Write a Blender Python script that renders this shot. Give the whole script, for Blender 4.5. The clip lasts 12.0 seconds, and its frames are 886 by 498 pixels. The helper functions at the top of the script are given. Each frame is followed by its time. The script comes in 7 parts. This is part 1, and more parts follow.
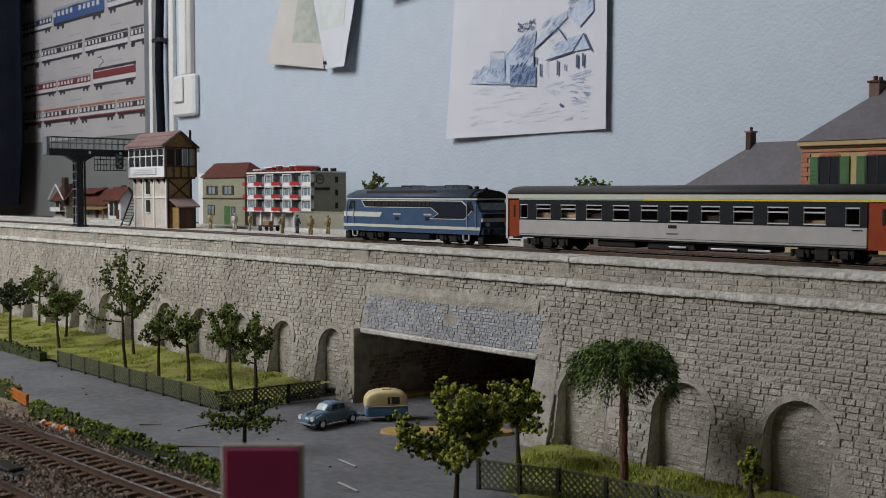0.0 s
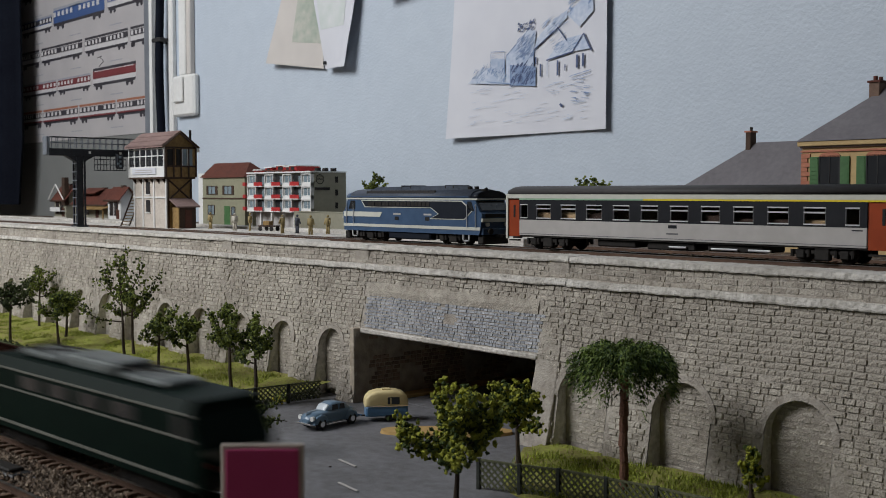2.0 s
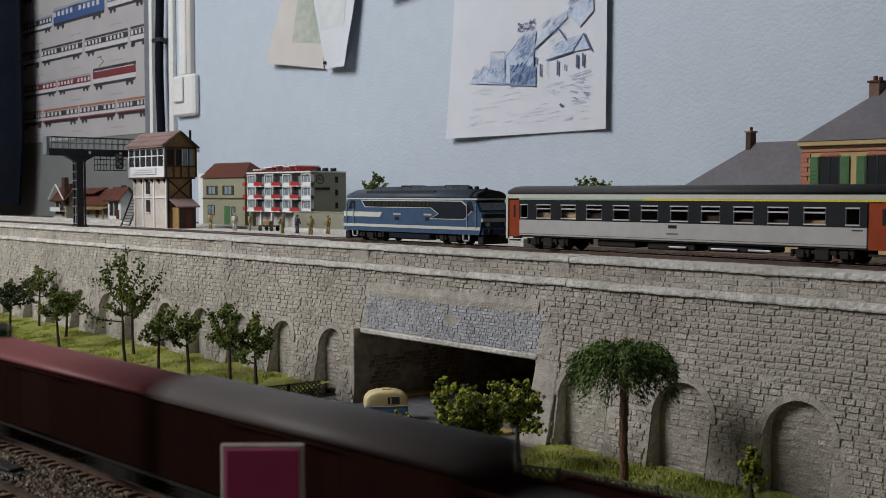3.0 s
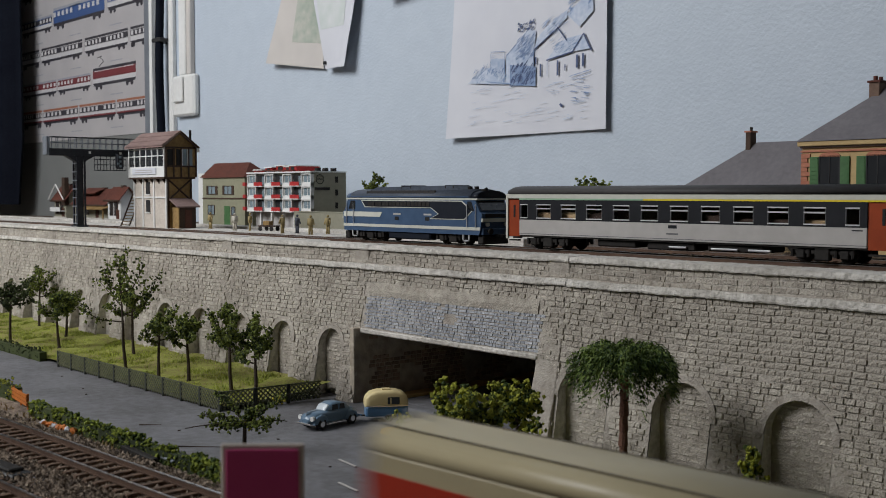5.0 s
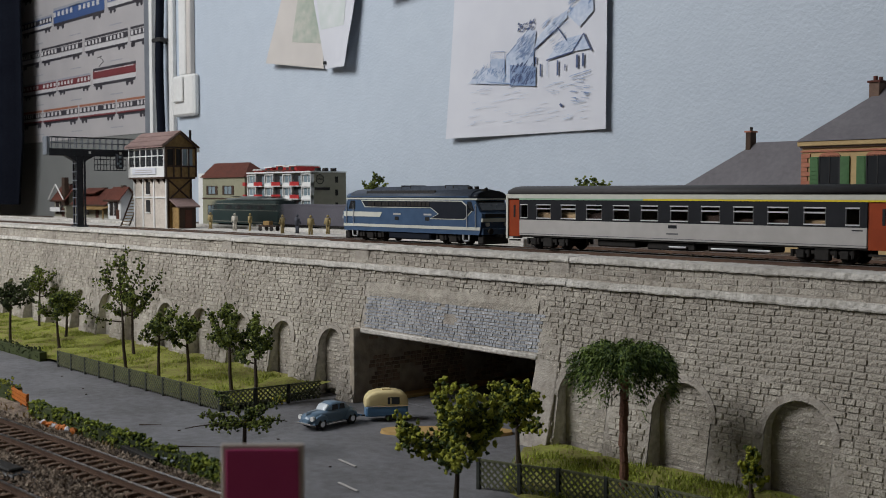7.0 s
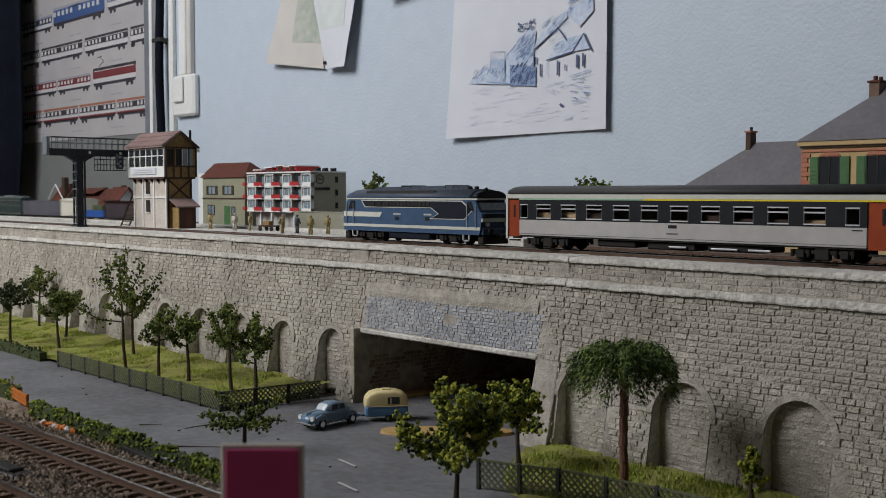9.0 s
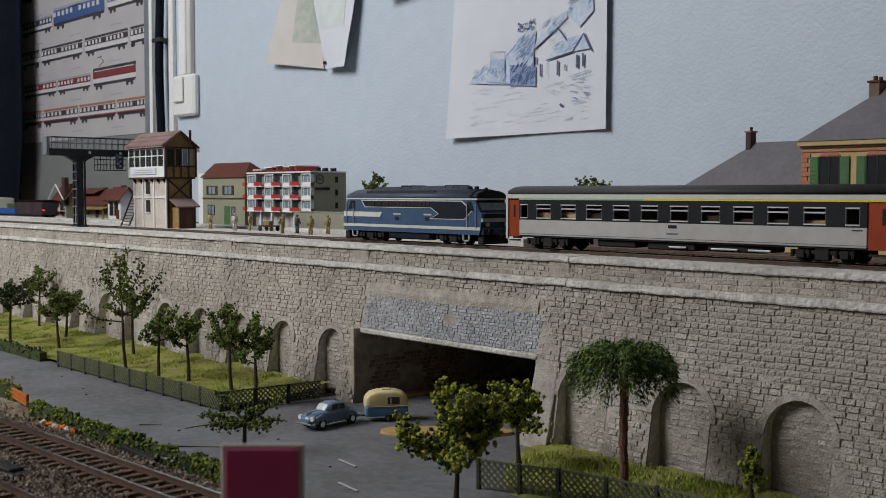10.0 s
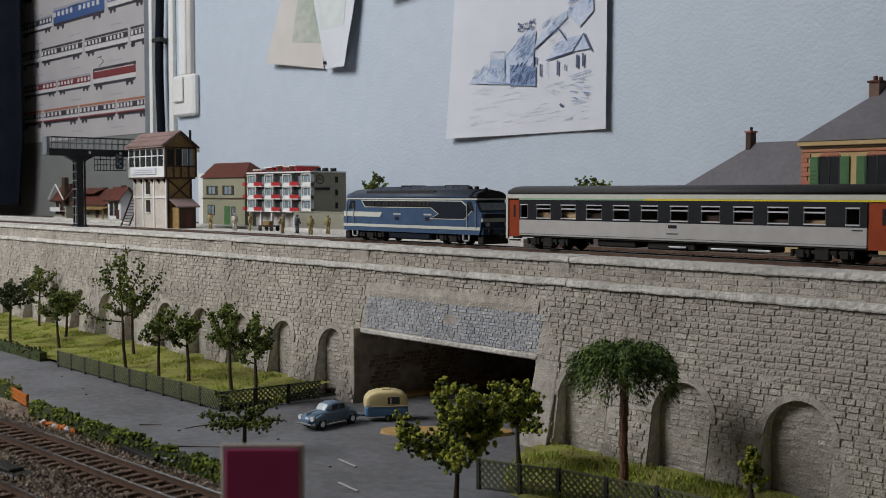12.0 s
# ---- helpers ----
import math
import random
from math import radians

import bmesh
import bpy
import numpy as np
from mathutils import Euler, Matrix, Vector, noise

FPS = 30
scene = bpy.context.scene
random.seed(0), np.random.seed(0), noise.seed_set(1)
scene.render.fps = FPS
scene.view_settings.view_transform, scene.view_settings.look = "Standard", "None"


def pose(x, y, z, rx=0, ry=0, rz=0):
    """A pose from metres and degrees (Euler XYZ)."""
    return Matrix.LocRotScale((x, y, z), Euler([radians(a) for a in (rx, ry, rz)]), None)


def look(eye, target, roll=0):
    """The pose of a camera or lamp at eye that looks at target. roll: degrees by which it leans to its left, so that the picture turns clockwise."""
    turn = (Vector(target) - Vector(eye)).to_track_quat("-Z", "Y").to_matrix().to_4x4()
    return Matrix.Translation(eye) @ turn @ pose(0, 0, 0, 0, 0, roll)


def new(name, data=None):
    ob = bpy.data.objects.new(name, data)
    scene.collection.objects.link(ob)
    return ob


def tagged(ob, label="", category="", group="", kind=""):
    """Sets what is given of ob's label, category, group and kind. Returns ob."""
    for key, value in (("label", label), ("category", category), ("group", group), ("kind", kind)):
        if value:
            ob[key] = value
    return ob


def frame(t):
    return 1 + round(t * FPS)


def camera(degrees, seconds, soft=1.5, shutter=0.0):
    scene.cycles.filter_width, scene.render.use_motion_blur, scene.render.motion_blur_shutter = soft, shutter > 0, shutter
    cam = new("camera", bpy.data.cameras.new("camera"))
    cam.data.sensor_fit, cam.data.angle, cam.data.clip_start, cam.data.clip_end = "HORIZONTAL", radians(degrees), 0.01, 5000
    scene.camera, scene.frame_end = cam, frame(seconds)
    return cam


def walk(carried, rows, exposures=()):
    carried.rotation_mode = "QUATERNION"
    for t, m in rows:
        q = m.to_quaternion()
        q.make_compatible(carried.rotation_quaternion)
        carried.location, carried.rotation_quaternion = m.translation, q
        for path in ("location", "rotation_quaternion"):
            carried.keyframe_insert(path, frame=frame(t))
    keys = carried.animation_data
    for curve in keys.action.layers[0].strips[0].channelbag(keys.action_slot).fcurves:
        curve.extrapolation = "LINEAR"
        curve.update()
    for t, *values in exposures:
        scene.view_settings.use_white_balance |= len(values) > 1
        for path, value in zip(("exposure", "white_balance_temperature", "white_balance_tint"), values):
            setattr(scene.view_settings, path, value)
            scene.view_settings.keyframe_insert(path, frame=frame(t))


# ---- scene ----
# A model railway in 1:87 along the wall of a room; true metres, z = 0 is the lower road, y runs towards the room's wall.
cam = camera(43.8, 12.0, soft=0.5, shutter=1.0)
EYE = Vector((0, 0, 0.168))
VIEW = look(EYE, EYE + Vector((-0.74632, 0.66365, -0.0507)))
cam.data.dof.use_dof, cam.data.dof.focus_distance, cam.data.dof.aperture_fstop = True, 0.9, 32
walk(cam, [(0, VIEW), (12, VIEW)])

# ---- light: a window behind the camera, weak sky ----
world = bpy.data.worlds.new("world")
scene.world = world
world.use_nodes = True
wn = world.node_tree
sky = wn.nodes.new("ShaderNodeTexSky")
sky.sky_type, sky.sun_disc = "NISHITA", False
sky.sun_elevation, sky.sun_rotation = radians(35), radians(200)
wn.links.new(sky.outputs[0], wn.nodes["Background"].inputs[0])
wn.nodes["Background"].inputs[1].default_value = 0.08


def window_lamp(name, x0, x1, y, z0, z1, power, colour):
    data = bpy.data.lights.new(name, "AREA")
    data.shape, data.size, data.size_y = "RECTANGLE", x1 - x0, z1 - z0
    data.energy, data.color = power, colour
    ob = new(name, data)
    ob.matrix_world = look(((x0 + x1) / 2, y, (z0 + z1) / 2), ((x0 + x1) / 2, y + 1, (z0 + z1) / 2 - 0.95))
    return ob


window_lamp("window_light", -2.4, -1.0, -0.98, 0.95, 1.85, 49, (0.95, 0.965, 0.99))
scene.view_settings.exposure = 0.0

# ---- materials ----


def mat(name, a, b=None, rough=0.7, metal=0.0, scale=300, bump=0.0, fine=None, island=0.0, coat=0.0, spec=0.3):
    """Two noise scales between colours a and b, fine bump (metres), a random shift for each loose piece."""
    m = bpy.data.materials.new(name)
    m.use_nodes = True
    n, l = m.node_tree.nodes, m.node_tree.links
    p = n["Principled BSDF"]
    p.inputs["Roughness"].default_value, p.inputs["Metallic"].default_value = rough, metal
    p.inputs["Coat Weight"].default_value, p.inputs["Specular IOR Level"].default_value = coat, spec
    b = b or tuple(c * 0.75 for c in a)
    co = n.new("ShaderNodeTexCoord")
    n1, n2 = n.new("ShaderNodeTexNoise"), n.new("ShaderNodeTexNoise")
    n1.inputs["Scale"].default_value, n2.inputs["Scale"].default_value = scale * 0.12, scale
    n1.inputs["Detail"].default_value, n2.inputs["Detail"].default_value = 3, 4
    for q in (n1, n2):
        l.new(co.outputs["Object"], q.inputs["Vector"])
    add = n.new("ShaderNodeMath")
    add.operation = "ADD"
    l.new(n1.outputs[0], add.inputs[0])
    l.new(n2.outputs[0], add.inputs[1])
    last = add
    if island:
        g, mul, add2 = n.new("ShaderNodeNewGeometry"), n.new("ShaderNodeMath"), n.new("ShaderNodeMath")
        mul.operation, mul.inputs[1].default_value, add2.operation = "MULTIPLY_ADD", island, "ADD"
        mul.inputs[2].default_value = -island / 2
        l.new(g.outputs["Random Per Island"], mul.inputs[0])
        l.new(add.outputs[0], add2.inputs[0])
        l.new(mul.outputs[0], add2.inputs[1])
        last = add2
    ramp = n.new("ShaderNodeMapRange")
    ramp.inputs[1].default_value, ramp.inputs[2].default_value = 0.7, 1.3
    l.new(last.outputs[0], ramp.inputs[0])
    mix = n.new("ShaderNodeMix")
    mix.data_type = "RGBA"
    mix.inputs[6].default_value, mix.inputs[7].default_value = (*a, 1), (*b, 1)
    l.new(ramp.outputs[0], mix.inputs[0])
    l.new(mix.outputs[2], p.inputs["Base Color"])
    if bump:
        bn, n3 = n.new("ShaderNodeBump"), n.new("ShaderNodeTexNoise")
        n3.inputs["Scale"].default_value, n3.inputs["Detail"].default_value = fine or scale * 2, 3
        l.new(co.outputs["Object"], n3.inputs["Vector"])
        bn.inputs["Distance"].default_value, bn.inputs["Strength"].default_value = bump, 1
        l.new(n3.outputs[0], bn.inputs["Height"])
        l.new(bn.outputs[0], p.inputs["Normal"])
    return m


def glow(name, colour, strength):
    m = mat(name, colour, rough=0.3)
    p = m.node_tree.nodes["Principled BSDF"]
    p.inputs["Emission Color"].default_value, p.inputs["Emission Strength"].default_value = (*colour, 1), strength
    return m


M_PLASTER = mat("wall_paint", (0.455, 0.515, 0.585), (0.49, 0.55, 0.62), 0.5, scale=40, bump=0.0007, fine=240)
M_DIM = mat("pale_wall_panelling", (0.46, 0.43, 0.39), (0.40, 0.37, 0.33), 0.7, scale=20)
M_CEIL = mat("ceiling_paint", (0.75, 0.75, 0.74), rough=0.8, scale=30)
M_FLOOR = mat("floor_lino", (0.12, 0.10, 0.09), rough=0.6, scale=20)
M_STONE = mat("grey_masonry", (0.505, 0.463, 0.395), (0.255, 0.226, 0.188), 0.85, scale=170, bump=0.0012, fine=800, island=0.22)
M_MORTAR = mat("masonry_joint", (0.47, 0.43, 0.375), (0.26, 0.23, 0.195), 0.9, scale=160, bump=0.0009, fine=700)
M_PANEL = mat("blue_grey_masonry", (0.41, 0.42, 0.445), (0.22, 0.235, 0.26), 0.32, scale=400, bump=0.0004, island=0.4)
M_COPING = mat("pale_coping", (0.70, 0.67, 0.62), (0.36, 0.335, 0.295), 0.8, scale=230, bump=0.0013, fine=500)
M_TANWALL = mat("tan_render", (0.50, 0.44, 0.355), (0.22, 0.18, 0.135), 0.85, scale=120, bump=0.0006)
M_BEDDARK = mat("dark_trackbed", (0.045, 0.04, 0.036), (0.025, 0.022, 0.02), 0.95, scale=700, bump=0.001, fine=700)
M_ROAD = mat("road_grey", (0.195, 0.195, 0.207), (0.105, 0.102, 0.105), 0.55, scale=140, bump=0.0003, fine=600)
M_GRASS = mat("grass_base", (0.29, 0.33, 0.06), (0.19, 0.15, 0.06), 0.95, scale=320, bump=0.001, fine=900)
M_TUFT = mat("grass_blades", (0.40, 0.45, 0.075), (0.15, 0.18, 0.032), 0.9, scale=60, island=0.7)
M_BALLAST = mat("ballast", (0.36, 0.285, 0.215), (0.09, 0.066, 0.05), 0.95, scale=700, bump=0.0012, fine=600, island=0.9)
M_RAIL = mat("rusty_rail", (0.13, 0.078, 0.052), (0.075, 0.045, 0.032), 0.7, 0.1, scale=500)
M_RAILTOP = mat("worn_rail_head", (0.62, 0.60, 0.58), (0.5, 0.48, 0.46), 0.28, 1.0, scale=500)
M_SLEEPER = mat("brown_sleeper", (0.19, 0.12, 0.08), (0.08, 0.05, 0.035), 0.85, scale=500)
M_BARK = mat("bark", (0.07, 0.05, 0.035), (0.035, 0.026, 0.02), 0.9, scale=900, bump=0.0004)
M_PALMBARK = mat("reddish_bark", (0.20, 0.10, 0.065), (0.10, 0.05, 0.035), 0.9, scale=900, bump=0.0005)
M_LEAF = mat("foam_leaves", (0.165, 0.20, 0.035), (0.028, 0.042, 0.012), 0.8, scale=200, island=1.0)
M_LEAFY = mat("yellow_green_leaves", (0.31, 0.32, 0.04), (0.035, 0.055, 0.012), 0.85, scale=200, island=1.2)
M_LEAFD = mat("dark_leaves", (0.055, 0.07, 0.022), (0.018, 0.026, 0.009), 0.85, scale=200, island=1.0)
M_HEDGE = mat("hedge_green", (0.22, 0.26, 0.035), (0.04, 0.065, 0.015), 0.9, scale=200, island=1.0)
M_PAPER = mat("white_paper", (0.63, 0.64, 0.68), (0.57, 0.58, 0.63), 0.6, scale=20)
M_PANELGREY = mat("shaded_board_grey", (0.19, 0.195, 0.188), (0.165, 0.17, 0.163), 0.5, scale=15)
M_PAPERW = mat("yellowed_paper", (0.58, 0.545, 0.51), (0.51, 0.48, 0.455), 0.5, scale=20)
M_INK = mat("blue_ink", (0.12, 0.20, 0.38), (0.30, 0.38, 0.52), 0.7, scale=180)
M_INKPALE = mat("pale_blue_ink", (0.34, 0.42, 0.56), (0.58, 0.62, 0.70), 0.7, scale=180)
M_INKDARK = mat("dark_blue_ink", (0.03, 0.05, 0.12), (0.10, 0.13, 0.24), 0.7, scale=180)
M_WHITE = mat("white_plastic", (0.75, 0.75, 0.73), (0.66, 0.66, 0.64), 0.4, scale=100)
M_BLACK = mat("black_plastic", (0.018, 0.018, 0.02), (0.03, 0.03, 0.03), 0.45, scale=200)
M_DARK = mat("dark_underframe", (0.016, 0.014, 0.013), (0.03, 0.027, 0.024), 0.7, scale=500, spec=0.2)
M_CURTAIN = mat("navy_curtain", (0.006, 0.007, 0.012), (0.009, 0.011, 0.017), 0.95, scale=150, spec=0.05)
M_GLASS = mat("tinted_window", (0.02, 0.022, 0.025), (0.03, 0.032, 0.035), 0.08, scale=50, coat=0.5)

# ---- mesh helpers ----


def part(name, bm, material, parent=None, label="", smooth=False):
    me = bpy.data.meshes.new(name)
    bm.normal_update()
    bm.to_mesh(me)
    bm.free()
    me.materials.append(material)
    if smooth:
        me.polygons.foreach_set("use_smooth", [len(p.vertices) < 5 for p in me.polygons])
    ob = new(name, me)
    if parent:
        ob.parent = parent
    return tagged(ob, label)


def thing(name, label, category, m=None, group="", kind=""):
    ob = new(name)
    ob.empty_display_size = 0.01
    if m:
        ob.matrix_basis = m
    return tagged(ob, label, category, group, kind)


def box(x0, x1, y0, y1, z0, z1, bevel=0.0, bm=None, seg=1):
    """A box, its edges bevelled."""
    out = bm or bmesh.new()
    g = bmesh.ops.create_cube(out, size=1, matrix=Matrix.Translation(((x0 + x1) / 2, (y0 + y1) / 2, (z0 + z1) / 2)) @ Matrix.Diagonal((abs(x1 - x0), abs(y1 - y0), abs(z1 - z0), 1)))
    if bevel:
        edges = list({e for v in g["verts"] for e in v.link_edges})
        bmesh.ops.bevel(out, geom=edges, offset=bevel, segments=seg, affect="EDGES", profile=0.5)
    return out


def cyl(p, q, r, r2=None, n=10, bm=None):
    """A rod from p to q, tapering from r to r2."""
    out = bm or bmesh.new()
    p, q = Vector(p), Vector(q)
    turn = (q - p).to_track_quat("Z", "Y").to_matrix().to_4x4()
    bmesh.ops.create_cone(out, cap_ends=True, segments=n, radius1=r, radius2=r if r2 is None else r2, depth=(q - p).length, matrix=Matrix.Translation((p + q) / 2) @ turn)
    return out


def prism(profile, x0, x1, axis="x", bm=None):
    """A profile of (u, z) swept from x0 to x1 along x (u is y) or along y (u is x)."""
    out = bm or bmesh.new()
    put = (lambda s, u, z: (s, u, z)) if axis == "x" else (lambda s, u, z: (u, s, z))
    a = [out.verts.new(put(x0, *c)) for c in profile]
    b = [out.verts.new(put(x1, *c)) for c in profile]
    k = len(profile)
    for i in range(k):
        out.faces.new((a[i], a[(i + 1) % k], b[(i + 1) % k], b[i]))
    out.faces.new(a[::-1])
    out.faces.new(b)
    bmesh.ops.recalc_face_normals(out, faces=out.faces[:])
    return out


def soup(verts, faces):
    me = bpy.data.meshes.new("soup")
    me.from_pydata(verts, [], faces)
    bm = bmesh.new()
    bm.from_mesh(me)
    bpy.data.meshes.remove(me)
    return bm


# ---- the room ----
YW = 1.07
UPZ = 0.112


def room():
    def slab(name, *a, m=M_PLASTER, label="", cat=""):
        return tagged(part(name, box(*a), m), label, cat, kind="structure")

    slab("wall_north", -3.7, 4.2, YW, YW + 0.12, -1.0, 2.0, label="pale blue-grey roughcast painted room wall", cat="wall")
    # Dark grey of this added board stands in for shade on the wall's left.
    slab("wall_panel", -3.4, -2.107, YW - 0.003, YW, UPZ, 1.5, m=M_PANELGREY, label="grey board on the room wall, darkened to stand in for shade", cat="panel")
    slab("wall_west", -3.82, -3.7, -1.0, YW + 0.12, -1.0, 2.0, m=M_DIM, label="pale beige panelled room wall", cat="wall")
    slab("wall_east", 4.2, 4.32, -1.0, YW + 0.12, -1.0, 2.0, m=M_DIM, label="pale beige panelled room wall", cat="wall")
    bm = box(-3.82, 4.32, -1.12, -1.0, -1.0, 0.95)
    box(-3.82, 4.32, -1.12, -1.0, 1.85, 2.0, bm=bm)
    for a, b in ((-3.82, -2.4), (-1.0, 4.32)):
        box(a, b, -1.12, -1.0, 0.95, 1.85, bm=bm)
    tagged(part("wall_south", bm, M_DIM), "pale beige panelled room wall with a high window opening", "wall", kind="structure")
    slab("ceiling", -3.82, 4.32, -1.12, YW + 0.12, 2.0, 2.1, m=M_CEIL, label="white painted ceiling", cat="ceiling")
    slab("floor", -3.82, 4.32, -1.12, YW + 0.12, -1.1, -1.0, m=M_FLOOR, label="dull brown lino floor", cat="floor")


room()

# ---- the layout's ground ----
UP = UPZ  # upper deck
RAIL = 0.125  # rail head, upper front track
LOWT = 0.050  # rail head, near tracks
NEARTURN = 3.034  # degrees by which the near tracks run off the x axis


def near_y(x, off=0.0):
    """The middle of the near track, off metres to its side."""
    return 0.2055 + 0.053 * (x + 0.48) + off


PLAT = 0.043


def relief(name, x0, x1, y0, y1, z, step, amp, material, seed=0, zfun=None):
    """A sheet of ground with thickness and slight unevenness."""
    nx, ny = max(2, int((x1 - x0) / step)), max(2, int((y1 - y0) / step))
    v, f = [], []
    for j in range(ny + 1):
        for i in range(nx + 1):
            x, y = x0 + (x1 - x0) * i / nx, y0 + (y1 - y0) * j / ny
            h = noise.noise((x * 40 + seed, y * 40, seed)) * amp + noise.noise((x * 150, y * 150, seed + 3)) * amp * 0.4
            v.append((x, y, z + h + (zfun(x, y) if zfun else 0)))
    for j in range(ny):
        for i in range(nx):
            a = j * (nx + 1) + i
            f.append((a, a + 1, a + nx + 2, a + nx + 1))
    return part(name, soup(v, f), material, smooth=True)


def grounds():
    tagged(part("ground", box(-3.65, 4.1, 0.22, 0.66, -0.03, -0.002), M_ROAD), "grey painted lower baseboard of the layout", "ground", kind="structure")
    tagged(relief("road", -2.6, 0.6, 0.255, 0.60, 0.0, 0.012, 0.0003, M_ROAD), "smooth grey asphalt road of the model", "road", kind="structure")
    tagged(part("deck", box(-3.65, 4.1, 0.552, YW, UP - 0.02, UP), M_BALLAST), "dark ballasted upper deck of the station", "ground", kind="structure")
    v, f = [], []
    for x in (-3.65, -0.30, 4.1):
        e = max(0.0, 0.053 * (x + 0.30))
        v += [(x, y, z) for y, z in ((-0.25, -0.03), (0.236 + e, -0.03), (0.262 + e, -0.001), (0.252 + e, PLAT - 0.002), (-0.25, PLAT - 0.002))]
    for k in (0, 5):
        f += [(k + i, k + (i + 1) % 5, k + 5 + (i + 1) % 5, k + 5 + i) for i in range(5)]
    f += [(4, 3, 2, 1, 0), (10, 11, 12, 13, 14)]
    tagged(part("embankment", soup(v, f), M_BALLAST), "raised brown ballasted trackbed", "ground", kind="structure")
    tagged(part("table_frame", box(-3.65, 4.1, -0.24, 1.06, -0.12, -0.031), M_SLEEPER), "wooden frame under the layout", "frame", kind="structure")


grounds()


def grass_height(x, y):
    u = max(0.0, (y - 0.43) / 0.10)
    return 0.006 * u * u


def low_verge(x, y):
    return -0.0015 + 0.0016 * max(0.0, (y - 0.44) / 0.09)


def verges():
    tagged(relief("grass_verge", -2.2, -0.742, 0.431, 0.535, 0.0035, 0.008, 0.0024, M_GRASS, 2, grass_height), "yellow-green scattered grass verge below the wall", "grass", kind="structure")
    v, f, n = [], [], 90
    for i in range(n + 1):
        x = -0.492 + 0.69 * i / n
        front = verge_front(x)
        for j in range(13):
            y = front + (0.535 - front) * j / 12
            z = 0.0035 + low_verge(x, y) + 0.0014 * noise.noise((x * 45, y * 45, 5)) + 0.0007 * noise.noise((x * 160, y * 160, 8))
            v.append((x, y, z if j else -0.001))
    for i in range(n):
        for j in range(12):
            a = 13 * i + j
            f.append((a, a + 13, a + 14, a + 1))
    tagged(part("grass_verge", soup(v, f), M_GRASS, smooth=True), "yellow-green scattered grass verge below the wall", "grass", kind="structure")


def verge_front(x):
    """The road's edge before the second verge, which bends away from the wall's foot."""
    u = min(1.0, max(0.0, (x + 0.492) / 0.075))
    return 0.505 - 0.078 * math.sin(u * math.pi / 2) + 0.02 * max(0.0, x + 0.417) * 5 * 0.3


verges()

# ---- the retaining wall ----
Y0, BATTER = 0.527, 0.17
WX0, WX1 = -2.2, 0.05
OPEN0, OPEN1, OPENZ = -0.7015, -0.5085, 0.056
NICHES = [(-1.101 + 0.072 * i, 0.0160) for i in range(6)] + [(-0.465 + 0.0765 * i, 0.0205) for i in range(5)] + [(-1.167 - 0.072 * i, 0.0165) for i in range(6)]
NTOP = 0.056
PILASTERS = [-1.78, -1.48, -1.22, -0.926, -0.7135, -0.4975]


def niche_at(x):
    for c, w in NICHES:
        if abs(x - c) < w:
            return NTOP - w + math.sqrt(w * w - (x - c) ** 2)
    return 0.0


def face(z):
    return Y0 + BATTER * z


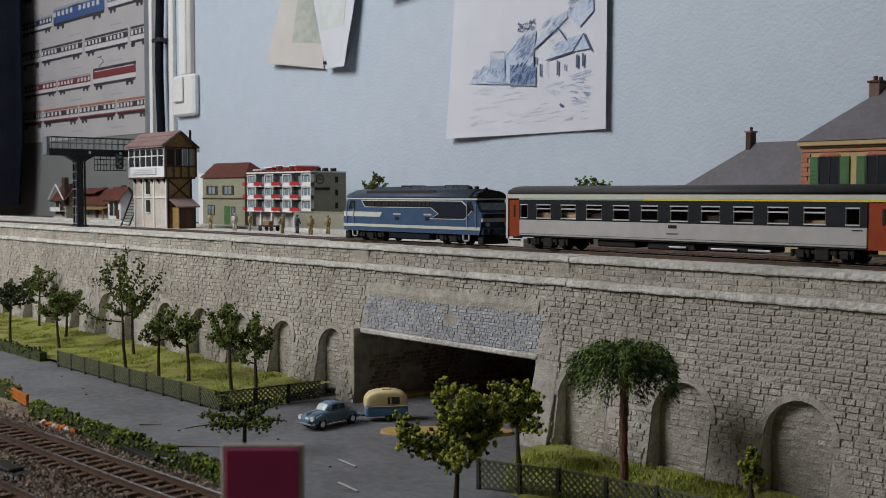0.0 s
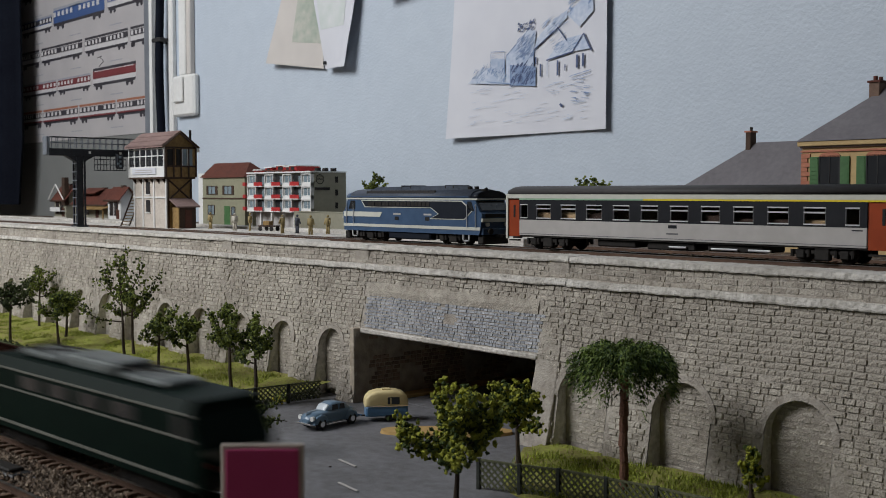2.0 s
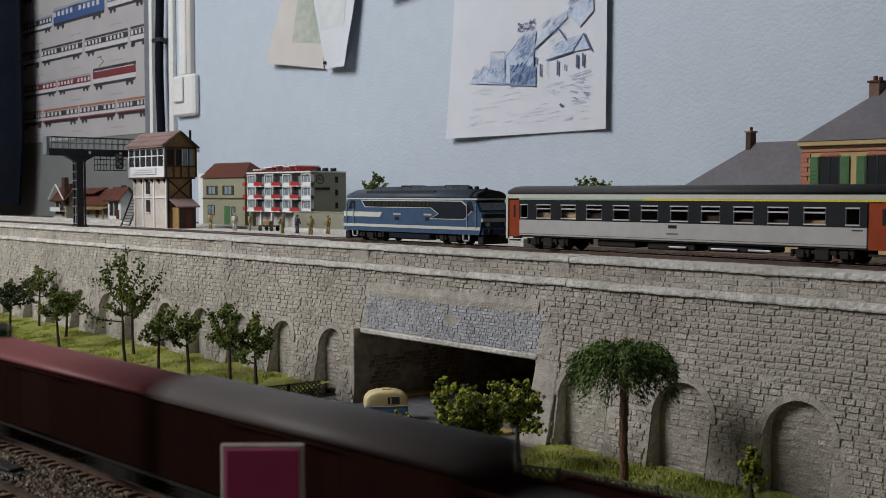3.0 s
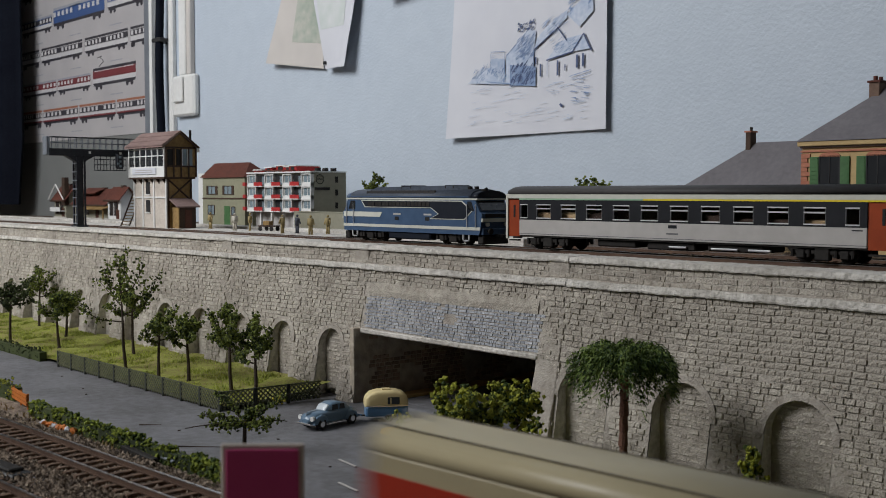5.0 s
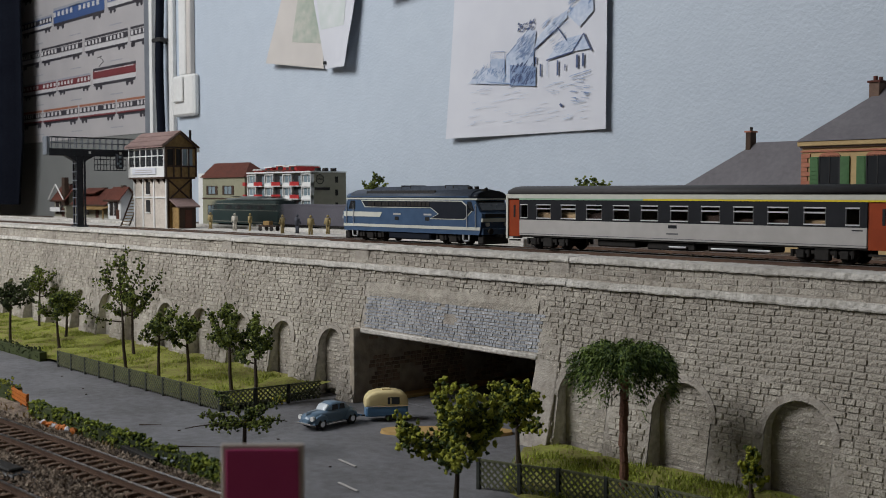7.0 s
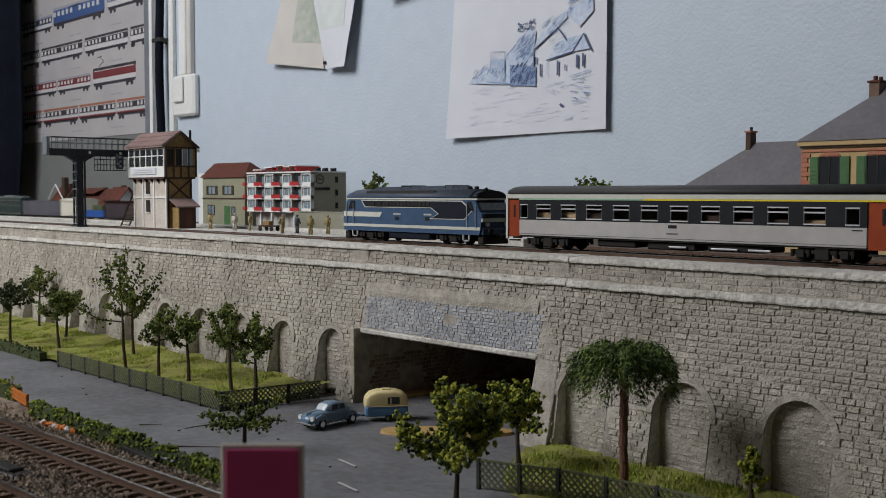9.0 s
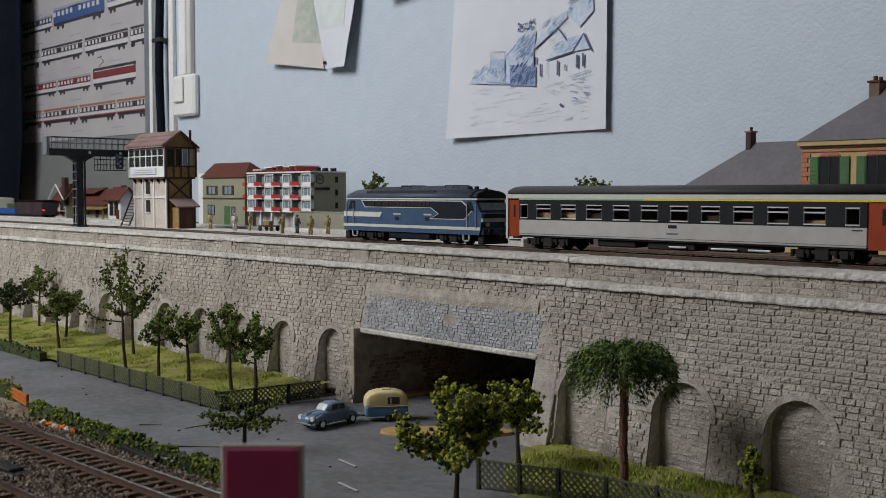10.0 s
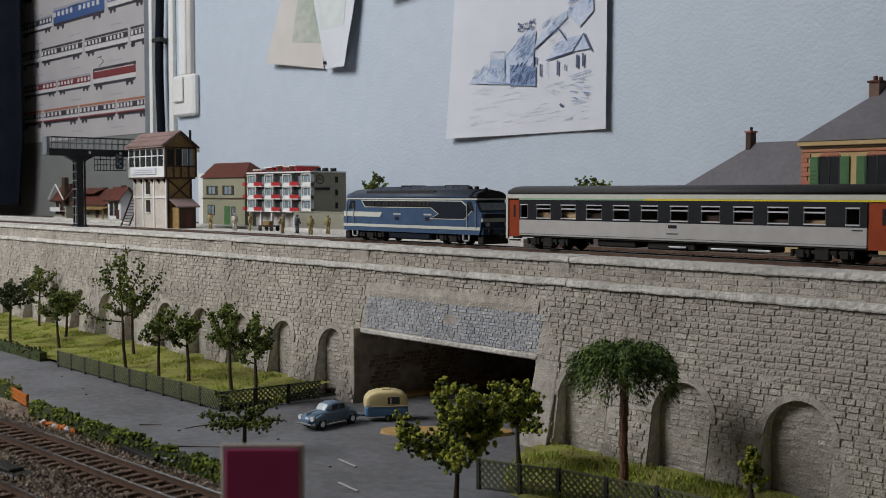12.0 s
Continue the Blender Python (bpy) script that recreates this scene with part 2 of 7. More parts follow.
def retaining_wall():
    wall = thing("retaining_wall", "long grey stone retaining wall with blind arches", "wall", kind="structure")
    # mortar face with arched openings, in narrow upright strips
    v, f = [], []
    x, dx, ztop = WX0, 0.0008, 0.123
    cols = []
    while x < WX1:
        zb = niche_at(x)
        if OPEN0 < x < OPEN1:
            zb = OPENZ
        cols.append((x, zb))
        x += dx
    for (xa, za), (xb, zb) in zip(cols, cols[1:]):
        if abs(za - zb) > 0.02:
            zb = za = max(za, zb)
        k = len(v)
        v += [(xa, face(za), za), (xb, face(zb), zb), (xb, face(ztop), ztop), (xa, face(ztop), ztop)]
        f.append((k, k + 1, k + 2, k + 3))
    part("joint_face", soup(v, f), M_MORTAR, wall)
    back = box(WX0, OPEN0 - 0.004, 0.552, 0.57, -0.02, ztop)
    box(OPEN1 + 0.004, WX1, 0.552, 0.57, -0.02, ztop, bm=back)
    box(OPEN0 - 0.004, OPEN1 + 0.004, 0.552, 0.57, 0.0575, ztop, bm=back)
    part("core", back, M_MORTAR, wall)
    for c, w in NICHES:  # reveal, back and ring of each blind arch
        n = 18
        pts = [(c - w, 0.0)] + [(c - w * math.cos(math.pi * i / n), NTOP - w + w * math.sin(math.pi * i / n)) for i in range(n + 1)] + [(c + w, 0.0)]
        v, f = [], []
        for px_, pz in pts:
            v += [(px_, face(pz) + 0.0002, pz), (px_, face(pz) + 0.016, pz)]
        for i in range(len(pts) - 1):
            f.append((2 * i, 2 * i + 1, 2 * i + 3, 2 * i + 2))
        part("arch_reveal", soup(v, f), M_COPING, wall)
        v, f = [], []
        zc, wo = NTOP - w, w + 0.0042
        for i in range(n + 1):
            a = math.pi * i / n
            k1 = 0.0004 * noise.noise((c * 40, i * 0.9, 2))
            for rr_, out in ((w, 0.0), (w, 0.0011), (wo + k1, 0.0011), (wo + k1, -0.0006)):
                x_, z_ = c - rr_ * math.cos(a), zc + rr_ * math.sin(a)
                v.append((x_, face(z_) - out, z_))
        for i in range(n):
            for k in range(3):
                a = 4 * i + k
                f.append((a, a + 1, a + 5, a + 4))
        part("arch_ring", soup(v, f), M_MORTAR, wall, "smooth plastered arch ring")
        part("arch_back", box(c - w - 0.002, c + w + 0.002, face(0) + 0.0135, face(0) + 0.0165, -0.01, NTOP + 0.002), M_MORTAR, wall)
    # mouldings
    def mould(name, x0, x1, z0, z1, out, m=M_COPING):
        n = max(2, int((x1 - x0) / 0.003))
        v, f = [], []
        for i in range(n + 1):
            x = x0 + (x1 - x0) * i / n
            w = noise.noise((x * 60, z0 * 90, 1)) * 0.0005 + noise.noise((x * 260, z0 * 90, 7)) * 0.0004
            y = face(z0)
            v += [(x, y + 0.004, z0 + w * 0.5), (x, y - out * 0.9 + w, z0 + w), (x, y - out + w, z0 + 0.0009 + w), (x, y - out * 0.8 + w * 1.6, z1 - 0.0003 + w), (x, y + 0.02, z1 + w)]
        for i in range(n):
            for k in range(4):
                a = 5 * i + k
                f.append((a, a + 5, a + 6, a + 1))
        bm = soup(v, f)
        bm.faces.new([bm.verts[k] for k in range(5)]) if bm.verts.ensure_lookup_table() is None else 0
        return part(name, bm, m, wall)

    for a, b in zip([WX0] + PILASTERS, PILASTERS + [WX1]):
        mould("coping", a, b - 0.0006, 0.1222, 0.1262, 0.0026)
        mould("string_course", a, b - 0.0006, 0.1064, 0.1112, 0.0030)
    for p in PILASTERS:
        w = 0.0095
        n, v, f = 16, [], []
        for i in range(n + 1):
            z = 0.1062 * i / n
            spread = 0.006 * (1 - i / n) ** 2.5 if p > -0.6 else 0
            rough = 0.0004 * noise.noise((p * 90, z * 120, 4))
            yf = face(z) - 0.0006 - spread * 0.6 + rough
            v += [(p - w - spread, face(z) + 0.01, z), (p - w - spread + rough, yf + 0.0004, z), (p - w + 0.0006 - spread, yf, z), (p + w - 0.0006, yf, z), (p + w + rough, yf + 0.0004, z), (p + w, face(z) + 0.01, z)]
        for i in range(n):
            for k in range(5):
                a = 6 * i + k
                f.append((a, a + 1, a + 7, a + 6))
        bm = soup(v, f)
        part("pilaster", bm, M_MORTAR, wall)
        part("pilaster_cap", box(p - 0.0092, p + 0.0092, face(0.114) - 0.0004, face(0.1) + 0.02, 0.1062, 0.1255, 0.0006), M_MORTAR, wall)
        mould("coping", p - 0.0094, p + 0.0094, 0.1224, 0.1265, 0.0032)
        mould("string_course", p - 0.0094, p + 0.0094, 0.1066, 0.1110, 0.0036)
    # bridge panel, lintel and underpass
    part("panel", prism([(face(0.0598) - 0.0004, 0.0598), (face(0.097) - 0.0004, 0.097), (face(0.097) + 0.01, 0.097), (face(0.0598) + 0.01, 0.0598)], OPEN0 - 0.002, OPEN1 + 0.001), M_MORTAR, wall)
    part("cement_smear", prism([(face(0.086) - 0.0010, 0.086), (face(0.0905) - 0.0016, 0.0905), (face(0.096) - 0.0006, 0.096), (face(0.096) + 0.004, 0.096), (face(0.086) + 0.004, 0.086)], OPEN0 + 0.004, OPEN1 - 0.003), M_STONE, wall, "pale smeared cement band")
    part("lintel", box(OPEN0 - 0.001, OPEN1 + 0.0015, face(0.057) - 0.0022, face(0.057) + 0.03, OPENZ, 0.0598, 0.0008), M_COPING, wall)
    part("underpass_wall", box(OPEN0 - 0.006, OPEN0, 0.5285, 0.80, -0.001, OPENZ + 0.004, 0.0005), M_TANWALL, wall, "tan rendered side wall of the underpass")
    part("underpass_wall", box(OPEN1, OPEN1 + 0.006, 0.5385, 0.80, -0.001, OPENZ + 0.004, 0.0005), M_TANWALL, wall)
    part("underpass_back", box(OPEN0 - 0.006, OPEN1 + 0.006, 0.80, 0.81, -0.001, OPENZ + 0.004), M_TANWALL, wall)
    part("underpass_roof", box(OPEN0 - 0.006, OPEN1 + 0.006, 0.571, 0.81, OPENZ + 0.0005, OPENZ + 0.006), M_MORTAR, wall)
    part("underpass_floor", box(OPEN0, OPEN1, 0.56, 0.80, -0.003, 0.0004), M_ROAD, wall)
    return wall


WALL = retaining_wall()


# ---- plan of the planting ----
_Y = "young model tree with sparse dark green foam leaves"
_B = "broad model tree with yellow-green foam leaves"
TREES = [  # x, y, height, crown radius, where the crown begins, leaf lumps, label, leaf
    (-1.208, 0.442, 0.071, 0.030, 0.5, 420, _Y, M_LEAFD),
    (-1.312, 0.515, 0.072, 0.028, 0.45, 300, _Y, M_LEAF),
    (-1.129, 0.464, 0.060, 0.028, 0.5, 420, _Y, M_LEAF),
    (-1.204, 0.503, 0.049, 0.021, 0.5, 260, _Y, M_LEAF),
    (-0.959, 0.457, 0.103, 0.036, 0.42, 300, "tall bare-branched model tree with few dark leaves", M_LEAF),
    (-1.031, 0.500, 0.070, 0.024, 0.5, 320, _Y, M_LEAF),
    (-0.886, 0.453, 0.059, 0.021, 0.5, 330, _Y, M_LEAF),
    (-0.858, 0.467, 0.061, 0.018, 0.48, 330, _Y, M_LEAF),
    (-0.790, 0.469, 0.072, 0.026, 0.42, 430, _Y, M_LEAF),
    (-0.741, 0.462, 0.067, 0.023, 0.42, 430, _Y, M_LEAF),
    (-0.425, 0.387, 0.061, 0.028, 0.30, 1500, _B, M_LEAFY),
    (-0.462, 0.472, 0.049, 0.020, 0.45, 700, _B, M_LEAFY),
    (-0.321, 0.503, 0.028, 0.008, 0.15, 200, "small upright yellow-green bush", M_LEAFY),
]
WEEP = (-0.384, 0.475)
HEDGE_A = [(-0.625, 0.241), (-0.53, 0.2405), (-0.44, 0.2425), (-0.405, 0.243)]
HEDGE_B = [(-0.80, 0.247), (-0.672, 0.250)]
HEDGE_C = [(-1.6, 0.4245), (-1.083, 0.4285)]
FENCE_R = [(-0.449, 0.4265), (-0.4245, 0.4345), (-0.4033, 0.4434), (-0.3449, 0.4539), (-0.16, 0.466)]
# ---- rolling stock: origin on the rail head, x along the track ----
M_LOCO = mat("loco_blue", (0.06, 0.105, 0.185), (0.045, 0.082, 0.15), 0.32, scale=120)
M_LOCODARK = mat("loco_dark_blue", (0.008, 0.011, 0.018), (0.012, 0.016, 0.025), 0.45, scale=200, spec=0.2)
M_LOCOROOF = mat("loco_roof_grey", (0.07, 0.085, 0.115), (0.045, 0.056, 0.075), 0.55, scale=300)
M_CREAM = mat("cream_paint", (0.60, 0.60, 0.53), (0.52, 0.52, 0.46), 0.45, scale=150)
M_ORANGE = mat("orange_paint", (0.34, 0.055, 0.013), (0.25, 0.04, 0.011), 0.4, scale=150)
M_COACHGREY = mat("coach_light_grey", (0.47, 0.45, 0.43), (0.41, 0.39, 0.37), 0.42, scale=150)
M_COACHDARK = mat("coach_dark_grey", (0.011, 0.012, 0.015), (0.016, 0.017, 0.021), 0.45, scale=150, spec=0.2)
M_COACHROOF = mat("coach_roof_grey", (0.040, 0.038, 0.038), (0.055, 0.052, 0.050), 0.6, scale=250)
M_YELLOW = mat("yellow_line", (0.75, 0.58, 0.03), (0.65, 0.5, 0.03), 0.5)
M_GREENLINE = mat("pale_green_line", (0.30, 0.46, 0.32), (0.26, 0.40, 0.28), 0.5)
M_ALU = mat("window_frame_metal", (0.75, 0.75, 0.76), (0.62, 0.62, 0.64), 0.35, 0.6, scale=200)
M_PGREYFRAME = mat("dull_grey_trim", (0.16, 0.16, 0.165), (0.11, 0.11, 0.115), 0.5, scale=200)
M_TAN = mat("tan_compartment", (0.42, 0.30, 0.17), (0.30, 0.2, 0.11), 0.6, scale=120)
M_SEAT = mat("brown_seat", (0.09, 0.055, 0.04), (0.055, 0.035, 0.028), 0.8, scale=300)
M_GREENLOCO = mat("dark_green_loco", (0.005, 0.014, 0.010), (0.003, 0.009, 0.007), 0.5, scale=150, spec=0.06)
# Grey-green roof paint, its pale patches lightened to stand in for glare.
M_PALEROOF = mat("grey_green_glare_roof", (0.22, 0.245, 0.24), (0.05, 0.06, 0.058), 0.32, scale=200)
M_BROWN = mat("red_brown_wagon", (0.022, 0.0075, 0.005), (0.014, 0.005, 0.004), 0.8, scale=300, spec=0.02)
M_GREYROOF = mat("brown_grey_roof", (0.085, 0.070, 0.064), (0.055, 0.045, 0.041), 0.6, scale=200)
M_REDROOF = mat("red_roof", (0.20, 0.05, 0.05), (0.15, 0.035, 0.035), 0.55, scale=200)
M_GREENVAN = mat("green_van", (0.02, 0.085, 0.04), (0.016, 0.065, 0.032), 0.45, scale=200)
M_GREYWAGON = mat("grey_violet_wagon", (0.12, 0.115, 0.135), (0.09, 0.085, 0.1), 0.6, scale=250)
M_DARKVAN = mat("dark_violet_brown", (0.05, 0.035, 0.042), (0.035, 0.026, 0.03), 0.6, scale=200)
M_BEIGEVAN = mat("beige_van", (0.62, 0.59, 0.50), (0.52, 0.49, 0.41), 0.5, scale=200)
M_BLUEWAGON = mat("blue_wagon", (0.03, 0.10, 0.36), (0.025, 0.08, 0.28), 0.5, scale=200)
M_RAILCREAM = mat("railcar_cream", (0.38, 0.325, 0.20), (0.32, 0.275, 0.17), 0.38, scale=150)
M_RAILRED = mat("railcar_red", (0.33, 0.028, 0.012), (0.26, 0.022, 0.01), 0.35, scale=150)
M_TAIL = glow("tail_lamp_red", (1.0, 0.03, 0.08), 1.3)
M_PRIMER = mat("dull_red_lens", (0.20, 0.02, 0.02), (0.16, 0.018, 0.018), 0.4, scale=200)
M_CLEAR = bpy.data.materials.new("clear_pane")
M_CLEAR.use_nodes = True
_p = M_CLEAR.node_tree.nodes["Principled BSDF"]
_p.inputs["Transmission Weight"].default_value, _p.inputs["Roughness"].default_value, _p.inputs["IOR"].default_value = 1.0, 0.03, 1.1


def wheelset(parent, x, r=0.0058):
    bm = bmesh.new()
    for y in (-0.0078, 0.0078):
        cyl((x, y - 0.0012, r), (x, y + 0.0012, r), r, n=18, bm=bm)
    cyl((x, -0.008, r), (x, 0.008, r), 0.0013, n=6, bm=bm)
    return part("wheelset", bm, M_DARK, parent)


def bogie(parent, x, base=0.029, axles=2):
    bm = bmesh.new()
    for y in (-0.0125, 0.0125):
        box(x - base / 2 - 0.007, x + base / 2 + 0.007, y - 0.0012, y + 0.0012, 0.0055, 0.0085, 0.0006, bm=bm)
        for i in range(axles):
            a = x - base / 2 + base * i / (axles - 1)
            box(a - 0.003, a + 0.003, y - 0.002, y + 0.002, 0.003, 0.0085, 0.0007, bm=bm)
            for s in (-0.0055, 0.0055):
                cyl((a + s, y * 1.1, 0.004), (a + s, y * 1.1, 0.0085), 0.0013, n=8, bm=bm)
        box(x - 0.005, x + 0.005, y - 0.002, y + 0.002, 0.002, 0.0105, 0.0007, bm=bm)
    box(x - 0.006, x + 0.006, -0.012, 0.012, 0.006, 0.011, bm=bm)
    b = part("bogie", bm, M_DARK, parent)
    for i in range(axles):
        wheelset(b, x - base / 2 + base * i / (axles - 1))
    return b


def buffers(parent, half, z=0.0121, m=None):
    for s in (-1, 1):
        for y in (-0.010, 0.010):
            bm = cyl((s * (half - 0.002), y, z), (s * (half + 0.0045), y, z), 0.0012, n=8)
            cyl((s * (half + 0.0045), y, z), (s * (half + 0.0055), y, z), 0.0026, n=12, bm=bm)
            part("buffer", bm, m or M_DARK, parent)
        part("coupling", box(s * half, s * (half + 0.007), -0.0022, 0.0022, 0.007, 0.0095, 0.0004), M_BLACK, parent)


def roof_profile(w, z0, h, n=14, power=0.62):
    return [(w * math.cos(math.pi * i / n), z0 + h * math.sin(math.pi * i / n) ** power) for i in range(n + 1)]


def coach():
    """A passenger coach with open windows on both sides."""
    c = thing("passenger_coach", "dark grey passenger coach with orange doors and light grey lower panels", "train coach", pose(-0.4585, 0.6285, RAIL))
    A, B, W = -0.1550, 0.1630, 0.0163
    z_low, z_band, z_wb, z_wt, z_bt, z_cr, z_top = 0.0105, 0.0226, 0.0236, 0.0345, 0.0378, 0.0388, 0.0422
    lefts = [-0.581 + 0.0249 * i for i in range(10)]
    wins = [(-0.598, -0.5905)] + [(a, a + 0.0148) for a in lefts] + [(-0.3295, -0.3205)]
    wins = [(a + 0.4585, b + 0.4585) for a, b in wins]
    x0, x1 = -0.1410, 0.1425
    for s in (-1, 1):
        y0, y1 = (s * W, s * (W - 0.0012))
        part("lower_panel", box(x0, x1, y0, y1, z_low, z_band, 0.0003), M_COACHGREY, c)
        bm = box(x0, x1, y0, y1, z_band, z_wb)
        box(x0, x1, y0, y1, z_wt, z_bt, bm=bm)
        edges = [x0] + [e for w in wins for e in w] + [x1]
        for a, b in zip(edges[::2], edges[1::2]):
            box(a, b, y0, y1, z_wb, z_wt, bm=bm)
        part("window_band", bm, M_COACHDARK, c)
        part("coloured_line", box(x0, x0 + 0.120, y0 + s * 0.0002, y1, z_bt, z_cr), M_GREENLINE, c, "pale green line")
        part("coloured_line", box(x0 + 0.120, B, y0 + s * 0.0002, y1, z_bt, z_cr), M_YELLOW, c, "yellow first-class line")
        part("upper_panel", box(A, B, y0, y1, z_cr, z_top, 0.0002), M_CREAM, c)
        for a, b in wins:
            fr = bmesh.new()
            t, q = 0.0008, s * 0.0004
            box(a, b, y0 + q, y1, z_wt - t, z_wt, bm=fr)
            box(a, b, y0 + q, y1, z_wb, z_wb + t, bm=fr)
            if b - a > 0.012:
                box(a + 0.0003, b - 0.0003, y0 + q, y1, z_wt - 0.0038, z_wt - 0.0029, bm=fr)
            w = part("window_frame", fr, M_ALU, c)
            sides = box(a, a + 0.0004, y0, y1, z_wb, z_wt)
            box(b - 0.0004, b, y0, y1, z_wb, z_wt, bm=sides)
            part("window_side", sides, M_PGREYFRAME, w)
            g = part("pane", box(a, b, s * (W - 0.0007), s * (W - 0.0009), z_wb, z_wt), M_CLEAR, w)
            g.visible_shadow = False
        for a, b in ((A + 0.0022, x0), (x1, B - 0.001)):
            d = part("door", box(a, b, y0 + s * -0.0008, y1, z_low - 0.001, z_bt, 0.0003), M_ORANGE, c, "orange folding door")
            part("door_window", box((a + b) / 2 - 0.0012, (a + b) / 2 + 0.0012, y0 + s * -0.0005, y1, 0.024, 0.034, 0.0004), M_GLASS, d)
            part("step", box(a + 0.001, b - 0.001, s * W, s * (W - 0.003), 0.006, 0.0072), M_DARK, c)
        part("emblem", box(0.0005, 0.0075, s * (W + 0.0001), y1, 0.0190, 0.0212), M_COACHDARK, c, "dark unreadable emblem")
        part("lettering_bar", box(-0.001, 0.0088, s * (W + 0.0001), y1, 0.0148, 0.0158), M_PGREYFRAME, c)
        part("sill_line", box(x0, x1, s * (W + 0.0001), y1, z_low + 0.0012, z_low + 0.0016), M_PGREYFRAME, c)
        part("lettering_bar", box(0.1330, 0.1400, s * (W + 0.0001), y1, 0.0205, 0.0213), M_COACHDARK, c)
    bm = prism(roof_profile(W + 0.0002, z_top, 0.0062, 16, 0.55), A + 0.004, B - 0.004)
    prism(roof_profile(W * 0.93, z_top, 0.0048, 16, 0.55), A, B, bm=bm)
    part("roof", bm, M_COACHROOF, c, smooth=True)
    for s in (-1, 1):
        e = B if s > 0 else A
        part("end_wall", box(e - s * 0.0015, e, -W, W, z_low, z_top), M_COACHDARK, c)
        part("gangway", box(e, e + s * 0.004, -0.0065, 0.0065, 0.0105, 0.038, 0.001), M_BLACK, c)
        part("corner_post", box(e + s * 0.0003, e - s * 0.0018, -W - 0.0002, -W + 0.0014, z_low - 0.003, z_top), M_CREAM, c)
    part("corridor_wall", box(x0 + 0.002, x1 - 0.002, 0.001, 0.002, 0.0125, 0.041), M_SEAT, c, "brown corridor wall behind the compartments")
    part("floor_pan", box(A, B, -W + 0.001, W - 0.001, 0.0095, 0.0125), M_DARK, c)
    for i in (0, 1, 2, 10):
        x = -0.1285 + 0.0249 * i
        part("partition", box(x - 0.0005, x + 0.0005, -0.010, 0.0009, 0.0125, 0.040), M_TAN, c)
    for i in range(10):
        x = -0.1158 + 0.0249 * i
        if not 3 <= i <= 5:
            part("seat_bench", box(x - 0.010, x + 0.010, -0.012, 0.0005, 0.0125, 0.0265 if i > 6 else 0.0285, 0.001), M_TAN if i in (0, 1, 9) else M_SEAT, c)
    bm = bmesh.new()
    for a, b, h in ((-0.065, -0.03, 0.0045), (-0.02, 0.02, 0.004), (0.03, 0.072, 0.0045)):
        box(a, b, -0.013, 0.013, h, 0.0096, 0.0008, bm=bm)
    part("equipment_box", bm, M_DARK, c)
    for a, b in ((0.0, 0.014), (0.034, 0.054), (0.062, 0.078)):
        part("pipe", cyl((a, -0.0142, 0.0062), (b, -0.0142, 0.0062), 0.0008), M_ALU, c)
    bogie(c, -0.113)
    bogie(c, 0.113)
    buffers(c, 0.155)
    return c


def hull(prof, w, top_in=0.0):
    """Side outline (x, z) extruded across y, narrowed above by top_in."""
    bm = prism(prof, -w, w, axis="y")
    zs = [z for _, z in prof]
    for v in bm.verts:
        v.co.y *= 1 - top_in * max(0.0, (v.co.z - (max(zs) - 0.006)) / 0.006)
    return bm


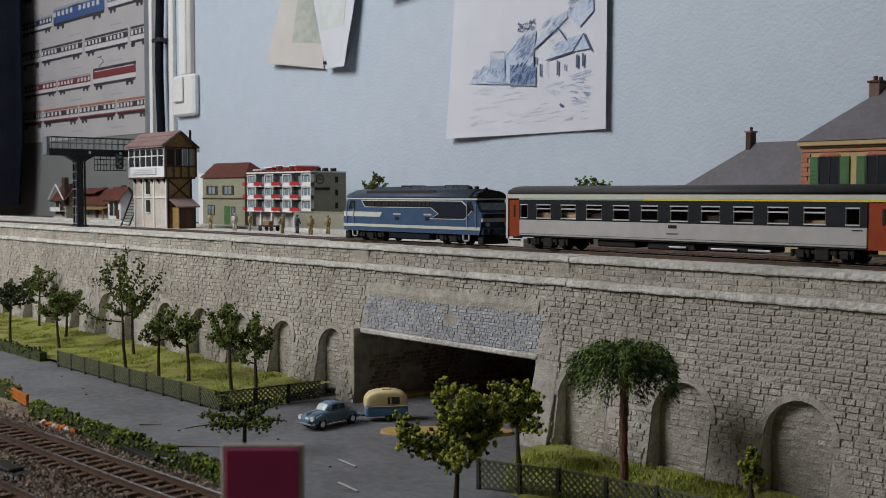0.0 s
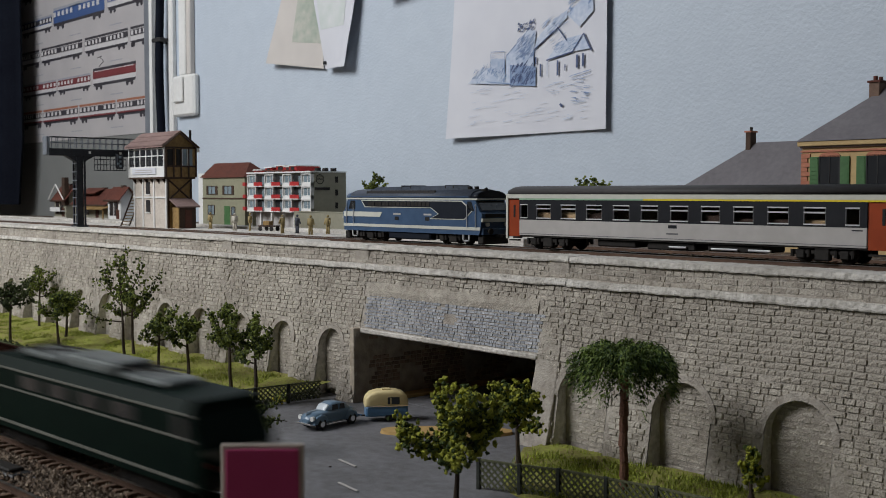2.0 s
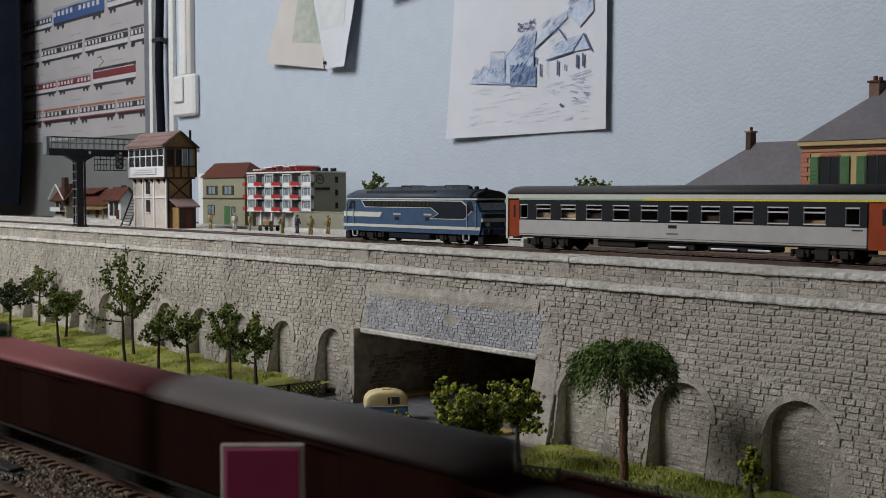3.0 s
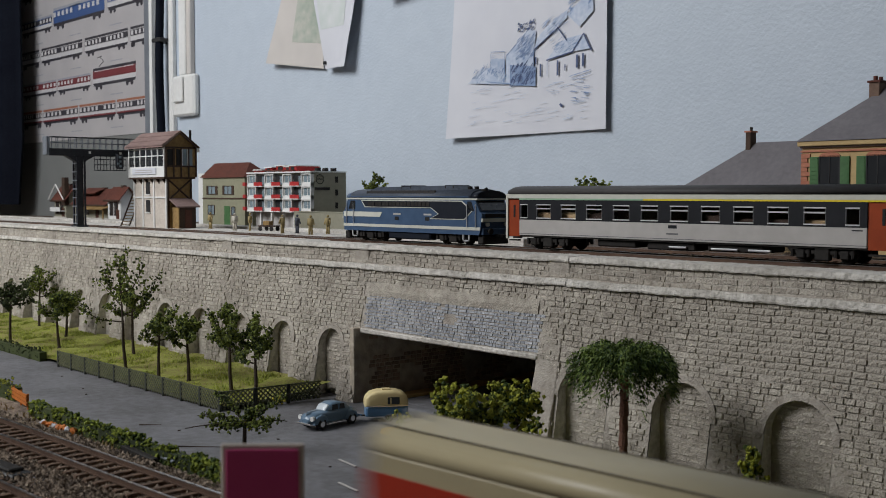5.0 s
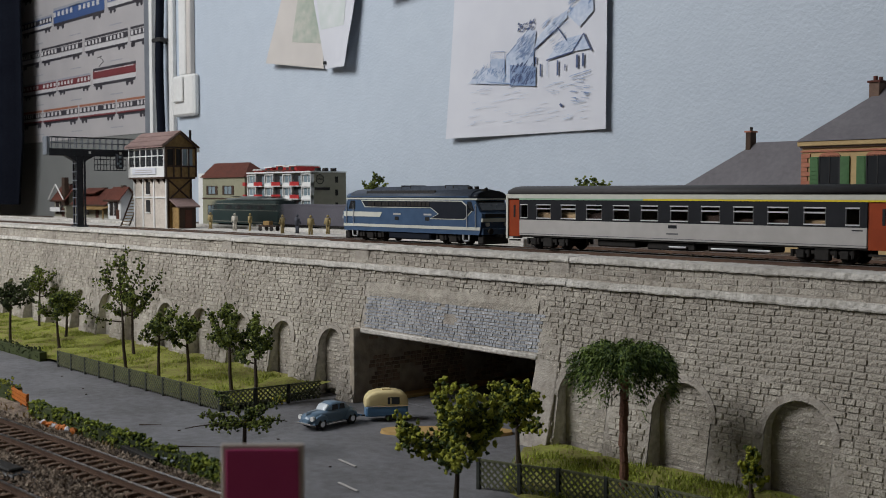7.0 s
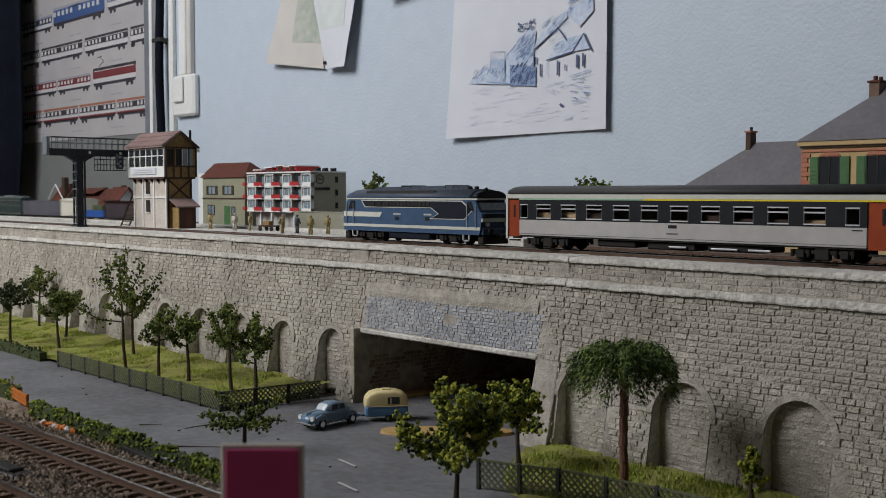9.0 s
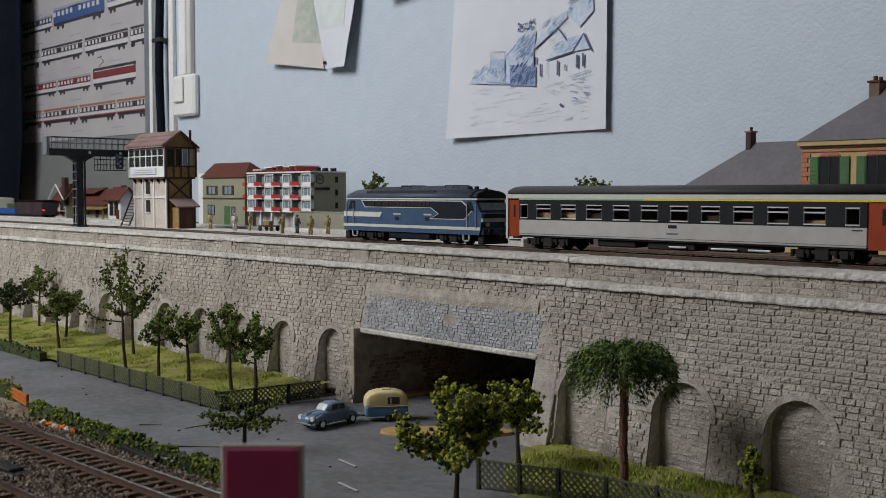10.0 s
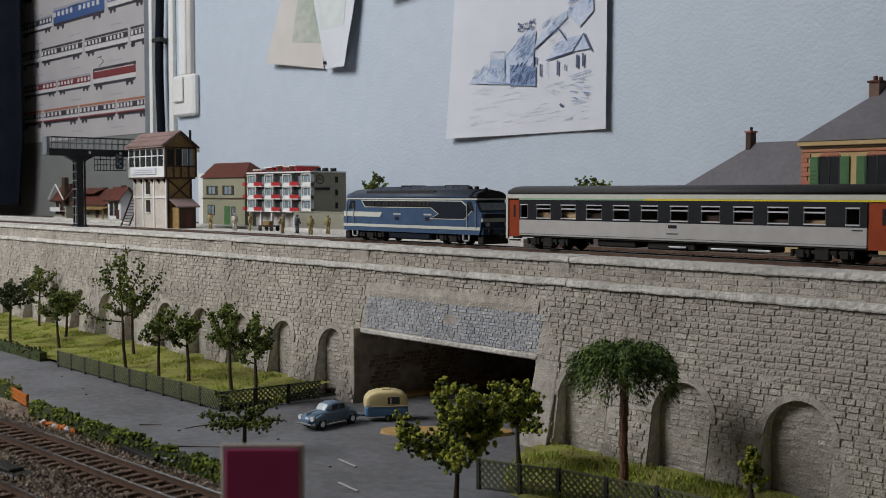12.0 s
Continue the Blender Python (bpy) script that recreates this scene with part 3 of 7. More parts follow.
def diesel_loco():
    c = thing("diesel_locomotive", "blue diesel locomotive with white lines and grey roof", "locomotive", pose(-0.735, 0.629, RAIL))
    H, W = 0.092, 0.0168
    part("body", hull([(-H + 0.002, 0.009), (H - 0.002, 0.009), (H, 0.013), (H + 0.0015, 0.026), (H - 0.001, 0.0275), (H - 0.0065, 0.0375), (-H + 0.0065, 0.0375), (-H + 0.001, 0.0275), (-H - 0.0015, 0.026), (-H, 0.013)], W), M_LOCO, c)
    part("roof_rim", box(-H + 0.0035, H - 0.0035, -W - 0.0006, W + 0.0006, 0.0372, 0.0386, 0.0004), M_CREAM, c, "cream gutter line")
    part("roof", prism(roof_profile(W, 0.0386, 0.0078, 18, 0.72), -H + 0.010, H - 0.012), M_LOCOROOF, c, smooth=True)
    part("cab_roof", prism(roof_profile(W * 0.98, 0.0386, 0.0062, 14, 0.7), -H + 0.004, -H + 0.0105), M_LOCO, c, smooth=True)
    # This end's cab roof is near black: its shade is put into the colour.
    part("cab_roof", prism(roof_profile(W * 0.98, 0.0386, 0.0066, 14, 0.7), H - 0.0125, H - 0.004), M_LOCODARK, c, smooth=True)
    part("roof_hood", prism([(-0.066, 0.0448), (0.060, 0.0448), (0.052, 0.0494), (-0.052, 0.0482)], -0.0085, 0.0085, axis="y"), M_LOCOROOF, c)
    for x in (-0.018, -0.006, 0.040, 0.050):
        part("hood_rib", box(x, x + 0.0010, -0.0088, 0.0088, 0.0470, 0.0497), M_DARK, c)
    for x in (0.066, 0.074):
        part("exhaust", cyl((x, -0.004, 0.044), (x, -0.004, 0.0485), 0.0020, n=10), M_DARK, c)
    part("horn", cyl((H - 0.010, -0.006, 0.0448), (H - 0.004, -0.006, 0.0462), 0.0009, 0.0015, 8), M_DARK, c)
    for s in (-1, 1):
        part("roof_grille", prism([(s * W * 0.985, 0.0402), (s * W * 0.83, 0.0453), (s * W * 0.79, 0.0444), (s * W * 0.93, 0.0398)], -0.060, 0.034), M_DARK, c, "dark grille along the roof's shoulder")
        bm = bmesh.new()
        for i in range(26):
            x = -0.058 + 0.0036 * i
            prism([(s * W * 0.992, 0.0404), (s * W * 0.838, 0.0455), (s * W * 0.80, 0.0446), (s * W * 0.94, 0.0400)], x, x + 0.0008, bm=bm)
        part("grille_bars", bm, M_LOCODARK, c)
        part("roof_edge_rail", box(-H + 0.012, H - 0.014, s * (W - 0.0003), s * (W + 0.0003), 0.0394, 0.0402), M_LOCO, c)
    for s in (-1, 1):
        y = s * W
        q = s * 0.00035

        def plate(name, pts, m, k=1.0, label=""):
            bm = prism(pts, y, y + q * k, axis="y")
            return part(name, bm, m, c, label)

        plate("dark_panel", [(0.029, 0.021), (0.0735, 0.021), (0.0825, 0.0285), (0.070, 0.0368), (-0.066, 0.0368), (-0.060, 0.0302), (0.031, 0.0302), (0.0405, 0.0255)], M_CREAM, 1, "white outline of the dark panel")
        plate("dark_panel", [(0.032, 0.0218), (0.0728, 0.0218), (0.0812, 0.0285), (0.0692, 0.0360), (-0.0635, 0.0360), (-0.0588, 0.0310), (0.0318, 0.0310), (0.0420, 0.0255)], M_LOCODARK, 2, "dark blue louvred panel")
        for i in range(17):
            a = -0.054 + 0.005 * i
            plate("louvre", [(a, 0.0316), (a + 0.004, 0.0316), (a + 0.004, 0.0354), (a, 0.0354)], M_DARK, 3)
        plate("stripe", [(-H, 0.0218), (-0.038, 0.0218), (-0.035, 0.0262), (-H, 0.0262)], M_CREAM, 1, "cream band")
        plate("stripe", [(-H, 0.0128), (H, 0.0128), (H, 0.0153), (-H, 0.0153)], M_CREAM, 1.2, "cream lower stripe")
        plate("cab_window", [(-0.0845, 0.0285), (-0.0745, 0.0285), (-0.0745, 0.0362), (-0.081, 0.0362)], M_GLASS)
        plate("cab_window", [(0.0845, 0.0285), (0.0765, 0.0285), (0.0765, 0.0362), (0.081, 0.0362)], M_GLASS)
        for a in (-0.087, -0.0765, 0.0765, 0.087):
            part("handrail", cyl((a, y + s * 0.001, 0.015), (a, y + s * 0.001, 0.034), 0.0004, n=6), M_ALU, c)
        for a in (-0.019, 0.022):
            plate("badge", [(a, 0.024), (a + 0.010, 0.024), (a + 0.010, 0.0255), (a, 0.0255)], M_COACHGREY)
            plate("badge", [(a + 0.002, 0.0195), (a + 0.007, 0.0195), (a + 0.007, 0.0225), (a + 0.002, 0.0225)], M_DARK)
        part("tank", box(-0.028, 0.028, s * 0.006, s * 0.0155, 0.003, 0.0092, 0.001), M_LOCODARK, c)
        for a in (-0.080, 0.070):
            ring = bmesh.new()
            bx = (a, a + 0.0085)
            for u0, u1, z0, z1 in ((*bx, 0.0035, 0.0046), (*bx, 0.0105, 0.0116), (bx[0], bx[0] + 0.0014, 0.0035, 0.0116), (bx[1] - 0.0014, bx[1], 0.0035, 0.0116)):
                box(u0, u1, s * 0.0155, s * 0.0165, z0, z1, bm=ring)
            part("step_frame", ring, M_ALU, c)
    for s in (-1, 1):
        e = s * (H + 0.0005)
        part("windscreen", prism([(s * (H - 0.0005), 0.029), (s * (H - 0.0055), 0.0365), (s * (H - 0.0065), 0.0365), (s * (H - 0.002), 0.029)], -0.0145, 0.0145, axis="y"), M_GLASS, c)
        part("nose_stripe", box(e, s * (H + 0.0024), -W, W, 0.0195, 0.0225, 0.0003), M_CREAM, c)
        part("snow_plough", box(s * (H - 0.006), s * (H + 0.001), -0.0145, 0.0145, 0.0015, 0.0085, 0.0008), M_DARK, c)
        part("buffer_beam", box(s * (H - 0.001), s * (H + 0.0018), -0.0155, 0.0155, 0.009, 0.0145, 0.0005), M_LOCO, c)
        for y in (-0.0105, 0.0105):
            part("headlamp", cyl((e, y, 0.0175), (s * (H + 0.0028), y, 0.0175), 0.0016, n=12), M_WHITE, c)
    part("end_grille", box(H + 0.0016, H + 0.0024, -0.013, 0.013, 0.0232, 0.0262), M_DARK, c)
    bogie(c, -0.056, 0.028)
    bogie(c, 0.056, 0.028)
    buffers(c, H)
    return c


coach()
diesel_loco()


M_FARLOCO = mat("grey_green_loco", (0.022, 0.040, 0.038), (0.015, 0.028, 0.027), 0.45, scale=150)


M_DULLLINE = mat("dull_grey_line", (0.20, 0.20, 0.17), (0.14, 0.14, 0.12), 0.6, scale=200)


def green_loco(name, label, half=0.094, paint=M_GREENLOCO):
    c = thing(name, label, "locomotive")
    H, W = half, 0.0168
    part("body", hull([(-H + 0.002, 0.009), (H - 0.002, 0.009), (H + 0.001, 0.013), (H + 0.001, 0.025), (H - 0.006, 0.037), (-H + 0.006, 0.037), (-H - 0.001, 0.025), (-H - 0.001, 0.013)], W), paint, c)
    part("roof", prism([(-W, 0.037), (W, 0.037), (W * 0.82, 0.0415), (-W * 0.82, 0.0415)], -H + 0.007, H - 0.007), paint, c)
    for a, b, h in ((-0.070, -0.030, 0.0452), (-0.026, 0.022, 0.0475), (0.026, 0.060, 0.0448)):
        part("roof_hood", box(a, b, -0.0095, 0.0095, 0.0413, h, 0.0022, seg=3), M_PALEROOF, c)
    for x in (-0.045, 0.04):  # folded pantographs
        pan = part("pantograph", cyl((x - 0.017, -0.008, 0.0468), (x - 0.017, 0.008, 0.0468), 0.0006, n=6), M_DARK, c)
        bm = bmesh.new()
        for y in (-0.006, 0.006):
            cyl((x - 0.018, y, 0.0455), (x + 0.018, y * 0.5, 0.0475), 0.0005, n=6, bm=bm)
            cyl((x - 0.012, y, 0.0425), (x - 0.012, y, 0.0455), 0.001, n=6, bm=bm)
        part("pantograph_arm", bm, M_DARK, pan)
    for s in (-1, 1):
        y = s * W
        for z, t in ((0.0365, 0.0008), (0.0275, 0.0008), (0.0115, 0.0011)):
            part("stripe", box(-H + 0.004, H - 0.004, y, y + s * 0.0004, z, z + t), M_DULLLINE, c)
        for i in range(4):
            a = -0.052 + 0.028 * i
            part("side_window", box(a, a + 0.018, y, y + s * 0.0003, 0.0295, 0.0350), M_GLASS, c)
        for a in (-H + 0.008, H - 0.015):
            part("cab_window", box(a, a + 0.007, y, y + s * 0.0003, 0.0285, 0.0355), M_GLASS, c)
        e = s * (H + 0.001)
        part("windscreen", prism([(s * (H - 0.0005), 0.0265), (s * (H - 0.0052), 0.0355), (s * (H - 0.0065), 0.0355), (s * (H - 0.002), 0.0265)], -0.014, 0.014, axis="y"), M_GLASS, c)
        part("nose_bar", box(e, e + s * 0.0008, -0.014, 0.014, 0.0215, 0.0235), M_DULLLINE, c)
        for q in (-0.011, 0.011):
            part("marker_lamp", cyl((e - s * 0.001, q, 0.018), (e + s * 0.0016, q, 0.018), 0.0011, n=10), M_PRIMER, c, "small red marker lamp")
    bogie(c, -0.055, 0.03)
    bogie(c, 0.055, 0.03)
    buffers(c, H)
    return c


def van(name, label, L, body, roof, height=0.040, rise=0.006, arch=0.6, door=True, ribs=True, tail=False, bogies=True):
    """A covered van with ribs, a sliding door and a curved roof."""
    c = thing(name, label, "railway wagon")
    H, W, z = L / 2, 0.0158, height - rise
    part("body", box(-H, H, -W, W, 0.0105, z, 0.0004), body, c)
    part("roof", prism(roof_profile(W + 0.0006, z, rise, 14, arch), -H - 0.0006, H + 0.0006), roof, c, smooth=True)
    for s in (-1, 1):
        if ribs:
            n = max(4, int(L / 0.014))
            for i in range(n + 1):
                x = -H + 0.001 + (L - 0.002) * i / n
                part("rib", box(x - 0.0006, x + 0.0006, s * W, s * (W + 0.0007), 0.0105, z - 0.0005), body, c)
        if door:
            d = part("door", box(-0.014, 0.014, s * W, s * (W + 0.0010), 0.0115, z - 0.0015, 0.0003), body, c)
            part("door_rail", box(-0.03, 0.03, s * W, s * (W + 0.0014), z - 0.0014, z - 0.0005), body, d)
        part("sole_bar", box(-H, H, s * 0.0125, s * 0.0150, 0.0085, 0.0108), M_DARK, c)
    if bogies and L > 0.12:
        bogie(c, -H + 0.028, 0.021)
        bogie(c, H - 0.028, 0.021)
    else:
        for x in (-H + 0.024, H - 0.024):
            wheelset(c, x)
            for s in (-1, 1):
                part("axle_guard", prism([(x - 0.006, 0.009), (x + 0.006, 0.009), (x + 0.002, 0.0035), (x - 0.002, 0.0035)], s * 0.0118, s * 0.0135, axis="y"), M_DARK, c)
    if tail:
        for q in (-0.0125, 0.0125):
            part("tail_lamp", cyl((-H, q, 0.0195), (-H - 0.0025, q, 0.0195), 0.0015, n=12), M_TAIL if q > 0 else M_PRIMER, c, "lit red tail lamp" if q > 0 else "unlit red tail lamp")
    buffers(c, H)
    return c


def open_wagon(name, label, L, body, height=0.030, load=None):
    c = thing(name, label, "railway wagon")
    H, W = L / 2, 0.0158
    for s in (-1, 1):
        part("side", box(-H, H, s * W, s * (W - 0.001), 0.0105, height, 0.0003), body, c)
        part("end", box(s * H, s * (H - 0.001), -W + 0.001, W - 0.001, 0.0105, height, 0.0003), body, c)
        part("top_rail", box(-H, H, s * (W - 0.001), s * (W + 0.0008), height - 0.0012, height + 0.0003), body, c)
        n = max(4, int(L / 0.013))
        for i in range(n + 1):
            x = -H + 0.001 + (L - 0.002) * i / n
            part("rib", box(x - 0.0007, x + 0.0007, s * W, s * (W + 0.0009), 0.0105, height - 0.001), body, c)
        part("sole_bar", box(-H, H, s * 0.0125, s * 0.0150, 0.0085, 0.0108), M_DARK, c)
    part("floor_plate", box(-H + 0.001, H - 0.001, -W + 0.001, W - 0.001, 0.0105, 0.0125), M_DARK, c)
    if load:
        part("load", relief_load(H - 0.002, W - 0.002, height - 0.004), load, c)
        if height < 0.03:
            part("crate", box(-H * 0.55, H * 0.45, -W * 0.6, W * 0.6, height - 0.006, height + 0.009, 0.001), load, c, "dark olive covered crate")
    if L > 0.12:
        bogie(c, -H + 0.026, 0.021)
        bogie(c, H - 0.026, 0.021)
    else:
        for x in (-H + 0.02, H - 0.02):
            wheelset(c, x)
    buffers(c, H)
    return c


def relief_load(h, w, z):
    v, f, nx, ny = [], [], 30, 8
    for j in range(ny + 1):
        for i in range(nx + 1):
            x, y = -h + 2 * h * i / nx, -w + 2 * w * j / ny
            v.append((x, y, z + 0.002 * noise.noise((x * 150, y * 150, 2))))
    for j in range(ny):
        for i in range(nx):
            a = j * (nx + 1) + i
            f.append((a, a + 1, a + nx + 2, a + nx + 1))
    return soup(v, f)


def railcar(name, label, L):
    c = thing(name, label, "railway coach")
    H, W = L / 2, 0.0162
    part("body", box(-H, H, -W, W, 0.0105, 0.0415, 0.0012), M_RAILCREAM, c)
    part("roof", prism(roof_profile(W, 0.0412, 0.0078, 18, 0.6), -H + 0.001, H - 0.001), M_RAILCREAM, c, "glossy cream roof", smooth=True)
    for s in (-1, 1):
        y = s * W
        part("gutter", box(-H + 0.002, H - 0.002, y * 0.66, y * 0.61, 0.0466, 0.0482), M_TIMBERLINE, c, "dark gutter line on the roof")
        part("band", box(-H - 0.0002, H + 0.0002, y, y + s * 0.0004, 0.0105, 0.0350), M_RAILRED, c, "red lower band")
        part("roof_lamp", cyl((s * (H - 0.006), 0, 0.047), (s * (H - 0.006), 0, 0.0512), 0.0016, n=10), M_ALU, c)
    bogie(c, -H + 0.035, 0.026)
    bogie(c, H - 0.035, 0.026)
    buffers(c, H)
    return c


def container_wagon(name, label, L):
    """A brown low-sided wagon that carries a tall green container with a pale top."""
    c = open_wagon(name, label, L, M_BROWN, 0.0255)
    H, W = L / 2, 0.0150
    box_ = part("container", box(-H + 0.003, H - 0.003, -W, W, 0.0126, 0.0465, 0.0005), M_GREENVAN, c, "green ribbed container")
    part("container_roof", prism(roof_profile(W, 0.0465, 0.0042, 12, 0.6), -H + 0.003, H - 0.003), M_PALETOP, box_, "pale glossy container top", smooth=True)
    for s in (-1, 1):
        part("container_rail", box(-H + 0.003, H - 0.003, s * W, s * (W + 0.0006), 0.0360, 0.0368), M_GREENVAN, box_)
        for i in range(9):
            x = -H + 0.006 + (L - 0.012) * i / 8
            part("container_rib", box(x - 0.0006, x + 0.0006, s * W, s * (W + 0.0005), 0.0135, 0.0455), M_GREENVAN, box_)
    return c


M_OLIVEVAN = mat("olive_green_van", (0.07, 0.085, 0.035), (0.05, 0.06, 0.028), 0.5, scale=200)
M_PALETOP = mat("pale_grey_top", (0.34, 0.37, 0.36), (0.26, 0.29, 0.28), 0.35, scale=150)
M_TIMBERLINE = mat("dark_olive_line", (0.09, 0.07, 0.04), (0.06, 0.05, 0.03), 0.6, scale=200)


# The near train runs in the +x direction on the low track: (thing, distance of its centre behind the train's front).
NEAR = []
_s = 0.0
for make, L in (
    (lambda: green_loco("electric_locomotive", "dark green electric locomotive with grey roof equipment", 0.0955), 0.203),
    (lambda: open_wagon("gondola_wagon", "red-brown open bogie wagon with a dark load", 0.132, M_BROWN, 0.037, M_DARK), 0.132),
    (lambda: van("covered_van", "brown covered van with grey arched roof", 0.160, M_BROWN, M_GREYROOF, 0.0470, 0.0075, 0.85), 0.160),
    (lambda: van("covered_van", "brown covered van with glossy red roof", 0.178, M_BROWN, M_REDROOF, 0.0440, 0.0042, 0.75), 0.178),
    (lambda: container_wagon("container_wagon", "brown flat wagon loaded with a tall green container", 0.165), 0.165),
    (lambda: van("covered_van", "dark olive green covered van with grey roof", 0.180, M_OLIVEVAN, M_PALEROOF, 0.047, 0.007, 0.6), 0.180),
    (lambda: railcar("railcar_coach", "cream and red railcar with glossy roof at the train's end", 0.170), 0.170),
):
    NEAR.append((make(), _s + L / 2 + (0.004 if _s == 0 else 0)))
    _s += L + 0.009

# The far train runs in the -x direction behind the station: the same, from its front.
FAR = []
_s = 0.0
for make, L in (
    (lambda: green_loco("electric_locomotive", "grey-green electric locomotive with folded pantographs", 0.089, M_FARLOCO), 0.180),
    (lambda: open_wagon("hopper_wagon", "violet-grey high-sided ribbed wagon", 0.175, M_GREYWAGON, 0.037), 0.175),
    (lambda: van("refrigerator_van", "beige short refrigerator van with pale roof", 0.090, M_BEIGEVAN, M_BEIGEVAN, 0.043, 0.006, 0.6, ribs=False, bogies=False), 0.090),
    (lambda: open_wagon("low_wagon", "blue low-sided open wagon with a dark olive load", 0.084, M_BLUEWAGON, 0.022, M_OLIVEVAN), 0.084),
    (lambda: van("covered_van", "dark violet-brown covered van with a lit red tail lamp", 0.128, M_DARKVAN, M_BROWN, 0.039, 0.004, 0.6, tail=True), 0.128),
):
    FAR.append((make(), _s + L / 2))
    _s += L + 0.006


# ---- tracks ----
def track(y, z, x0, x1, label, place=None, pieces=(0, 0), pitch=0.0068):
    """Flat-bottomed rails on sleepers; the sleepers in the stretch `pieces` are parts, the others one joined part."""
    t = thing("railway_track", label, "railway track", place, kind="structure")
    for s in (-0.0083, 0.0083):
        bm = box(x0, x1, y + s - 0.0005, y + s + 0.0005, z - 0.0020, z - 0.0003)
        box(x0, x1, y + s - 0.0011, y + s + 0.0011, z - 0.0026, z - 0.0020, bm=bm)
        r = part("rail", bm, M_RAIL, t)
        part("rail_head", box(x0, x1, y + s - 0.00055, y + s + 0.00055, z - 0.0004, z), M_RAILTOP, r)
    me = None
    v, f = [], []
    x = x0
    while x < x1:
        if pieces[0] < x < pieces[1]:
            if me is None:
                bm = box(-0.0015, 0.0015, -0.0150, 0.0150, -0.0045, -0.0026, 0.0003)
                o = part("sleeper", bm, M_SLEEPER, t)
                me = o.data
            else:
                o = new("sleeper", me)
                o.parent = t
            o.location = (x, y + random.uniform(-0.0006, 0.0006), z)
        else:
            k = len(v)
            v += [(x + a, y + b, z + c) for c in (-0.0045, -0.0026) for a, b in ((-0.0015, -0.015), (0.0015, -0.015), (0.0015, 0.015), (-0.0015, 0.015))]
            f += [(k + 4, k + 5, k + 6, k + 7), (k, k + 1, k + 5, k + 4), (k + 1, k + 2, k + 6, k + 5), (k + 2, k + 3, k + 7, k + 6), (k + 3, k, k + 4, k + 7)]
        x += pitch
    tagged(part("sleepers", soup(v, f), M_SLEEPER, t), kind="stuff")
    return t


def gravel(name, x0, x1, y0, y1, z, count, size, seed, m=M_BALLAST, label="brown and grey ballast stones", skew=0.0):
    rnd = random.Random(seed)
    v, f = [], []
    for _ in range(count):
        c = Vector((rnd.uniform(x0, x1), rnd.uniform(y0, y1), z + rnd.uniform(0, size * 0.4)))
        c.y += skew * (c.x + 0.48)
        r = size * rnd.uniform(0.5, 1.2)
        k = len(v)
        for d in ((1, 0, 0), (-1, 0, 0), (0, 1, 0), (0, -1, 0), (0, 0, 1), (0, 0, -1)):
            v.append(tuple(c + Vector([q * r * rnd.uniform(0.6, 1.2) + rnd.uniform(-0.3, 0.3) * r for q in d])))
        f += [(k, k + 2, k + 4), (k + 2, k + 1, k + 4), (k + 1, k + 3, k + 4), (k + 3, k, k + 4), (k + 2, k, k + 5), (k + 1, k + 2, k + 5), (k + 3, k + 1, k + 5), (k, k + 3, k + 5)]
    return tagged(part(name, soup(v, f), m), label, "ballast", kind="stuff")


NEARLINE = pose(-0.48, 0.2055, 0, 0, 0, NEARTURN)
track(0.0, LOWT, -2.15, 3.25, "rusty near track on dark brown sleepers", NEARLINE, (-0.47, 0.28), 0.0086)
track(-0.0535, LOWT, -2.15, 3.25, "second rusty near track on brown sleepers", NEARLINE, (-0.12, 0.23), 0.0086)
track(0.6285, RAIL, -2.6, 1.2, "upper station track under the waiting train")
track(0.832, UP + 0.004, -3.6, 4.0, "rear station track of the layout")
track(0.745, UP + 0.004, -3.6, 1.5, "middle station track of the layout")
gravel("ballast", -1.0, -0.2, 0.126, 0.230, PLAT + 0.0027, 36000, 0.0011, 1, skew=0.053)
gravel("ballast", -1.6, 0.1, 0.60, 0.66, UP, 3000, 0.0012, 2)
tagged(part("trackbed", box(-2.65, 1.2, 0.605, 0.653, UP, RAIL - 0.0046, 0.001), M_BEDDARK), "dark ballast bed under the upper track", "ballast", kind="structure")
tagged(part("platform", box(-3.3, -0.835, 0.562, 0.603, UP, 0.1245, 0.0008), M_COPING), "pale concrete station path behind the coping", "platform", kind="structure")
tagged(part("platform", box(-3.3, -0.90, 0.6555, 0.714, UP, 0.1238, 0.0008), M_COPING), "pale concrete station platform", "platform", kind="structure")
tagged(part("platform", box(-3.3, -0.75, 0.772, 0.800, UP, 0.1238, 0.0008), M_COPING), "narrow pale platform between the tracks", "platform", kind="structure")


# ---- stonework of the retaining wall ----
M_BRICKIN = mat("brown_brick", (0.36, 0.27, 0.20), (0.17, 0.12, 0.09), 0.9, scale=300, bump=0.0005, island=0.5)


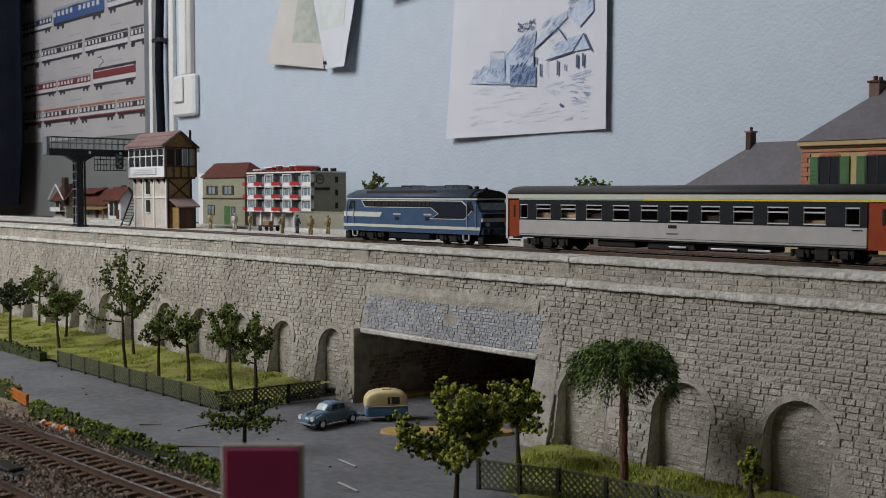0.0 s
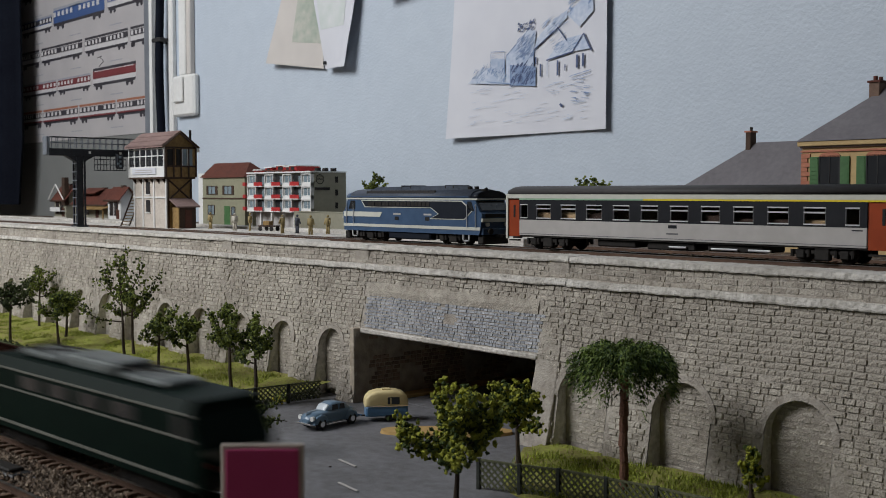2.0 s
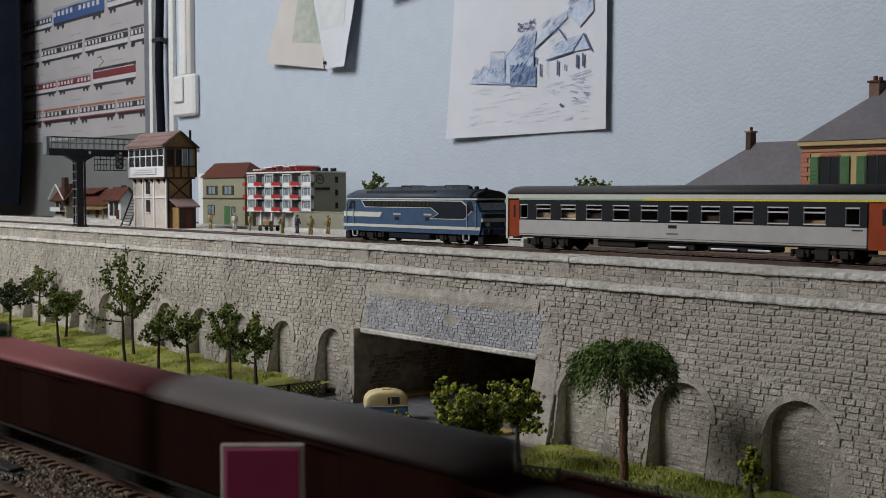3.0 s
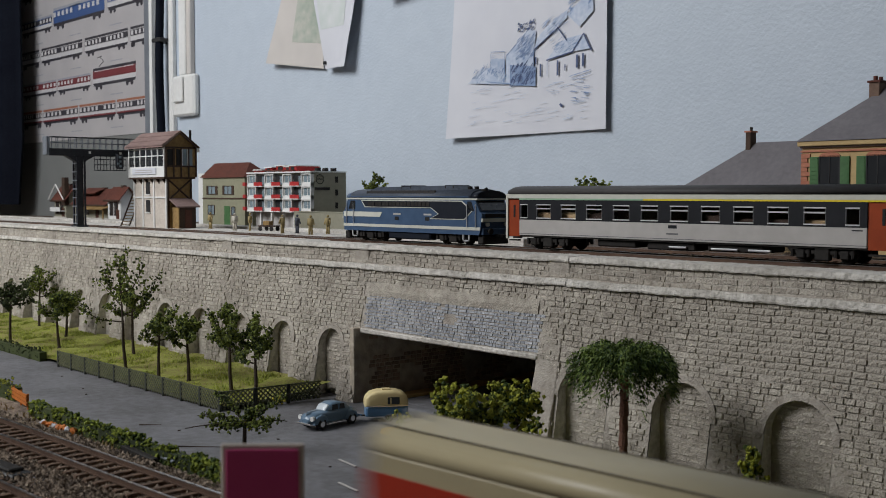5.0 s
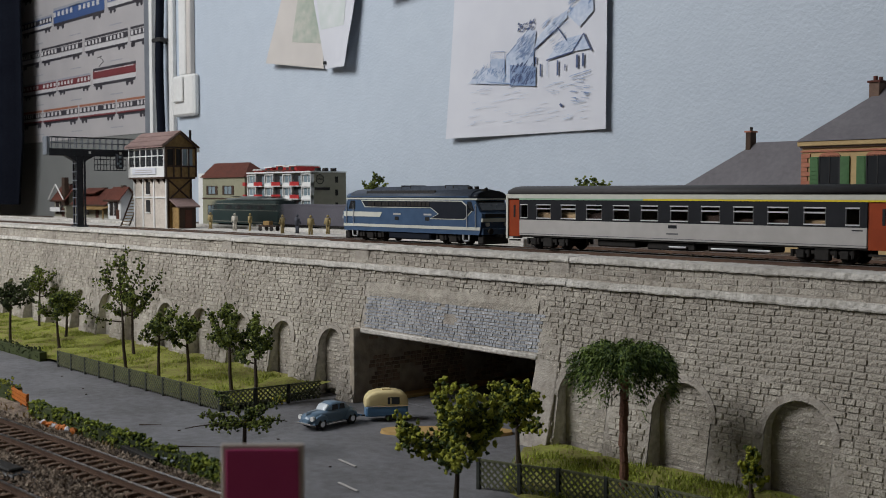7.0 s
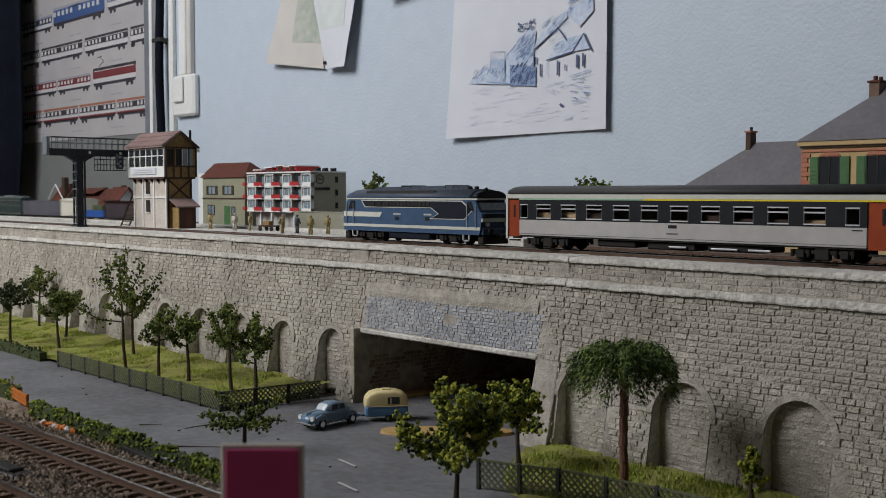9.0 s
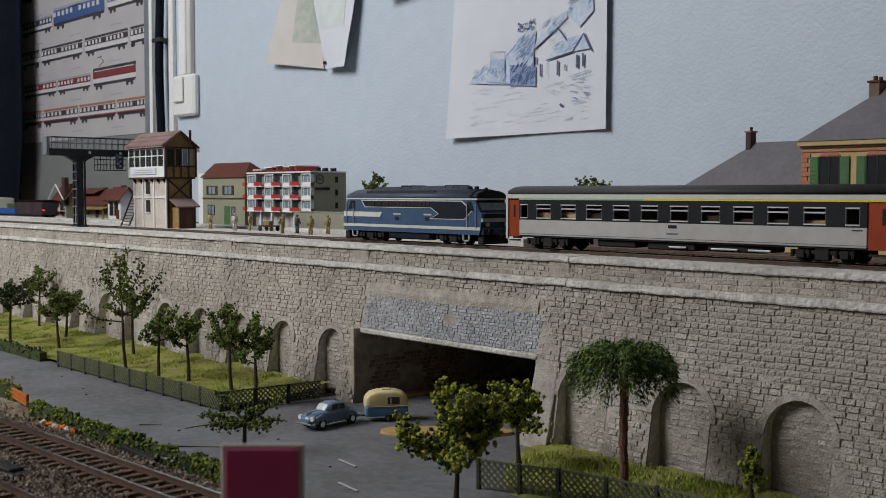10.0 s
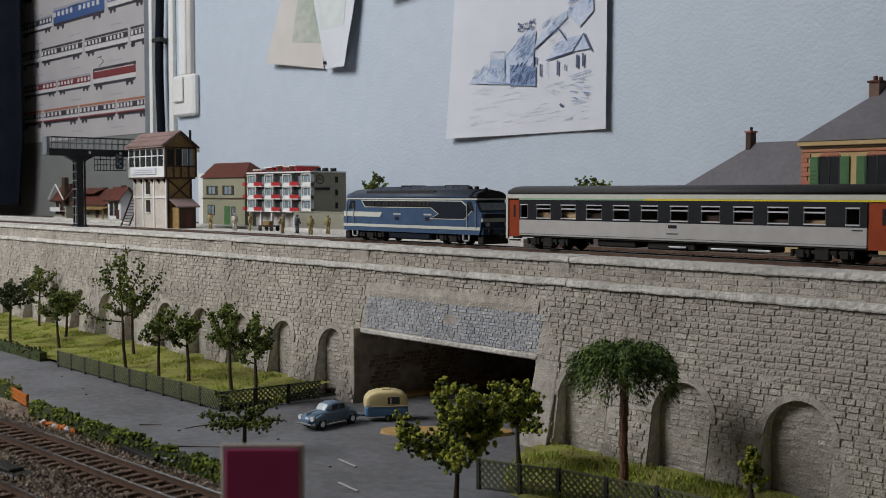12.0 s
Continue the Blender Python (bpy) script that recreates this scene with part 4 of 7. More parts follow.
def stonework():
    rnd = random.Random(4)
    rows, h = 30, 0.1058 / 30
    v, f, near = [], [], []

    def stone(x0, x1, z0, z1, y, out, store, dz):
        jx, jz = 0.00004, 0.00014
        c = 0.00026
        d = c * 0.4
        a = [(x0 + jx + rnd.uniform(0, d), z0 + jz + rnd.uniform(0, c)), (x1 - jx - rnd.uniform(0, d), z0 + jz + rnd.uniform(0, c)), (x1 - jx - rnd.uniform(0, d), z1 - jz - rnd.uniform(0, c)), (x0 + jx + rnd.uniform(0, d), z1 - jz - rnd.uniform(0, c))]
        a = [(px_, pz + dz) for px_, pz in a]
        vs = [(px_, y + BATTER * pz + 0.0004, pz) for px_, pz in a]
        mx, mz = (x0 + x1) / 2, (z0 + z1) / 2 + dz
        vs += [(px_ + (mx - px_) * 0.10, y + BATTER * pz - out * rnd.uniform(0.6, 1.25), pz + (mz - pz) * 0.16) for px_, pz in a]
        fs = [(4, 5, 6, 7), (0, 1, 5, 4), (1, 2, 6, 5), (2, 3, 7, 6), (3, 0, 4, 7)]
        store(vs, fs)

    def bulk(vs, fs):
        k = len(v)
        v.extend(vs)
        f.extend([tuple(k + i for i in q) for q in fs])

    def piece(vs, fs):
        near.append((vs, fs))

    def course(z0, z1, x0, x1, base, proud, mask, width=0.0066):
        x = x0 + rnd.uniform(0, width)
        while x < x1:
            w = width * rnd.uniform(0.5, 1.45)
            if mask(x + w / 2, (z0 + z1) / 2, w) and noise.noise((x * 22, z0 * 40, 9)) < 0.66 + rnd.uniform(-0.12, 0.12):
                dz = 0.0016 * noise.noise((x * 11, z0 * 9, 3)) + 0.0005 * noise.noise((x * 40, z0 * 30, 5))
                q = 0.0005 if z0 < 0.105 and any(abs(x + w / 2 - p) < 0.0095 for p in PILASTERS) else 0
                store = piece if (-0.385 < x < -0.245 and 0.062 < z0 < 0.105 and len(near) < 290) else bulk
                stone(x, x + w, z0, z1, base - q, proud * rnd.uniform(0.4, 1.3), store, dz)
            x += w

    def front(x, z, w):
        if rnd.random() < 0.006:
            return False
        if OPEN0 - 0.002 < x < OPEN1 + 0.002 and z < 0.095:
            return False
        n = niche_at(x - w / 2), niche_at(x + w / 2), niche_at(x)
        return z > max(n) + 0.0018 or max(n) == 0

    def inside(x, z, w):
        return z < niche_at(x) - 0.001 and niche_at(x - w / 2) > 0 and niche_at(x + w / 2) > 0

    for i in range(rows):
        z0 = 0.0005 + h * i
        course(z0, z0 + h, WX0, WX1, Y0, 0.0008, front)
        if z0 < NTOP:
            course(z0, z0 + h, WX0, WX1, Y0 + 0.0135 - BATTER * z0, 0.0005, inside)
    for i in range(3):
        z0 = 0.1112 + 0.0036 * i
        course(z0, z0 + 0.0036, WX0, WX1, Y0, 0.0005, lambda x, z, w: True)
    main_v, main_f = v[:], f[:]
    v.clear(), f.clear()
    for i in range(16):
        z = 0.0035 + 0.0033 * i
        y = 0.5420 + rnd.uniform(0, 0.006)
        while y < 0.79:
            w = 0.0068 * rnd.uniform(0.6, 1.3)
            if noise.noise((y * 28, z * 60, 6)) > -0.12 + (0.25 if y < 0.60 else 0):
                o = 0.0005 * rnd.uniform(0.5, 1.4)
                a = [(y + 0.0002, z + 0.0002), (y + w - 0.0002, z + 0.0002), (y + w - 0.0002, z + 0.0030), (y + 0.0002, z + 0.0030)]
                bulk([(OPEN0 - 0.0002, p, q) for p, q in a] + [(OPEN0 + o, p + (y + w / 2 - p) * 0.12, q + (z + 0.0016 - q) * 0.14) for p, q in a], [(4, 5, 6, 7), (0, 1, 5, 4), (1, 2, 6, 5), (2, 3, 7, 6), (3, 0, 4, 7)])
            y += w
    tagged(part("underpass_bricks", soup(v, f), M_BRICKIN, WALL), kind="stuff")
    v.clear(), f.clear()
    for i in range(11):
        z0 = 0.0602 + 0.0024 * i
        course(z0, z0 + 0.0024, OPEN0 + 0.001, OPEN1 - 0.0005, Y0 - 0.0004, 0.0006, lambda x, z, w: not (-0.607 < x < -0.592 and 0.073 < z < 0.079), 0.0040)
    tagged(part("panel_stones", soup(v, f), M_PANEL, WALL), kind="stuff")
    tagged(part("stones", soup(main_v, main_f), M_STONE, WALL), kind="stuff")
    for vs, fs in near:
        cx = sum(q[0] for q in vs) / 8
        cz = sum(q[2] for q in vs) / 8
        cy = vs[0][1]
        o = part("stone", soup([(a - cx, b - cy, c - cz) for a, b, c in vs], fs), M_STONE, WALL)
        o.location = (cx, cy, cz)


stonework()


# ---- plants ----
def clump(rnd, c, r, v, f):
    """A small irregular lump of foam leaf."""
    k = len(v)
    ax = Euler((rnd.uniform(0, 6), rnd.uniform(0, 6), rnd.uniform(0, 6))).to_matrix()
    for d in ((1, 0, 0), (-1, 0, 0), (0, 1, 0), (0, -1, 0), (0, 0, 1), (0, 0, -1)):
        v.append(tuple(c + ax @ (Vector(d) * r * rnd.uniform(0.55, 1.25))))
    f += [(k, k + 2, k + 4), (k + 2, k + 1, k + 4), (k + 1, k + 3, k + 4), (k + 3, k, k + 4), (k + 2, k, k + 5), (k + 1, k + 2, k + 5), (k + 3, k + 1, k + 5), (k, k + 3, k + 5)]


def tree(x, y, z, height, spread, seed, label, leaf=M_LEAF, bark=M_BARK, stem=0.45, limbs=8, lumps=420, r=0.0020, trunk=0.0013, group="model trees", up=1.0, rough=0.075):
    """A straight stem, bent limbs that rise outwards, foam leaf packed along the limbs with gaps between them."""
    rnd = random.Random(seed)
    t = thing("tree", label, "tree", pose(x, y, z, 0, 0, rnd.uniform(0, 360)), group)
    bm = bmesh.new()
    lean = Vector((rnd.uniform(-0.06, 0.06), rnd.uniform(-0.06, 0.06), 1)) * height
    fork = lean * stem
    mid = fork * 0.5 + Vector((rnd.uniform(-1, 1), rnd.uniform(-1, 1), 0)) * trunk * 0.5
    cyl((0, 0, -0.002), (0, 0, 0.002), trunk * 1.9, trunk * 1.3, 8, bm)
    cyl((0, 0, 0.0015), mid, trunk * 1.25, trunk * 1.05, 8, bm)
    cyl(mid, fork, trunk * 1.05, trunk * 0.9, 8, bm)
    cyl(fork, lean * 0.95, trunk * 0.85, trunk * 0.3, 7, bm)
    runs = [(fork.lerp(lean, 0.35), lean * 0.98, 0.8)]
    for i in range(limbs):
        a = i * 2.4 + rnd.uniform(-0.4, 0.4)
        u = (i + rnd.random()) / limbs
        p = fork + (lean * 0.88 - fork) * u * 0.8
        reach = spread * (1 - 0.5 * u) * rnd.uniform(0.7, 1.1)
        rise = height * rnd.uniform(0.04, 0.20) * up
        knee = p + Vector((math.cos(a), math.sin(a), 0)) * reach * 0.55 + Vector((0, 0, rise * 0.3))
        q = p + Vector((math.cos(a + rnd.uniform(-0.3, 0.3)), math.sin(a + rnd.uniform(-0.3, 0.3)), 0)) * reach + Vector((0, 0, rise * 1.2))
        cyl(p, knee, trunk * 0.55, trunk * 0.38, 5, bm)
        cyl(knee, q, trunk * 0.38, trunk * 0.15, 5, bm)
        runs += [(p.lerp(knee, 0.45), knee, 0.8), (knee, q, 1.0)]
        for _ in range(2):
            w = p.lerp(knee, rnd.uniform(0.5, 1.0)) if rnd.random() < 0.5 else knee.lerp(q, rnd.uniform(0.1, 0.8))
            q2 = w + Vector((rnd.uniform(-1, 1), rnd.uniform(-1, 1), rnd.uniform(0.2, 1.1) * up)) * spread * 0.36
            cyl(w, q2, trunk * 0.28, trunk * 0.12, 4, bm)
            runs.append((w.lerp(q2, 0.3), q2, 0.9))
    part("trunk", bm, bark, t)
    v, f = [], []
    weights = [(b - a).length for a, b, _ in runs]
    for _ in range(lumps):
        a, b, k = rnd.choices(runs, weights)[0]
        c = a.lerp(b, rnd.random())
        thin = 0.55 + 0.6 * abs(noise.noise(c * 90 + Vector((seed, 0, 0))))
        c = c + Vector((rnd.gauss(0, 1), rnd.gauss(0, 1), rnd.gauss(0, 1))) * spread * rough * k * thin * 1.6
        clump(rnd, c, r * rnd.uniform(0.5, 1.3), v, f)
    part("crown", soup(v, f), leaf, t)
    return t


for i, (x, y, h, s, stem, n, lab, leaf) in enumerate(TREES):
    tree(x, y, 0.004 + grass_height(x, y) * 0.8, h, s * 1.12, 20 + i, lab, leaf, stem=stem, limbs=7 if n < 600 else 10, lumps=round(n * (2.3 if n < 600 else 1.5)), r=0.0015 if n < 600 else 0.0017, rough=0.06 if n < 600 else 0.075, up=1.9 if h > 0.09 else 1.15)


def straggling_tree(x, y):
    """A short stem under long thin limbs that arch out to both sides, in part bare."""
    rnd = random.Random(88)
    t = thing("tree", "low straggling model tree with thin bent branches", "tree", pose(x, y, 0.0005), "model trees")
    bm = bmesh.new()
    head = Vector((0.001, 0, 0.017))
    cyl((0, 0, -0.002), head, 0.0016, 0.0012, 8, bm)
    along, across = Vector((0.664, 0.746, 0)), Vector((-0.746, 0.664, 0))
    v, f = [], []
    for s_, d_, rise, drop, bare in ((-0.040, 0.006, 0.006, -0.003, 0.45), (-0.028, -0.012, 0.011, 0.009, 0.1), (-0.022, 0.016, 0.014, 0.018, 0.0), (0.026, 0.010, 0.006, 0.001, 0.2), (0.031, -0.004, 0.006, 0.022, 0.1), (0.020, -0.016, 0.004, 0.003, 0.1), (-0.010, -0.018, 0.006, 0.002, 0.2), (0.012, 0.018, 0.010, 0.010, 0.2), (0.004, 0.0, 0.010, 0.010, 0.0)):
        tip = head + along * s_ + across * d_ + Vector((0, 0, drop))
        mid = head.lerp(tip, 0.5) + Vector((0, 0, rise * 0.6))
        last = head
        pts = [head * (1 - w) ** 2 + mid * 2 * w * (1 - w) + tip * w * w for w in [i / 7 for i in range(8)]]
        for i, p in enumerate(pts[1:]):
            cyl(last, p, 0.0008 - 0.00007 * i, 0.0007 - 0.00007 * i, 5, bm)
            last = p
        for _ in range(105):
            w = rnd.uniform(0.12, 1 - bare)
            p = head * (1 - w) ** 2 + mid * 2 * w * (1 - w) + tip * w * w
            k = 0.0017 * (0.4 + abs(noise.noise(p * 130)) * 1.6)
            clump(rnd, p + Vector((rnd.gauss(0, k), rnd.gauss(0, k), rnd.gauss(0, k))), 0.0012 * rnd.uniform(0.5, 1.3), v, f)
    part("trunk", bm, M_BARK, t)
    part("crown", soup(v, f), M_LEAF, t)
    v, f = [], []
    for cx, cz in ((0.003, 0.018), (0.024, 0.034)):
        for _ in range(26):
            p = along * cx + Vector((rnd.gauss(0, 0.0015), rnd.gauss(0, 0.0015), cz + rnd.gauss(0, 0.0012)))
            clump(rnd, p, 0.0011, v, f)
    part("yellow_leaves", soup(v, f), M_YELLEAF, t, "bright yellow leaf tufts")


M_YELLEAF = mat("yellow_leaf_tuft", (0.55, 0.46, 0.05), (0.30, 0.28, 0.04), 0.8, scale=200, island=0.8)
straggling_tree(-0.614, 0.3735)


def weeping_tree(x, y):
    rnd = random.Random(77)
    t = thing("weeping_tree", "weeping tree with bushy green fringed crown and reddish trunk", "tree", pose(x, y, 0.003))
    bm = bmesh.new()
    p = Vector((0, 0, -0.003))
    for i in range(8):
        q = Vector((0.0006 * math.sin(i * 1.7), 0.0006 * math.cos(i * 2.1), 0.0085 * (i + 1)))
        cyl(p, q, 0.0025 + 0.0003 * (i % 2), 0.0022, 9, bm)
        p = q
    part("trunk", bm, M_PALMBARK, t)
    v, f = [], []
    for i in range(15000):
        a, u = rnd.uniform(0, 2 * math.pi), math.sqrt(rnd.random())
        lobe = 0.5 + 0.5 * math.cos(2 * (a - 0.84))
        R = 0.0225 + 0.0075 * lobe + 0.0018 * math.sin(a * 7) + 0.0010 * math.sin(a * 13)
        rad = u * R
        zt = 0.0795 + 0.0045 * math.sin(u * 2.4) - 0.011 * u ** 4 + 0.0014 * math.sin(a * 5 + u * 7)
        gap = 0.5 + 0.5 * math.sin(a * 9 + 1.3 * math.sin(a * 4))
        hang = rnd.random() ** 1.1 * (0.013 + 0.013 * u * u * gap)
        c = Vector((rad * math.cos(a), rad * math.sin(a), zt - hang))
        k = len(v)
        d = Vector((math.cos(a) * 0.5 * u, math.sin(a) * 0.5 * u, -0.8)) + Vector((rnd.uniform(-0.7, 0.7), rnd.uniform(-0.7, 0.7), rnd.uniform(-0.3, 0.9)))
        d *= rnd.uniform(0.0016, 0.0036)
        s = Vector((rnd.uniform(-1, 1), rnd.uniform(-1, 1), rnd.uniform(-0.3, 0.3))).normalized() * rnd.uniform(0.00035, 0.0008)
        v += [tuple(c - s), tuple(c + s), tuple(c + d)]
        f.append((k, k + 1, k + 2))
    part("crown", soup(v, f), M_WEEP, t)


M_WEEP = mat("weeping_leaves", (0.15, 0.21, 0.045), (0.022, 0.048, 0.012), 0.65, scale=120, island=1.0)


def hedge(name, pts, w, h, z, seed, label, leaf=M_HEDGE, lumps=900, r=0.0016):
    rnd = random.Random(seed)
    t = thing(name, label, "hedge")
    v, f = [], []
    for _ in range(lumps):
        u = rnd.uniform(0, len(pts) - 1.0001)
        i = int(u)
        a, b = Vector((*pts[i], 0)), Vector((*pts[i + 1], 0))
        c = a.lerp(b, u - i)
        n = Vector((-(b - a).y, (b - a).x, 0)).normalized()
        hh = h * (0.85 + 0.3 * noise.noise((c.x * 90, c.y * 90, seed)))
        s, q = rnd.uniform(-1, 1), rnd.random() ** 0.7
        c = c + n * s * w * (1 - 0.35 * q)
        c.z = z + hh * q
        clump(rnd, c, r * rnd.uniform(0.6, 1.3), v, f)
    part("leaves", soup(v, f), leaf, t)
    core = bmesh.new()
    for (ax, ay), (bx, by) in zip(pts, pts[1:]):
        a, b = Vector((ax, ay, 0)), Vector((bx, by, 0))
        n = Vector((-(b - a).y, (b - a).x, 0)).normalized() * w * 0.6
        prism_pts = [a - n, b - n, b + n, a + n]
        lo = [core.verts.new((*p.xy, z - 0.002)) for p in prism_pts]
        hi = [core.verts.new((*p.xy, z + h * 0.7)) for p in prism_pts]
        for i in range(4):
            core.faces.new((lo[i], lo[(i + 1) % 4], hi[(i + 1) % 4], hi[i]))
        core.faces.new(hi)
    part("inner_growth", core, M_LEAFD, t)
    return t


def tufts(name, x0, x1, y0, y1, count, seed, zf, label="uneven yellow-green grass tufts", h=0.0022, m=M_TUFT):
    rnd = random.Random(seed)
    v, f = [], []
    for _ in range(count):
        x, y = rnd.uniform(x0, x1), rnd.uniform(y0, y1)
        if noise.noise((x * 45, y * 45, seed)) < rnd.uniform(-0.35, 0.45):
            continue
        z = zf(x, y)
        k = len(v)
        a = rnd.uniform(0, 6.28)
        s = Vector((math.cos(a), math.sin(a), 0)) * rnd.uniform(0.0003, 0.0006)
        c = Vector((x, y, z))
        d = Vector((rnd.uniform(-0.5, 0.5), rnd.uniform(-0.5, 0.5), 1)) * h * rnd.uniform(0.4, 1.3)
        v += [tuple(c - s), tuple(c + s), tuple(c + d)]
        f.append((k, k + 1, k + 2))
    return tagged(part(name, soup(v, f), m), label, "grass", kind="stuff")


tufts("grass", -1.6, -0.745, 0.432, 0.529, 60000, 3, lambda x, y: 0.003 + grass_height(x, y))
tufts("grass", -0.485, 0.1, 0.438, 0.529, 42000, 4, lambda x, y: 0.0035 + low_verge(x, y) if y > verge_front(x) + 0.002 else -0.02, h=0.0028)
M_STRAW = mat("straw_tufts", (0.36, 0.27, 0.13), (0.20, 0.14, 0.06), 0.9, scale=120, island=0.9)
tufts("dry_grass", -0.95, -0.36, 0.2245, 0.237, 2600, 6, lambda x, y: PLAT - 0.001, "dry straw-coloured tufts along the trackbed", 0.0026, M_STRAW)

weeping_tree(*WEEP)
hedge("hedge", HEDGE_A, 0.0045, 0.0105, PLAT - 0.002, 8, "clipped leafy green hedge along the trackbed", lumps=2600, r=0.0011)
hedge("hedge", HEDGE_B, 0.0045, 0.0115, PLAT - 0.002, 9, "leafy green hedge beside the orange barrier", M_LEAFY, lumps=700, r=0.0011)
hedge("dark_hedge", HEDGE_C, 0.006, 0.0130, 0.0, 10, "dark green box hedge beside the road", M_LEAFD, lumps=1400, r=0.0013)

# ---- fences ----
M_FENCE = mat("fence_green", (0.15, 0.155, 0.085), (0.08, 0.085, 0.05), 0.8, scale=400)
M_POST = mat("fence_post", (0.05, 0.055, 0.045), (0.03, 0.033, 0.028), 0.8, scale=400)


def fence(pts, label, step=0.030, h=0.0135):
    fnc = thing("lattice_fence", label, "fence")
    for (ax, ay), (bx, by) in zip(pts, pts[1:]):
        a, b = Vector((ax, ay, 0)), Vector((bx, by, 0))
        L = (b - a).length
        n = max(1, round(L / step))
        d = (b - a) / L
        ang = math.degrees(math.atan2(d.y, d.x))
        w = L / n
        for i in range(n):
            p = a + d * w * i
            post = part("post", box(-0.0012, 0.0012, -0.0012, 0.0012, -0.002, h + 0.0012, 0.0003), M_POST, fnc)
            post.matrix_basis = pose(p.x, p.y, 0.001, 0, 0, ang)
            bm = bmesh.new()
            s, t = 0.0040, 0.00045
            for sign in (1, -1):
                k = -h
                while k < w:
                    # one slat, clipped to the panel
                    u0, u1 = max(0.0, k), min(w, k + h)
                    z0, z1 = u0 - k, u1 - k
                    if u1 - u0 > 0.001:
                        if sign < 0:
                            z0, z1 = h - z0, h - z1
                        y = 0.0003 * sign
                        vs = [bm.verts.new(q) for q in ((u0, y - t, z0 - t * 1.4), (u1, y - t, z1 - t * 1.4), (u1, y - t, z1 + t * 1.4), (u0, y - t, z0 + t * 1.4), (u0, y + t, z0 - t * 1.4), (u1, y + t, z1 - t * 1.4), (u1, y + t, z1 + t * 1.4), (u0, y + t, z0 + t * 1.4))]
                        for q in ((0, 1, 2, 3), (7, 6, 5, 4), (3, 2, 6, 7), (0, 4, 5, 1)):
                            bm.faces.new([vs[j] for j in q])
                    k += s
            box(0, w, -0.0006, 0.0006, h - 0.0006, h + 0.0004, bm=bm)
            pan = part("lattice_panel", bm, M_FENCE, fnc)
            pan.matrix_basis = pose(p.x, p.y, 0.0015, 0, 0, ang)
    return fnc


fence([(-1.04, 0.4265), (-0.742, 0.4305), (-0.733, 0.518)], "dark green wooden lattice fence along the verge")
fence(FENCE_R, "dark green wooden lattice fence before the wall", h=0.0155)


# ---- buildings on the upper deck ----
M_BRICKPALE = mat("pale_plank_wall", (0.66, 0.60, 0.53), (0.50, 0.44, 0.38), 0.8, scale=300, bump=0.0002)
M_TIMBER = mat("yellow_brown_timber", (0.34, 0.22, 0.085), (0.19, 0.115, 0.045), 0.8, scale=350, bump=0.0003)
M_TIMBERDARK = mat("dark_timber", (0.07, 0.042, 0.028), (0.045, 0.028, 0.02), 0.8, scale=350)
M_ROOFPINK = mat("weathered_pink_tiles", (0.27, 0.185, 0.165), (0.18, 0.12, 0.11), 0.85, scale=250, bump=0.0003)
M_ROOFRED = mat("red_brown_tiles", (0.13, 0.040, 0.026), (0.075, 0.026, 0.019), 0.8, scale=250, bump=0.0003)
M_SLATE = mat("grey_slate", (0.165, 0.155, 0.165), (0.125, 0.117, 0.125), 0.7, scale=200, bump=0.0002)
M_OLIVE = mat("olive_render", (0.28, 0.275, 0.19), (0.23, 0.225, 0.155), 0.85, scale=200)
M_BEIGE = mat("beige_render", (0.33, 0.32, 0.245), (0.28, 0.27, 0.205), 0.85, scale=200)
M_CREAMWALL = mat("cream_render", (0.52, 0.38, 0.19), (0.44, 0.31, 0.15), 0.8, scale=200)
M_CHIMNEY = mat("brown_chimney", (0.20, 0.13, 0.095), (0.13, 0.085, 0.065), 0.85, scale=250)
M_QUOIN = mat("pink_brick_quoin", (0.45, 0.19, 0.12), (0.35, 0.13, 0.08), 0.8, scale=300)
M_SHUTTER = mat("green_shutter", (0.075, 0.17, 0.065), (0.05, 0.12, 0.045), 0.6, scale=300)
M_REDBALC = mat("red_balcony", (0.42, 0.03, 0.03), (0.34, 0.025, 0.025), 0.6, scale=200)
M_GIRDER = mat("gantry_dark_steel", (0.018, 0.02, 0.026), (0.03, 0.033, 0.04), 0.55, scale=300)
M_STEELPALE = mat("gantry_rail_steel", (0.22, 0.24, 0.27), (0.16, 0.175, 0.2), 0.5, 0.3, scale=300)
M_PANEBLUE = mat("bluish_pane", (0.25, 0.31, 0.34), (0.12, 0.16, 0.18), 0.15, scale=80)
M_DOORBROWN = mat("brown_door", (0.10, 0.035, 0.022), (0.07, 0.025, 0.016), 0.6, scale=200)


def gable_roof(x0, x1, y0, y1, ze, zr, t=0.0016, over=0.004):
    """Two roof slabs with the ridge along x."""
    ym = (y0 + y1) / 2
    k = (zr - ze) / (ym - y0)
    ya, yb, zo = y0 - over, y1 + over, ze - over * k
    return prism([(ya, zo), (ym, zr), (yb, zo), (yb, zo + t), (ym, zr + t * 1.4), (ya, zo + t)], x0 - over, x1 + over)


